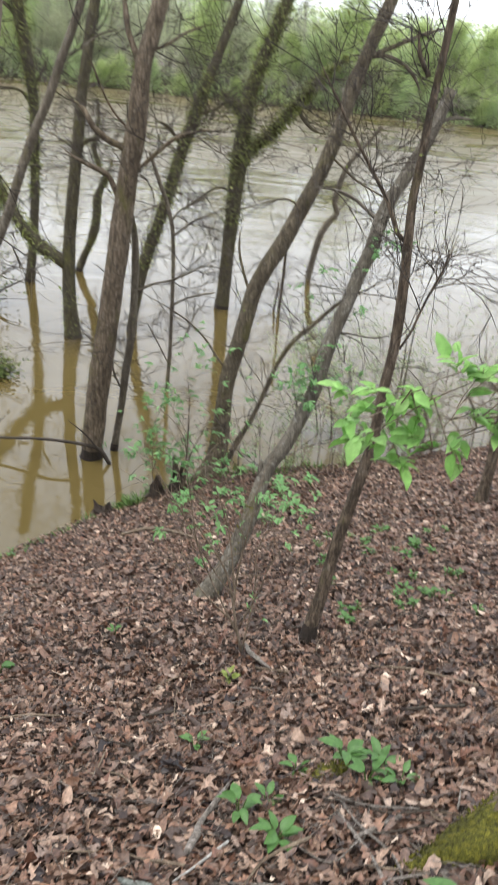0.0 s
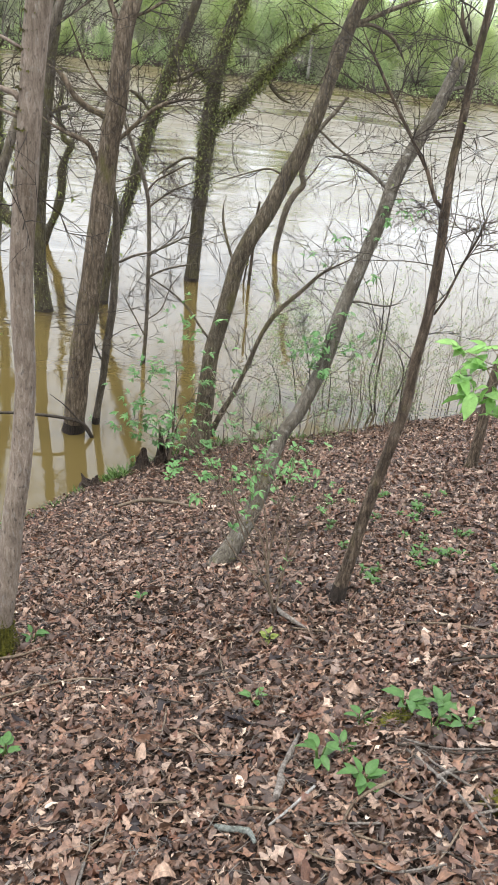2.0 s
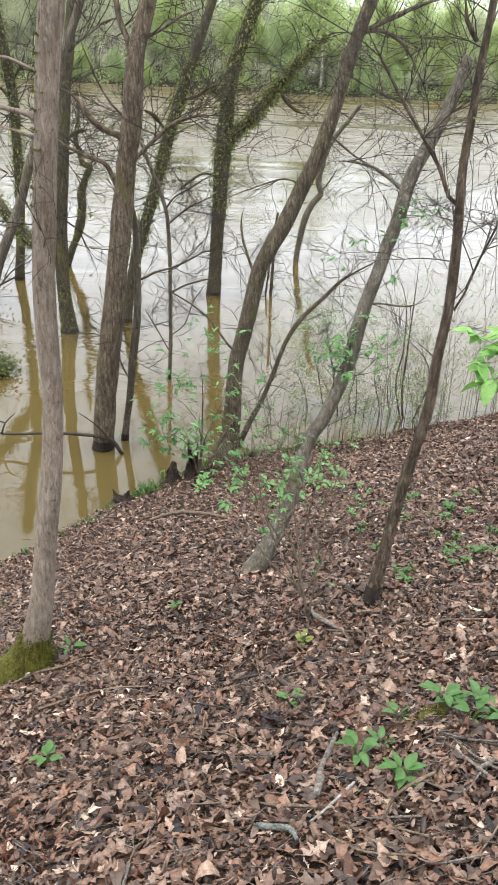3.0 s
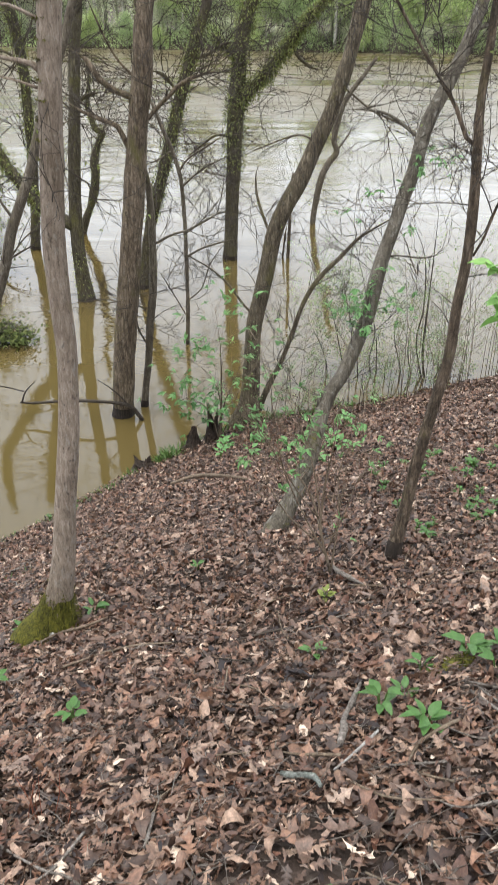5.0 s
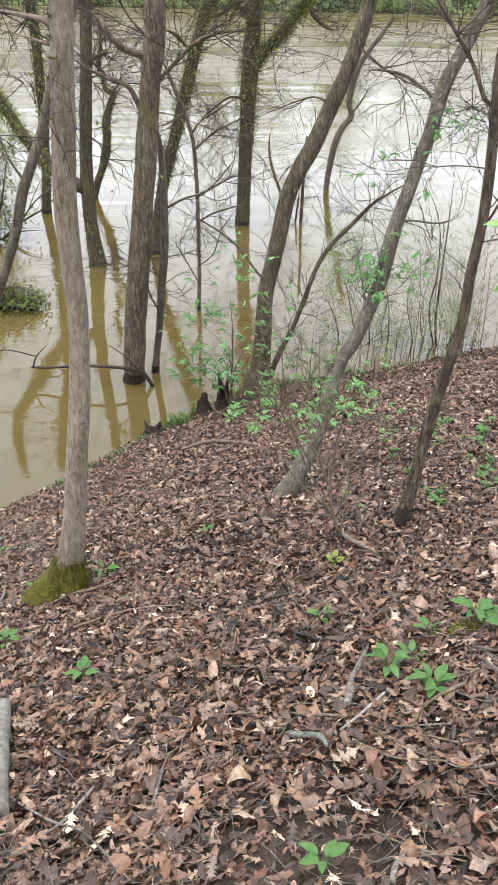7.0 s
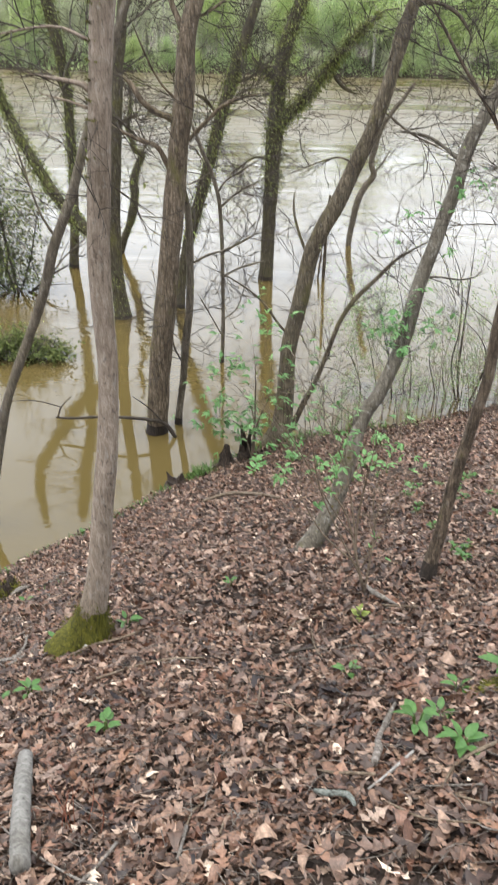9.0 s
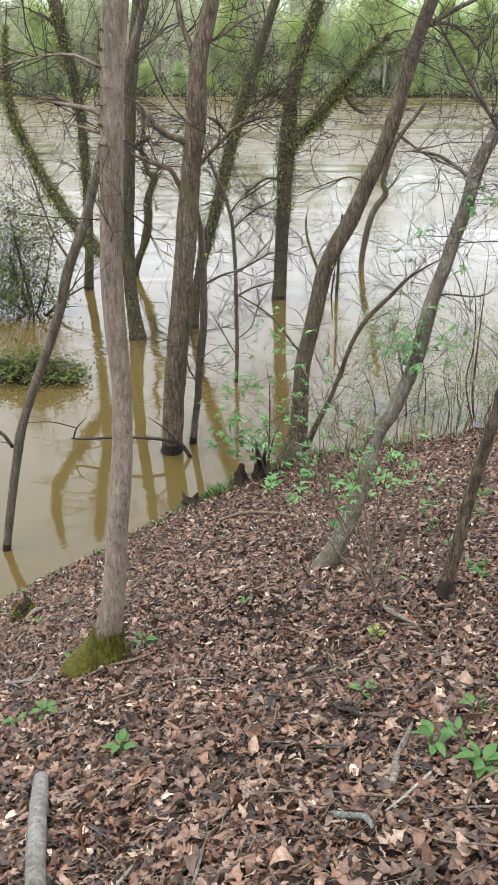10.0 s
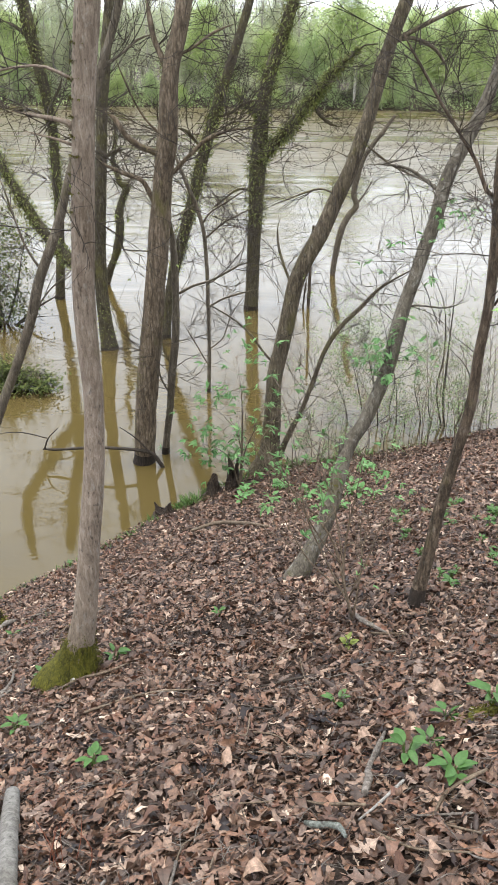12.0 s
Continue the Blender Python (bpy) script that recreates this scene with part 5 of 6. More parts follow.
shrub_bankshrub.many = 0.42
shrub_bankshrub.stem([(-1.01, 11, 0.29, 0.013), (-0.98, 11, 0.77, 0.01), (-1.05, 11, 1.13, 0.007), (-1.26, 11, 1.4, 0.007), (-1.47, 11, 1.52, 0.005)])
shrub_bankshrub.stem([(-0.99, 11, 0.29, 0.013), (-0.93, 11, 0.86, 0.01), (-0.77, 11, 1.32, 0.007), (-0.65, 11, 1.68, 0.005)])
shrub_bankshrub.stem([(-1.01, 11, 0.29, 0.01), (-1.14, 11, 0.76, 0.008), (-1.35, 11, 0.94, 0.005), (-1.6, 11, 1.02, 0.005)])
shrub_bankshrub.stem([(-0.97, 11, 0.29, 0.01), (-0.95, 11, 1.67, 0.01), (-0.98, 11, 2.19, 0.007), (-1.02, 11, 2.52, 0.007)])
shrub_bankshrub.leaves("green", (-1.38, 11.00, 2.09), 0.27, 12)
shrub_bankshrub.leaves("green", (-1.51, 11.00, 1.61), 0.26, 12)
shrub_bankshrub.leaves("green", (-1.64, 11.00, 1.25), 0.27, 12)
shrub_bankshrub.leaves("green", (-1.26, 11.00, 0.99), 0.28, 14)
shrub_bankshrub.leaves("green", (-1.77, 11.00, 0.83), 0.22, 10)
shrub_bankshrub.leaves("green", (-0.44, 11.00, 1.33), 0.25, 10)
shrub_bankshrub.leaves("green", (-0.10, 11.00, 0.98), 0.25, 10)
shrub_bankshrub.leaves("green", (-1.02, 11.00, 2.52), 0.29, 9)
shrub_bankshrub.leaves("green", (-0.78, 11.00, 2.19), 0.26, 8)
shrub_bankshrub.leaves("green", (-1.26, 11.00, 1.75), 0.29, 9)
shrub_bankshrub.leaves("green", (-1.34, 11.00, 1.30), 0.26, 9)
shrub_bankshrub.leaves("green", (-1.06, 11.00, 2.01), 0.26, 8)
shrub_bankshrub.leaves("green", (-0.53, 11.00, 1.77), 0.24, 8)
shrub_bankshrub.leaves("green", (-1.60, 11.00, 0.97), 0.17, 10)
shrub_bankshrub.leaves("green", (-1.35, 11.00, 0.84), 0.22, 14)
shrub_bankshrub.leaves("green", (-1.10, 11.00, 1.04), 0.22, 12)
shrub_bankshrub.leaves("green", (-0.93, 11.00, 0.77), 0.20, 12)
shrub_bankshrub.leaves("green", (-1.26, 11.00, 1.26), 0.20, 8)
shrub_bankshrub.leaves("green", (-0.77, 11.00, 1.50), 0.18, 8)
shrub_bankshrub.leaves("green", (-0.94, 11.00, 2.64), 0.17, 8)
shrub_bankshrub.leaves("green", (-0.62, 11.00, 2.36), 0.18, 8)
shrub_bankshrub.leaves("green", (-1.01, 11.00, 0.58), 0.20, 12)
shrub_bankshrub.leaves("green", (-0.29, 11.00, 1.69), 0.18, 6)
shrub_bankshrub.leaves("green", (-0.68, 11.00, 0.87), 0.17, 8)
shrub_bankshrub.leaves("green", (-1.43, 11.00, 0.65), 0.20, 14)
shrub_bankshrub.leaves("green", (-0.76, 11.00, 0.59), 0.22, 16)
shrub_bankshrub.leaves("green", (-0.42, 11.00, 0.69), 0.18, 12)
shrub_bankshrub.leaves("green", (-1.18, 11.00, 1.66), 0.18, 8)
shrub_bankshrub.leaves("green", (-1.14, 11.00, 0.85), 0.22, 14)
shrub_bankshrub.leaves("green", (-0.85, 11.00, 1.14), 0.20, 12)
shrub_bankshrub.leaves("green", (-1.59, 11.00, 1.29), 0.15, 6)
shrub_farshrub = Shrub("shrub", "thicket of thin grey stems with small green leaves along the bank", (2.63, 14.14, -0.22))
shrub_farshrub.stem([(2.63, 14.14, -0.22, 0.019), (2.51, 14.14, 0.4, 0.016), (2.51, 14.14, 1.06, 0.016), (2.52, 14.14, 1.69, 0.012), (2.53, 14.14, 2.3, 0.012), (2.53, 14.14, 2.89, 0.009), (2.5, 14.14, 3.37, 0.006)])
shrub_farshrub.stem([(2.58, 14.14, -0.22, 0.016), (2.39, 14.14, 0.62, 0.013), (2.47, 14.14, 1.27, 0.012), (2.42, 14.14, 2.1, 0.009), (2.17, 14.14, 2.69, 0.009), (1.87, 14.14, 3.26, 0.006)])
shrub_farshrub.stem([(2.13, 14.14, -0.41, 0.013), (2.12, 14.14, 0.16, 0.01), (1.97, 14.14, 0.72, 0.009), (1.97, 14.14, 1.26, 0.006)])
shrub_farshrub.stem([(1.7, 14.14, -0.37, 0.013), (1.55, 14.14, 0.26, 0.009), (1.61, 14.14, 0.81, 0.009), (1.45, 14.14, 1.45, 0.006)])
shrub_farshrub.stem([(3.04, 14.14, -0.15, 0.013), (2.99, 14.14, 0.64, 0.013), (3.06, 14.14, 1.29, 0.009), (3.29, 14.14, 1.82, 0.006)])
shrub_farshrub.stem([(1.92, 14.14, -0.42, 0.01), (1.82, 14.14, 0.15, 0.01), (1.88, 14.14, 0.6, 0.006)])
shrub_farshrub.stem([(2.43, 14.14, -0.28, 0.013), (2.26, 14.14, 0.39, 0.01), (2.29, 14.14, 1.05, 0.006)])
shrub_farshrub.stem([(2.73, 14.14, -0.16, 0.013), (2.93, 14.14, 0.75, 0.013), (2.76, 14.14, 1.28, 0.009), (2.21, 14.14, 1.79, 0.006), (1.89, 14.14, 2.09, 0.006)])
shrub_farshrub.stem([(1.19, 14.14, -0.51, 0.013), (1.03, 14.14, 0.35, 0.009), (0.82, 14.14, 1.12, 0.009), (0.54, 14.14, 1.64, 0.006)])
shrub_farshrub.stem([(1.4, 14.14, -0.5, 0.013), (1.27, 14.14, 0.58, 0.009), (1.05, 14.14, 1.44, 0.009), (0.91, 14.14, 2.06, 0.006)])
shrub_farshrub.stem([(0.77, 14.14, -0.58, 0.013), (0.78, 14.14, 0.12, 0.009), (0.59, 14.14, 0.67, 0.009), (0.26, 14.14, 1.21, 0.006)])
shrub_farshrub.stem([(1.71, 14.14, -0.43, 0.013), (1.67, 14.14, 0.6, 0.009), (1.52, 14.14, 1.24, 0.006)])
shrub_farshrub.leaves("fine", (0.94, 14.14, 1.65), 0.51, 46)
shrub_farshrub.leaves("fine", (0.54, 14.14, 1.64), 0.41, 30)
shrub_farshrub.leaves("fine", (1.05, 14.14, 2.22), 0.44, 30)
shrub_farshrub.leaves("fine", (1.69, 14.14, 2.08), 0.41, 20)
shrub_farshrub.leaves("fine", (1.44, 14.14, 1.56), 0.51, 34)
shrub_farshrub.leaves("fine", (2.14, 14.14, 1.58), 0.45, 26)
shrub_farshrub.leaves("fine", (2.76, 14.14, 2.11), 0.35, 12)
shrub_farshrub.leaves("fine", (0.60, 14.14, 2.36), 0.30, 14)
shrub_farshrub.leaves("fine", (2.44, 14.14, 0.62), 0.46, 26)
shrub_farshrub.leaves("fine", (3.14, 14.14, 0.64), 0.38, 18)
shrub_farshrub.leaves("fine", (0.20, 14.14, 0.32), 0.38, 18)
shrub_farshrub.leaves("fine", (0.97, 14.14, 1.23), 0.41, 40)
shrub_farshrub.leaves("fine", (1.48, 14.14, 1.13), 0.37, 30)
shrub_farshrub.leaves("fine", (1.62, 14.14, 0.59), 0.38, 26)
shrub_farshrub.leaves("fine", (1.97, 14.14, 1.26), 0.37, 22)
shrub_farshrub.leaves("fine", (0.55, 14.14, 1.43), 0.37, 34)
shrub_farshrub.leaves("fine", (0.92, 14.14, 1.86), 0.34, 26)
shrub_farshrub.leaves("fine", (2.59, 14.14, 1.06), 0.42, 18)
shrub_farshrub.leaves("fine", (2.05, 14.14, 0.39), 0.36, 22)
shrub_farshrub.leaves("fine", (1.33, 14.14, 0.36), 0.38, 24)
shrub_farshrub.leaves("fine", (2.74, 14.14, 1.49), 0.31, 10)
shrub_farshrub.leaves("fine", (0.80, 14.14, 0.68), 0.31, 18)
shrub_waterbush = Shrub("shrub", "half-drowned evergreen bush with small olive leaves in the flood water", (-7.47, 19.68, 0))
shrub_waterbush.stem([(-7.48, 19.68, -0.07, 0.031), (-7.53, 19.68, 0.65, 0.027), (-7.57, 19.68, 1.5, 0.022), (-7.61, 19.68, 2.32, 0.017), (-7.6, 19.68, 2.98, 0.013)])
shrub_waterbush.stem([(-7.45, 19.68, -0.07, 0.027), (-7.16, 19.68, 0.8, 0.022), (-6.99, 19.68, 1.65, 0.017), (-6.78, 19.68, 2.33, 0.013)])
shrub_waterbush.stem([(-7.55, 19.68, -0.08, 0.027), (-7.82, 19.68, 0.65, 0.022), (-8.09, 19.68, 1.35, 0.018), (-8.42, 19.68, 2.04, 0.013)])
shrub_waterbush.stem([(-7.34, 19.68, -0.15, 0.027), (-6.7, 19.68, 0.38, 0.022), (-6.09, 19.68, 0.75, 0.017), (-5.69, 19.68, 1.26, 0.013)])
shrub_waterbush.stem([(-7.48, 19.68, -0.15, 0.022), (-6.72, 19.68, 0.21, 0.018), (-5.98, 19.68, 0.33, 0.013)])
shrub_waterbush.stem([(-7.62, 19.68, -0.08, 0.027), (-8.15, 19.68, 0.35, 0.022), (-8.84, 19.68, 0.63, 0.018)])
shrub_waterbush.leaves("olive", (-7.58, 19.68, 2.58), 0.58, 60)
shrub_waterbush.leaves("olive", (-7.82, 19.68, 1.77), 0.59, 80)
shrub_waterbush.leaves("olive", (-7.24, 19.68, 1.92), 0.58, 60)
shrub_waterbush.leaves("olive", (-7.50, 19.68, 0.94), 0.65, 110)
shrub_waterbush.leaves("olive", (-8.10, 19.68, 0.79), 0.66, 110)
shrub_waterbush.leaves("olive", (-7.03, 19.68, 0.66), 0.50, 50)
shrub_waterbush.leaves("olive", (-8.47, 19.68, 1.21), 0.66, 80)
shrub_waterbush.leaves("olive", (-7.04, 19.68, 2.46), 0.43, 24)
shrub_waterbush.leaves("olive", (-8.45, 19.68, 0.35), 0.60, 90)
shrub_waterbush.leaves("olive", (-7.72, 19.68, 0.36), 0.51, 70)
shrub_waterbush.leaves("olive", (-7.93, 19.68, 2.04), 0.44, 40)
shrub_drowned = Shrub("drowned_branch", "drowned branch with olive leaves lying at the water surface", (-6.04, 15.31, 0))
shrub_drowned.squat = 0.5
shrub_drowned.stem([(-6.29, 15.31, -0.13, 0.022), (-6.01, 15.31, 0.25, 0.018), (-5.53, 15.31, 0.38, 0.014), (-5.07, 15.31, 0.27, 0.01)])
shrub_drowned.stem([(-6.41, 15.31, -0.14, 0.022), (-6.59, 15.31, 0.29, 0.018), (-6.94, 15.31, 0.34, 0.014)])
shrub_drowned.stem([(-6.17, 15.31, -0.13, 0.018), (-5.78, 15.31, 0.19, 0.014), (-5.21, 15.31, 0.03, 0.011)])
shrub_drowned.leaves("olive", (-6.47, 15.31, 0.29), 0.36, 90)
shrub_drowned.leaves("olive", (-6.00, 15.31, 0.31), 0.36, 90)
shrub_drowned.leaves("olive", (-5.54, 15.31, 0.20), 0.35, 70)
shrub_drowned.leaves("olive", (-6.89, 15.31, 0.22), 0.36, 60)
shrub_drowned.leaves("olive", (-5.15, 15.31, 0.09), 0.28, 40)
shrub_drowned.leaves("olive", (-5.98, 15.31, 0.49), 0.24, 30)
shrub_sprig = Shrub("leafy_twig", "leafy twig with large light green leaves beside the path", (0.77, 2.18, 5.49))
shrub_sprig.stem([(1.29, 2.18, 5.27, 0.005), (1.05, 2.18, 5.45, 0.003), (0.88, 2.18, 5.51, 0.003), (0.76, 2.18, 5.51, 0.002), (0.64, 2.18, 5.48, 0.002), (0.52, 2.18, 5.47, 0.001), (0.39, 2.18, 5.48, 0.001)])
shrub_sprig.stem([(0.84, 2.18, 5.52, 0.002), (0.75, 2.18, 5.59, 0.002), (0.66, 2.18, 5.65, 0.001), (0.57, 2.18, 5.68, 0.001)])
shrub_sprig.stem([(0.76, 2.18, 5.51, 0.002), (0.62, 2.18, 5.56, 0.001), (0.49, 2.18, 5.61, 0.001), (0.39, 2.18, 5.61, 0.001)])
shrub_sprig.stem([(0.9, 2.18, 5.51, 0.002), (0.81, 2.18, 5.62, 0.002), (0.75, 2.18, 5.71, 0.001)])
shrub_sprig.stem([(0.69, 2.18, 5.50, 0.001), (0.59, 2.18, 5.42, 0.001), (0.47, 2.18, 5.38, 0.001)])
shrub_sprig.leaves("near", (0.37, 2.18, 5.61), 0.04, 3)
shrub_sprig.leaves("near", (0.34, 2.18, 5.50), 0.04, 3)
shrub_sprig.leaves("near", (0.41, 2.18, 5.44), 0.04, 3)
shrub_sprig.leaves("near", (0.53, 2.18, 5.47), 0.04, 3)
shrub_sprig.leaves("near", (0.57, 2.18, 5.68), 0.04, 3)
shrub_sprig.leaves("near", (0.66, 2.18, 5.63), 0.04, 3)
shrub_sprig.leaves("near", (0.74, 2.18, 5.56), 0.04, 4)
shrub_sprig.leaves("near", (0.64, 2.18, 5.46), 0.04, 3)
shrub_sprig.leaves("near", (0.75, 2.18, 5.70), 0.04, 4)
shrub_sprig.leaves("near", (0.81, 2.18, 5.55), 0.04, 4)
shrub_sprig.leaves("near", (0.47, 2.18, 5.38), 0.03, 3)
shrub_sprig.leaves("near", (0.50, 2.18, 5.58), 0.03, 3)
shrub_sprig.leaves("near", (0.85, 2.18, 5.65), 0.04, 4)
for one in (shrub_thicket, shrub_bankshrub, shrub_farshrub, shrub_waterbush, shrub_drowned, shrub_sprig):
    one.finish()


# thin stems standing along the bank, some in small leaf
rr = np.random.default_rng(57)
for k in range(78):
    x = rr.uniform(-0.3, 4.4) if k < 46 else rr.uniform(1.9, 4.6)
    y = shore(x) - rr.uniform(-0.1, 0.9)
    z = on_ground(x, y)
    leafy = k % 3 != 0
    ob = thing("thin_stem", (x, y, z), "thin grey-brown stem with a few small leaves on the bank" if leafy else "thin bare grey-brown stem standing on the bank", "shrub", "thin stems on the bank")
    p = Pile()
    tall = rr.uniform(0.5, 1.9) if k < 20 else rr.uniform(0.3, 0.9) if k < 46 else rr.uniform(1.0, 3.0)
    sway = rr.normal(0, 0.18, 2)
    rows = smooth_line([(x, y, z - 0.03, 0.006), (x + sway[0] * 0.3, y + sway[1] * 0.3, z + tall * 0.5, 0.004), (x + sway[0] * tall, y + sway[1] * tall, z + tall, 0.002)], 0.1)
    p.tube(rows, 5, 0.05, 6.0)
    part("stem", p.mesh("stem", (x, y, z)), MAT["twig_tan"], ob)
    p, ends = Pile(), []
    for _ in range(6):
        j = int(rr.uniform(0.2, 0.95) * (len(rows) - 1))
        grow(p, rr, rows[j, :3], (rr.normal(0, 0.6), rr.normal(0, 0.6), 0.8), tall * rr.uniform(0.2, 0.45), 0.0026, 1, ends)
    tagged(part("twig_spray", p.mesh("twig_spray", (x, y, z)), MAT["twig_tan"], ob), kind="stuff")
    if leafy:
        q = Pile()
        for at, way in ends:
            for _ in range(5):
                scatter_leaf(q, rr, "fine", at - way * rr.uniform(0, 0.15) + rr.normal(0, 0.03, 3), rr.normal(0, 1, 3) + way, rr.uniform(0.018, 0.045))
        tagged(part("small_leaves", q.mesh("small_leaves", (x, y, z)), MAT["fine"], ob), kind="stuff")


def moss_sleeve(owner, a, b, fat, seed):
    """Moss round the foot of a tree, with a ragged upper edge and small tufts."""
    s = owner.stems[0]
    rows = smooth_line(s[(s[:, 2] > a - 0.05) & (s[:, 2] < b)], 0.02)
    rows[:, 3] *= np.linspace(fat, 1.0, len(rows))
    p = Pile()
    p.tube(rows, 28, 0.08, 9.0, close=False)
    r = np.random.default_rng(seed)
    for _ in range(2600):
        j = int(r.uniform(0, 1) ** 1.25 * (len(rows) - 1))
        t = r.uniform(0, 2 * math.pi)
        out = np.array((math.cos(t), math.sin(t), 0.25))
        at = rows[j, :3] + out * np.array((1, 1, 0)) * rows[j, 3] * r.uniform(0.96, 1.06) + np.array((0, 0, 0.22 * max(0, noise.noise(Vector((math.cos(t) * 1.7, math.sin(t) * 1.7, seed)))) * r.uniform()))
        w = out + r.normal(0, 0.5, 3)
        scatter_leaf(p, r, "ivy", at, w, r.uniform(0.008, 0.02))
    tagged(part("moss", p.mesh("moss", owner.base), MAT["moss"], owner.bodies[0], "thick yellow-green moss"), kind="stuff")


moss_sleeve(tree_front, 2.55, 3.04, 1.36, 3)


def moss_patch(owner, low, high, way, count, seed):
    """Small moss cushions on one side of a trunk."""
    s = owner.stems[0]
    s = s[(s[:, 2] > low) & (s[:, 2] < high)]
    r = np.random.default_rng(seed)
    p = Pile()
    for _ in range(count):
        j = int(r.integers(len(s)))
        t = way + r.normal(0, 0.55)
        if noise.noise(Vector((t * 1.5, s[j, 2] * 4, seed))) < -0.05:
            continue
        out = np.array((math.cos(t), math.sin(t), 0.1))
        scatter_leaf(p, r, "ivy", s[j, :3] + out * s[j, 3] * r.uniform(0.95, 1.06), out + r.normal(0, 0.6, 3), r.uniform(0.008, 0.02))
    tagged(part("moss", p.mesh("moss", owner.base), MAT["moss"], owner.bodies[0], "thin dark moss"), kind="stuff")


moss_patch(tree_front, 5.5, 6.3, math.pi + 0.5, 420, 4)
moss_patch(tree_broken, 2.5, 3.2, math.pi + 0.9, 500, 5)
moss_patch(tree_curved, 0.2, 1.6, math.pi + 0.3, 1100, 6)
moss_patch(tree_main, 0.2, 2.4, math.pi + 0.6, 1500, 7)


# ---- driftwood branch lying against the tree in the water ----
drift = thing("drift_branch", (-2.34, 12.1, 0.11), "thin bare branch caught above the water against a tree", "branch")
for name, rows in (("stem", [(-2.34, 12.1, 0.0, 0.035), (-2.5, 12.07, 0.25, 0.034), (-2.76, 12.04, 0.33, 0.03), (-3.23, 12.0, 0.37, 0.026), (-3.61, 12.05, 0.33, 0.024), (-4.09, 12.1, 0.26, 0.022), (-4.33, 12.1, 0.26, 0.015)]),
                   ("side_branch", [(-4.3, 12.1, 0.26, 0.015), (-4.22, 12.1, 0.46, 0.013), (-4.06, 12.15, 0.62, 0.006)]),
                   ("side_branch", [(-4.24, 12.1, 0.46, 0.011), (-4.63, 12.05, 0.57, 0.009), (-5.05, 12.0, 0.56, 0.005)]),
                   ("side_branch", [(-2.53, 12.05, 0.28, 0.014), (-2.75, 12.0, 0.56, 0.011), (-2.99, 11.95, 0.77, 0.005)])):
    p = Pile()
    p.tube(smooth_line(rows, 0.06), 7, 0.1, 5.0)
    part(name, p.mesh(name, drift.location), MAT["twig"], drift)


# ---- stumps ----
def stump(x, y, r, tall, label, seed, moss=False):
    rr = np.random.default_rng(seed)
    z = on_ground(x, y)
    ob = thing("stump", (x, y, z), label, "stump")
    p = Pile()
    n = 14
    lean = rr.normal(0, 0.12, 2)
    rings = []
    for i, h in enumerate((-0.1, 0.02, 0.12, 0.35, 0.6, 0.8, 1.0)):
        k = np.arange(n)
        a = 2 * math.pi * k / n
        q = r * (1.35 - 0.55 * min(1, h * 1.6)) * (1 + 0.16 * np.sin(3 * a + seed) + 0.12 * rr.normal(0, 1, n))
        top = 0 * a + tall * h * (1 if i < 4 else 1 + 0.45 * np.sin(2 * a + seed) + 0.25 * rr.normal(0, 1, n) * h)
        rings.append(np.stack([x + lean[0] * h * tall + q * np.cos(a), y + lean[1] * h * tall + q * np.sin(a), z + top], 1))
    v = np.vstack(rings + [np.array([[x, y, z + tall * 0.45]])])
    quads = [(i * n + k, i * n + (k + 1) % n, (i + 1) * n + (k + 1) % n, (i + 1) * n + k) for i in range(6) for k in range(n)]
    p.add(v, quads, [(7 * n, 6 * n + k, 6 * n + (k + 1) % n) for k in range(n)])
    part("wood", p.mesh("wood", (x, y, z), smooth=False), MAT["stump"], ob)
    if moss:
        p = Pile()
        for _ in range(700):
            a, q = rr.uniform(0, 2 * math.pi), r * 1.25 * rr.uniform(0.2, 1) ** 0.5
            c = np.array((x + q * math.cos(a), y + q * math.sin(a), z + tall * rr.uniform(0.1, 1.05)))
            scatter_leaf(p, rr, "ivy", c, rr.normal(0, 1, 3) + np.array((0, 0, 0.8)), rr.uniform(0.015, 0.035))
        part("moss", p.mesh("moss", (x, y, z)), MAT["moss"], ob, "yellow-green moss")


stump(-1.12, 11.15, 0.10, 0.42, "dark jagged rotten stump at the water's edge", 2)
stump(-1.38, 11.0, 0.11, 0.22, "low dark rotten stump at the water's edge", 5)
stump(-2.05, 10.35, 0.14, 0.16, "low dark stump at the water's edge", 8)
stump(-2.98, 6.15, 0.10, 0.13, "small mossy stump on the slope", 11, True)


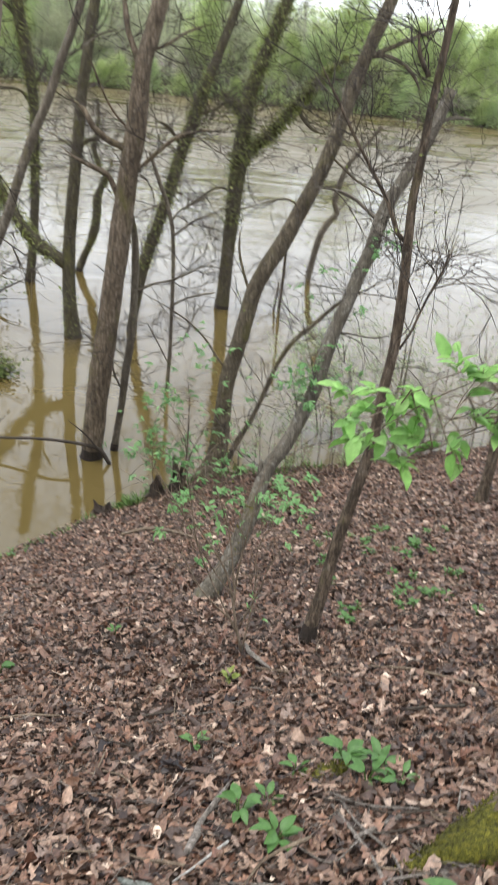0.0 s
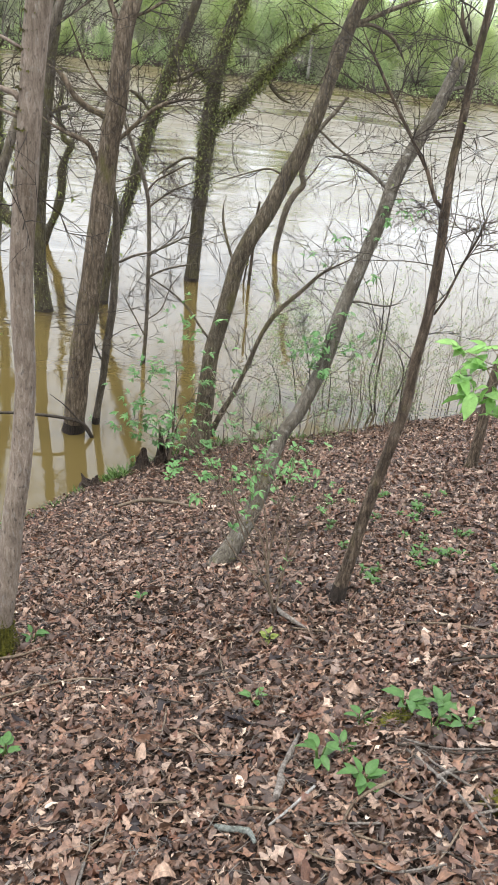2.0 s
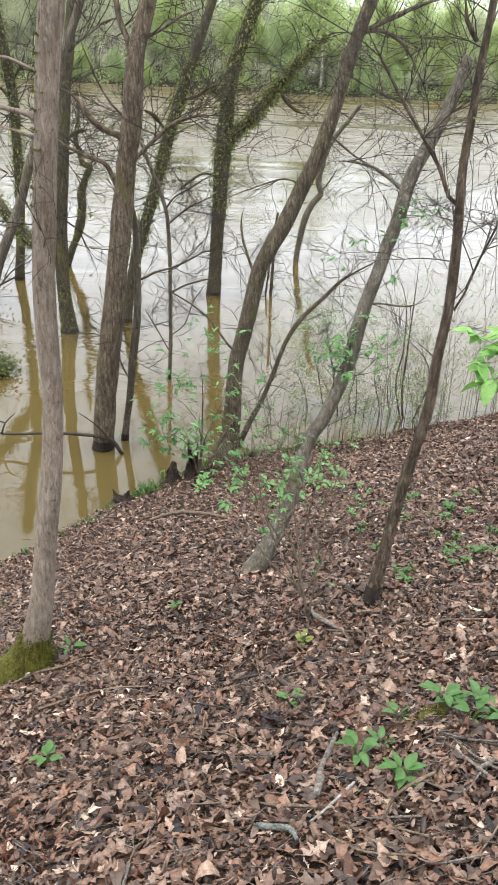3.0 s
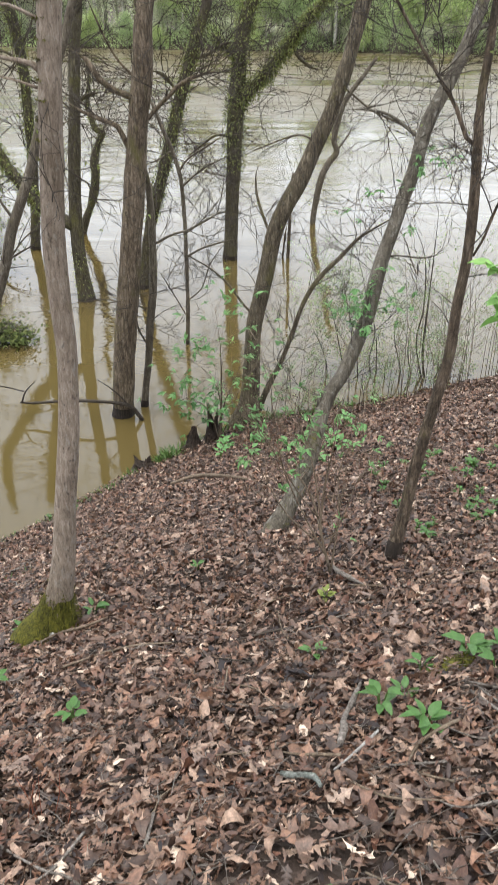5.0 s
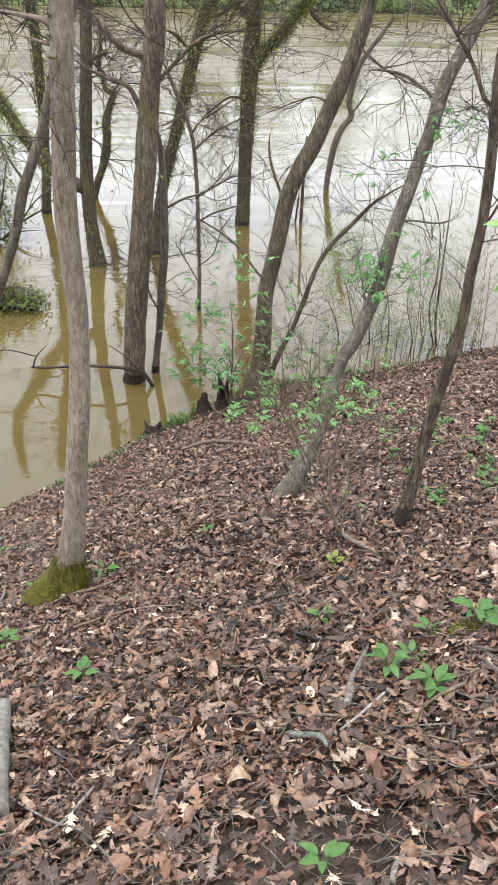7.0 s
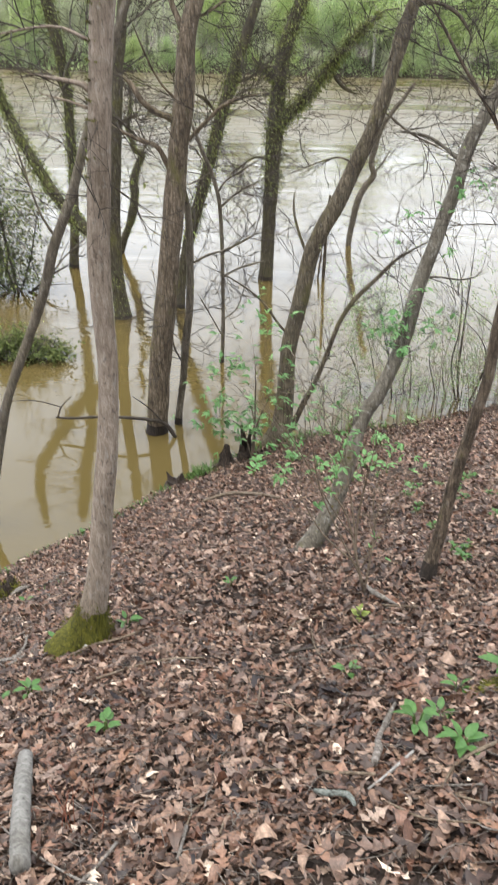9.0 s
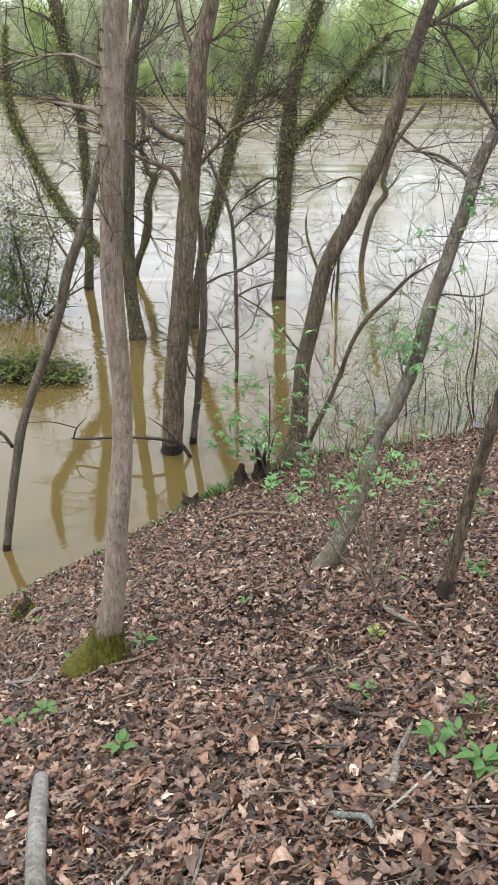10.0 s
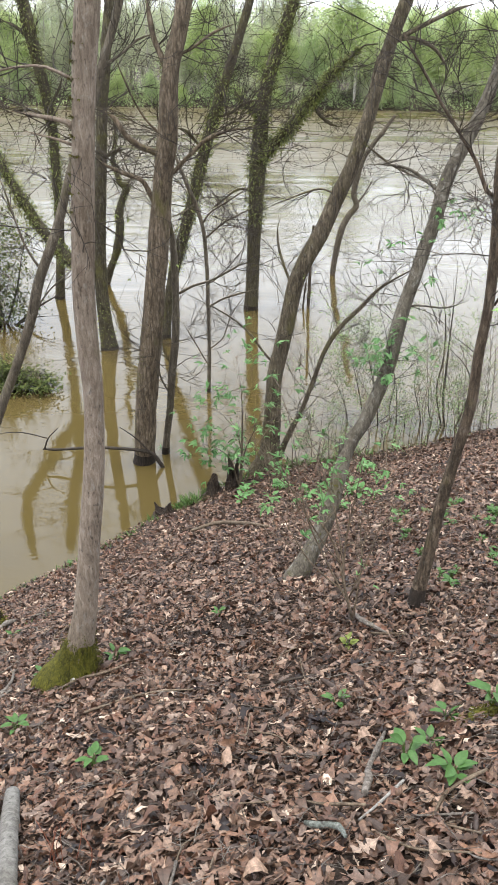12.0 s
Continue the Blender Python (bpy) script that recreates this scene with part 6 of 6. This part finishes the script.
# ---- seedlings ----
def seedling(x, y, leaves, size, seed, label="green broad-leaved seedling among the dead leaves", paint="plant", tall=0.10):
    r = np.random.default_rng(seed)
    base = np.array((x, y, on_ground(x, y)))
    ob = thing("seedling", base, label, "plant", "seedlings on the slope")
    for k in range(leaves):
        a = k * 2.4 + r.uniform(-0.4, 0.4)
        out = np.array((math.cos(a), math.sin(a), 0))
        up = tall * r.uniform(0.45, 1.1)
        root = base + out * 0.01
        knee = base + out * size * 0.25 + np.array((0, 0, up))
        p = Pile()
        p.tube(smooth_line([(*(base - np.array((0, 0, 0.02))), 0.003), (*(root + np.array((0, 0, up * 0.6))), 0.0025), (*knee, 0.0018)], 0.02), 5, close=False)
        stalk = part("stalk", p.mesh("stalk", base), MAT["grass"], ob)
        v, q = blade(r, "oval", 8, 0.06, 0.22, r.uniform(0.05, 0.4))
        p = Pile()
        p.add(knee + size * r.uniform(0.75, 1.15) * (v @ turn_to(out + np.array((0, 0, r.uniform(0.0, 1.0))), r, 0.4).T), q)
        part("leaf", p.mesh("leaf", base), MAT[paint], stalk)


for k, (x, y, n, size, tall) in enumerate((
        (-0.02, 2.93, 3, 0.10, 0.07), (0.20, 2.32, 6, 0.13, 0.14), (0.33, 2.14, 7, 0.12, 0.12), (0.30, 2.42, 2, 0.10, 0.05), (0.42, 2.66, 4, 0.11, 0.06),
        (0.60, 2.68, 7, 0.14, 0.14), (0.74, 2.62, 6, 0.14, 0.12), (0.68, 2.52, 4, 0.12, 0.10), (0.80, 2.50, 3, 0.12, 0.08),
        (-1.66, 3.20, 5, 0.12, 0.10), (-1.86, 3.26, 4, 0.10, 0.06), (-1.09, 2.62, 5, 0.10, 0.10), (-1.32, 4.05, 4, 0.13, 0.10), (-1.86, 4.25, 4, 0.12, 0.06),
        (-0.72, 4.57, 4, 0.09, 0.09), (-0.09, 1.36, 3, 0.10, 0.09), (0.87, 1.75, 4, 0.19, 0.12), (-2.6, 5.6, 4, 0.10, 0.06))):
    seedling(x, y, n + 2, size * 0.60, 40 + k, tall=tall * 0.9)
seedling(0.09, 3.74, 9, 0.05, 80, "yellow-green seedling among the dead leaves", "bud", 0.09)
rr = np.random.default_rng(91)
for k in range(46):
    x, y = rr.uniform(0.35, 1.6), rr.uniform(4.3, 7.2)
    seedling(x + 0.12 * (y - 4), y, int(rr.integers(7, 12)), rr.uniform(0.03, 0.055), 100 + k, "small green weed among the dead leaves", "plant", 0.07)
for k in range(30):
    x = rr.uniform(-0.9, 0.9)
    seedling(x, rr.uniform(8.0, 11.6), int(rr.integers(5, 9)), rr.uniform(0.08, 0.13), 140 + k, "small green weed near the water's edge", "green", 0.14)


# ---- grass along the water's edge ----
def tuft(x, y, count, tall, wide, seed):
    r = np.random.default_rng(seed)
    z = on_ground(x, y)
    p = Pile()
    for _ in range(count):
        a, q = r.uniform(0, 2 * math.pi), wide * r.uniform(0, 1) ** 0.6
        c = np.array((x + q * math.cos(a), y + q * math.sin(a), 0))
        c[2] = on_ground(c[0], c[1])
        v, f = blade(r, "long", 4, 0.0, 0.1, r.uniform(0.1, 0.5))
        v = v * np.array((1, 0.35, 1))
        p.add(c + tall * r.uniform(0.5, 1.2) * (v @ turn_to(np.array((r.normal(0, 0.5), r.normal(0, 0.5), 1)), r).T), f)
    ob = part("grass_tuft", p.mesh("grass_tuft", (x, y, z)), MAT["grass"])
    ob.location = (x, y, z)
    tagged(ob, "tuft of fresh green grass at the water's edge", "grass", "grass at the water's edge", "stuff")


for k, (x, y, n, tall, wide) in enumerate(((-1.78, 10.75, 330, 0.24, 0.22), (-1.5, 11.1, 120, 0.2, 0.2), (-2.2, 10.0, 90, 0.14, 0.2), (-2.42, 9.55, 90, 0.14, 0.2), (-2.75, 9.2, 80, 0.12, 0.2),
                                           (-3.05, 8.9, 60, 0.12, 0.2), (-3.5, 8.4, 80, 0.12, 0.25), (-3.8, 8.0, 70, 0.12, 0.25), (-0.75, 11.6, 150, 0.2, 0.3), (-0.2, 11.8, 150, 0.2, 0.3),
                                           (0.4, 12.1, 120, 0.18, 0.3), (-0.56, 1.48, 30, 0.06, 0.04), (-2.5, 6.0, 40, 0.09, 0.12), (1.0, 12.6, 90, 0.2, 0.3), (-1.15, 11.35, 130, 0.2, 0.25))):
    tuft(x, y, int(n * 0.55), tall * 0.75, wide, 300 + k)


# ---- mossy wood ----
def mossy(name, rows, label, seed, count):
    rr = np.random.default_rng(seed)
    rows = smooth_line([(x, y, on_ground(x, y) + 0.25 * r, r) for x, y, r in rows], 0.03)
    base = rows[0, :3].copy()
    ob = thing(name, base, label, "log")
    p = Pile()
    p.tube(rows, 14, 0.12, 7.0)
    part("wood", p.mesh("wood", base), MAT["bark_dark"], ob)
    p = Pile()
    fat = rows.copy()
    fat[:, 2] += 0.01
    fat[:, 3] *= 1.03
    p.tube(fat, 18, 0.16, 9.0)
    for _ in range(count):
        j = int(rr.integers(len(rows)))
        a = rr.uniform(-0.2, math.pi + 0.2)
        along = rows[min(j + 1, len(rows) - 1), :3] - rows[max(j - 1, 0), :3]
        side = np.cross(along / (np.linalg.norm(along) + 1e-9), (0, 0, 1.0))
        out = math.cos(a) * side + math.sin(a) * np.array((0, 0, 1.0))
        scatter_leaf(p, rr, "ivy", rows[j, :3] + out * rows[j, 3] * rr.uniform(0.95, 1.08) + rr.normal(0, 0.006, 3), out + rr.normal(0, 0.6, 3), rr.uniform(0.008, 0.02))
    part("moss", p.mesh("moss", base), MAT["moss"], ob, "yellow-green moss")


mossy("mossy_root", [(0.72, 1.98, 0.015), (0.84, 2.03, 0.05), (1.0, 2.09, 0.10), (1.2, 2.17, 0.155), (1.45, 2.27, 0.19)], "flaring tree root covered in olive moss on the slope", 7, 4200)
mossy("mossy_stick", [(0.46, 2.57, 0.02), (0.54, 2.62, 0.032), (0.63, 2.66, 0.024)], "short piece of wood covered in yellow-green moss", 9, 900)


def stick(name, label, material, rows):
    """A stick lying on the leaves: rows of x, y, radius."""
    rows = smooth_line([(x, y, on_ground(x, y) + 0.8 * r + 0.047, r) for x, y, r in rows], 0.03)
    p = Pile()
    p.tube(rows, 10 if rows[:, 3].max() > 0.01 else 6, 0.2 if rows[:, 3].max() < 0.02 else 0.07, 26.0)
    base = rows[0, :3].copy()
    ob = part(name, p.mesh(name, base), MAT[material])
    ob.location = base
    tagged(ob, label, "stick", "fallen sticks")



# ---- fallen branches and twigs ----
stick("fallen_branch", "pale grey barkless fallen branch lying on the leaves", "pale_wood", [(-1.40, 2.45, 0.031), (-1.33, 2.25, 0.036), (-1.25, 2.01, 0.036), (-1.13, 1.68, 0.035)])
stick("twig", "white broken twig lying on the leaves", "bleached", [(0.00, 1.98, 0.005), (0.08, 2.06, 0.006), (0.17, 2.16, 0.006)])
stick("twig", "rotting bark-covered stick on the leaves", "dead_wood", [(0.03, 2.12, 0.012), (0.055, 2.22, 0.016), (0.06, 2.29, 0.011), (0.10, 2.40, 0.013), (0.15, 2.55, 0.008)])
stick("twig", "brown curved twig on the leaves", "twig_tan", [(-0.17, 2.15, 0.004), (-0.11, 2.11, 0.006), (-0.05, 2.09, 0.007), (0.03, 2.06, 0.005)])
stick("twig", "stubby twig crusted with pale blue-green lichen", "lichen", [(-0.18, 2.01, 0.008), (-0.13, 1.98, 0.011), (-0.07, 1.96, 0.011), (-0.05, 1.90, 0.007)])
stick("twig", "crooked brown stick beside the seedlings", "twig_tan", [(0.23, 1.93, 0.004), (0.28, 2.02, 0.006), (0.33, 2.07, 0.008), (0.40, 2.11, 0.008), (0.45, 2.14, 0.006)])
stick("twig", "long thin grey twig across the leaves", "dead_wood", [(-1.30, 1.94, 0.005), (-1.11, 1.77, 0.005), (-0.93, 1.63, 0.005), (-0.81, 1.56, 0.005), (-0.61, 1.33, 0.004)])
stick("twig", "thin pale twig crossing another", "dead_wood", [(-1.00, 1.47, 0.005), (-0.94, 1.56, 0.005), (-0.89, 1.64, 0.006), (-0.84, 1.81, 0.006)])
stick("twig", "short pale twig on the leaves", "dead_wood", [(-0.61, 1.68, 0.006), (-0.61, 1.78, 0.006), (-0.61, 1.86, 0.006)])
stick("twig", "thin curved brown twig on the leaves", "twig_tan", [(-0.61, 1.87, 0.003), (-0.60, 1.96, 0.003), (-0.55, 2.01, 0.003)])
stick("twig", "short forked twig on the leaves", "twig_tan", [(-0.49, 1.80, 0.004), (-0.48, 1.89, 0.003), (-0.46, 1.93, 0.002)])
stick("twig", "knobbly pale twig on the bare soil", "dead_wood", [(0.08, 1.26, 0.008), (0.10, 1.33, 0.009), (0.13, 1.37, 0.007)])
stick("twig", "long brown twig across the leaves", "twig_tan", [(0.05, 1.49, 0.003), (0.13, 1.41, 0.004), (0.18, 1.37, 0.004), (0.27, 1.31, 0.003)])
stick("twig", "thin brown twig across the leaves", "twig_tan", [(0.05, 1.90, 0.004), (0.15, 1.80, 0.005), (0.25, 1.76, 0.004), (0.34, 1.73, 0.003)])
stick("twig", "grey twig among a tangle of sticks", "dead_wood", [(0.53, 2.33, 0.005), (0.59, 2.16, 0.006), (0.64, 2.02, 0.006), (0.67, 1.83, 0.005)])
stick("twig", "pale grey stick among a tangle of sticks", "dead_wood", [(0.59, 2.13, 0.008), (0.68, 2.19, 0.009), (0.76, 2.25, 0.007)])
stick("twig", "grey stick among a tangle of sticks", "dead_wood", [(0.67, 1.92, 0.006), (0.75, 1.94, 0.006), (0.86, 1.95, 0.006)])
stick("twig", "thin brown twig among a tangle of sticks", "twig", [(0.50, 2.37, 0.005), (0.62, 2.34, 0.005), (0.72, 2.27, 0.004), (0.88, 2.28, 0.004)])
stick("twig", "long thin twig lying across the slope", "twig_tan", [(0.82, 3.67, 0.005), (1.04, 3.58, 0.006), (1.18, 3.49, 0.006), (1.32, 3.40, 0.005)])
stick("fallen_branch", "pale fallen branch half buried in the leaves", "twig_tan", [(-1.38, 8.22, 0.018), (-1.10, 8.37, 0.023), (-0.74, 7.88, 0.020), (-0.47, 7.40, 0.014)])
stick("twig", "curved twig beside the mossy tree foot", "twig_tan", [(-1.60, 3.72, 0.005), (-1.48, 3.80, 0.009), (-1.32, 3.80, 0.008), (-1.20, 3.88, 0.004)])
stick("twig", "short pale stub at the mossy tree foot", "bark_pale", [(-1.53, 3.79, 0.011), (-1.52, 3.93, 0.013), (-1.52, 4.07, 0.012)])
stick("twig", "thin forked grey twig on the leaves", "dead_wood", [(-2.29, 4.11, 0.011), (-2.08, 4.00, 0.011), (-2.10, 4.25, 0.010), (-2.18, 4.53, 0.007)])
stick("twig", "long thin twig on the slope", "twig_tan", [(-1.28, 3.16, 0.006), (-1.08, 3.23, 0.006), (-0.91, 3.27, 0.006), (-0.73, 3.28, 0.005)])
stick("root", "weathered grey root bared at the foot of a shrub", "dead_wood", [(0.16, 4.20, 0.010), (0.19, 4.06, 0.017), (0.24, 3.96, 0.014), (0.31, 3.84, 0.005)])
stick("twig", "short straight pale twig on the leaves", "twig_tan", [(0.23, 3.86, 0.006), (0.32, 3.81, 0.007), (0.42, 3.75, 0.005)])
stick("twig", "thin arching twig lying on the leaves", "twig_tan", [(-0.33, 3.48, 0.003), (-0.28, 3.68, 0.004), (-0.16, 3.78, 0.004), (-0.04, 3.84, 0.003)])
stick("twig", "thin bent twig lying on the leaves", "twig_tan", [(-0.18, 3.61, 0.003), (-0.16, 3.31, 0.004), (-0.13, 3.16, 0.003)])
stick("twig", "bent pale bare stick on the leaves", "dead_wood", [(-2.22, 4.57, 0.005), (-2.13, 4.36, 0.007), (-2.05, 3.96, 0.006)])
stick("twig", "short pale stick on the leaves", "dead_wood", [(-2.36, 4.27, 0.006), (-2.22, 4.06, 0.008), (-2.09, 3.87, 0.006)])
stick("twig", "grey stick lying among twigs", "dead_wood", [(-2.06, 3.82, 0.007), (-2.0, 3.96, 0.008), (-1.96, 4.09, 0.006)])
stick("wood_chunk", "pale weathered chunk of wood beside a mossy stump", "dead_wood", [(-2.90, 6.00, 0.012), (-2.84, 6.10, 0.026), (-2.76, 6.13, 0.010)])
stick("twig", "dark twig pressed into the leaves", "twig", [(-0.38, 3.27, 0.005), (-0.22, 3.31, 0.006), (-0.10, 3.33, 0.004)])
stick("twig", "long grey stick in a tangle beside a mossy root", "dead_wood", [(0.56, 2.37, 0.003), (0.61, 2.21, 0.005), (0.70, 2.05, 0.005), (0.72, 1.93, 0.004)])
stick("twig", "dry twig in a tangle beside a mossy root", "dead_wood", [(0.53, 2.42, 0.004), (0.65, 2.32, 0.005), (0.83, 2.29, 0.004)])
stick("twig", "straight dark twig across the slope", "twig", [(0.93, 3.14, 0.008), (1.05, 3.16, 0.009), (1.20, 3.17, 0.007)])
rr = np.random.default_rng(19)
for k in range(34):
    # loose twigs washed up on the bank and round the mossy tree foot
    x, y = rr.uniform(-3.3, -1.75), rr.uniform(3.6, 6.6)
    a, n = rr.normal(0.4, 0.7), rr.uniform(0.15, 0.5)
    bend = rr.normal(0, 0.06, 2)
    stick("twig", "dry grey twig lying on the leafy bank", ("dead_wood", "twig_tan", "dead_wood")[k % 3],
          [(x, y, 0.005), (x + n * 0.5 * math.cos(a) + bend[0], y + n * 0.5 * math.sin(a) + bend[1], 0.005), (x + n * math.cos(a), y + n * math.sin(a), 0.003)])
for k in range(14):
    # weeds along the edge of the bank
    x = rr.uniform(-4.0, -2.5)
    seedling(x, float(shore(x)) - rr.uniform(0.35, 1.7), int(rr.integers(4, 8)), rr.uniform(0.035, 0.06), 400 + k, "small green weed at the edge of the bank", "plant", 0.10)
rr = np.random.default_rng(17)
for k in range(46):
    # small twigs, thickest in the tangle beside the mossy root
    if k < 22:
        x, y = rr.uniform(0.35, 1.25), rr.uniform(1.55, 2.45)
    else:
        y = rr.uniform(1.3, 6.5)
        x = rr.uniform(-0.6 - 0.4 * y, 0.5 + 0.3 * y)
    a, n = rr.uniform(0, 2 * math.pi), rr.uniform(0.1, 0.32)
    bend = rr.normal(0, 0.05, 2)
    stick("twig", "thin dry twig lying on the dead leaves", ("dead_wood", "twig_tan", "twig")[k % 3],
          [(x, y, 0.004), (x + n * 0.5 * math.cos(a) + bend[0], y + n * 0.5 * math.sin(a) + bend[1], 0.0035), (x + n * math.cos(a), y + n * math.sin(a), 0.002)])

# thin dry red-brown stalks standing in the litter
stalks = thing("dry_stalks", (-1.02, 1.95, on_ground(-1.02, 1.95)), "thin dry red-brown stalks standing in the litter", "plant")
for k in range(7):
    x, y = -1.03 + rr.normal(0, 0.04), 1.95 + rr.normal(0, 0.05)
    z = on_ground(x, y)
    p = Pile()
    p.tube(smooth_line([(x, y, z - 0.01, 0.002), (x + rr.normal(0, 0.02), y + 0.02, z + 0.10, 0.0018), (x + rr.normal(0, 0.04), y + 0.05, z + rr.uniform(0.16, 0.24), 0.001)], 0.03), 4, close=False)
    part("stalk", p.mesh("stalk", stalks.location), MAT["red_stalk"], stalks)


# ---- fallen leaves ----
def lay(v, places, sizes, rng, flat):
    """Copies of one leaf laid at the places, each turned and tilted on the slope. Returns their corners."""
    n = len(places)
    nx = np.array((-0.376 * 0.62, 0.376, 1.0))
    nx /= np.linalg.norm(nx)
    z = nx + rng.normal(0, 1, (n, 3)) * flat[:, None]
    z /= np.linalg.norm(z, axis=1)[:, None]
    a = rng.uniform(0, 2 * math.pi, n)
    x = np.stack([np.cos(a), np.sin(a), 0 * a], 1)
    x -= z * np.sum(x * z, 1)[:, None]
    x /= np.linalg.norm(x, axis=1)[:, None]
    y = np.cross(z, x)
    w = v[None, :, 0, None] * x[:, None] + v[None, :, 1, None] * y[:, None] + v[None, :, 2, None] * z[:, None]
    return (places[:, None] + sizes[:, None, None] * w).reshape(-1, 3)


def clear(x, y):
    """The share of leaf cover: thin where the trodden soil shows."""
    s = 0.55 + 0.9 * np.sin(1.9 * x + 0.7 * y + 0.5) * np.sin(1.3 * y - 0.6 * x) + 0.5 * np.sin(4.1 * x - 2.2 * y)
    bare = np.exp(-((x + 0.10) ** 2 + (y - 1.45) ** 2) / 0.09) + 0.8 * np.exp(-((x + 0.25) ** 2 + (y - 3.45) ** 2) / 0.05)
    return np.clip(0.9 + 0.25 * s, 0.72, 1.0) * (1 - 0.8 * np.clip(bare, 0, 1))


def leaf_bed(label, density, y0, y1, kinds, low, high, flat, lift, seed, wide=False):
    rng = np.random.default_rng(seed)
    area = (y1 - y0) * 14.0
    n = int(area * density)
    x, y = rng.uniform(-7, 7, n), rng.uniform(y0, y1, n)
    seen = (x > -0.9 - 0.46 * y) & (x < 0.9 + 0.42 * y) & (y > 0.5)
    keep = (~seen if wide else seen) & (y < shore(x) - 0.08) & (rng.uniform(0, 1, n) < clear(x, y))
    x, y = x[keep], y[keep]
    n = len(x)
    place = np.stack([x, y, height(x, y) + rng.uniform(0.002, lift, n)], 1)
    size = rng.uniform(low, high, n)
    tilt = np.abs(rng.normal(0, flat, n)) + 0.05
    pick = rng.integers(0, len(kinds), n)
    verts, quads, flats, total = [], [], [], 0
    for k, (v, q, uv) in enumerate(kinds):
        s = pick == k
        c = int(s.sum())
        if not c:
            continue
        verts.append(lay(v, place[s], size[s], rng, tilt[s]))
        flats.append(np.tile(uv, (c, 1)))
        quads.append((q[None] + (np.arange(c) * len(v))[:, None, None] + total).reshape(-1, 4))
        total += c * len(v)
    ob = part("fallen_leaves", make_mesh("fallen_leaves", np.vstack(verts), [np.vstack(quads)], flat=np.vstack(flats)), MAT["litter"])
    tagged(ob, label, "dead leaves", kind="stuff")


rk = np.random.default_rng(23)
oak = [oak_leaf(rk, 3 + k % 2) for k in range(18)]
plain = [torn_leaf(rk, 8, 0.3) for _ in range(8)]
small = [torn_leaf(rk, 5, 0.9) for _ in range(10)]
crumbs = [torn_leaf(rk, 3, 0.6) for _ in range(6)]
LABEL = "thick bed of curled brown and tan dead oak leaves"
leaf_bed(LABEL, 620, 0.5, 4.2, oak[:10] + plain, 0.045, 0.118, 0.32, 0.055, 1)
leaf_bed(LABEL, 2500, 0.5, 4.2, small, 0.015, 0.062, 0.48, 0.052, 2)
leaf_bed(LABEL, 380, 4.2, 8.0, oak[:6] + plain, 0.045, 0.120, 0.32, 0.055, 3)
leaf_bed(LABEL, 900, 4.2, 8.0, small, 0.025, 0.065, 0.45, 0.055, 4)
leaf_bed(LABEL, 640, 8.0, 14.2, plain[:4] + small, 0.04, 0.10, 0.32, 0.045, 5)
leaf_bed(LABEL, 420, -4.0, 13.0, crumbs, 0.06, 0.13, 0.25, 0.03, 6, wide=True)

# thin stalks and bits of twig mixed into the leaves
rng = np.random.default_rng(77)
p = Pile()
for _ in range(3200):
    y = 0.9 + 7.5 * rng.uniform() ** 1.6
    x = rng.uniform(-0.8 - 0.45 * y, 0.8 + 0.4 * y)
    if y > shore(x) - 0.3:
        continue
    a, n = rng.uniform(0, 2 * math.pi), rng.uniform(0.05, 0.2)
    q = np.array((x, y, on_ground(x, y) + rng.uniform(0.035, 0.065)))
    e = np.array((x + n * math.cos(a), y + n * math.sin(a), 0))
    e[2] = on_ground(e[0], e[1]) + rng.uniform(0.03, 0.075)
    r = rng.uniform(0.0009, 0.0024)
    m = (q + e) / 2 + rng.normal(0, 0.012, 3)
    p.tube([(*q, r), (*m, r), (*e, r * 0.6)], 3, close=False)
tagged(part("twig_litter", p.mesh("twig_litter"), MAT["dead_wood"]), "thin dry stalks and twig bits among the dead leaves", "twigs", kind="stuff")

# the leaves nearest to the path, each one a piece of its own
rng = np.random.default_rng(31)
shapes = []
for v, q, uv in oak + plain[:2]:
    me = make_mesh("leaf", v, [q], flat=uv)
    me.materials.append(MAT["litter_piece"])
    shapes.append(me)
count = 0
while count < 300:
    y = rng.uniform(1.15, 2.75)
    x = rng.uniform(-0.75 - 0.42 * y, 0.55 + 0.25 * y)
    if rng.uniform() > clear(x, y):
        continue
    ob = new("leaf", shapes[count % len(shapes)])
    ob.parent = ground
    normal = Vector((-0.23 + rng.normal(0, 0.13), 0.376 + rng.normal(0, 0.13), 1.0)).normalized()
    spin = Matrix.Rotation(rng.uniform(0, 2 * math.pi), 4, "Z")
    s = rng.uniform(0.07, 0.14)
    ob.matrix_basis = Matrix.Translation((x, y, on_ground(x, y) + rng.uniform(0.035, 0.06))) @ normal.to_track_quat("Z", "Y").to_matrix().to_4x4() @ spin @ Matrix.Diagonal((s, s, s, 1))
    count += 1
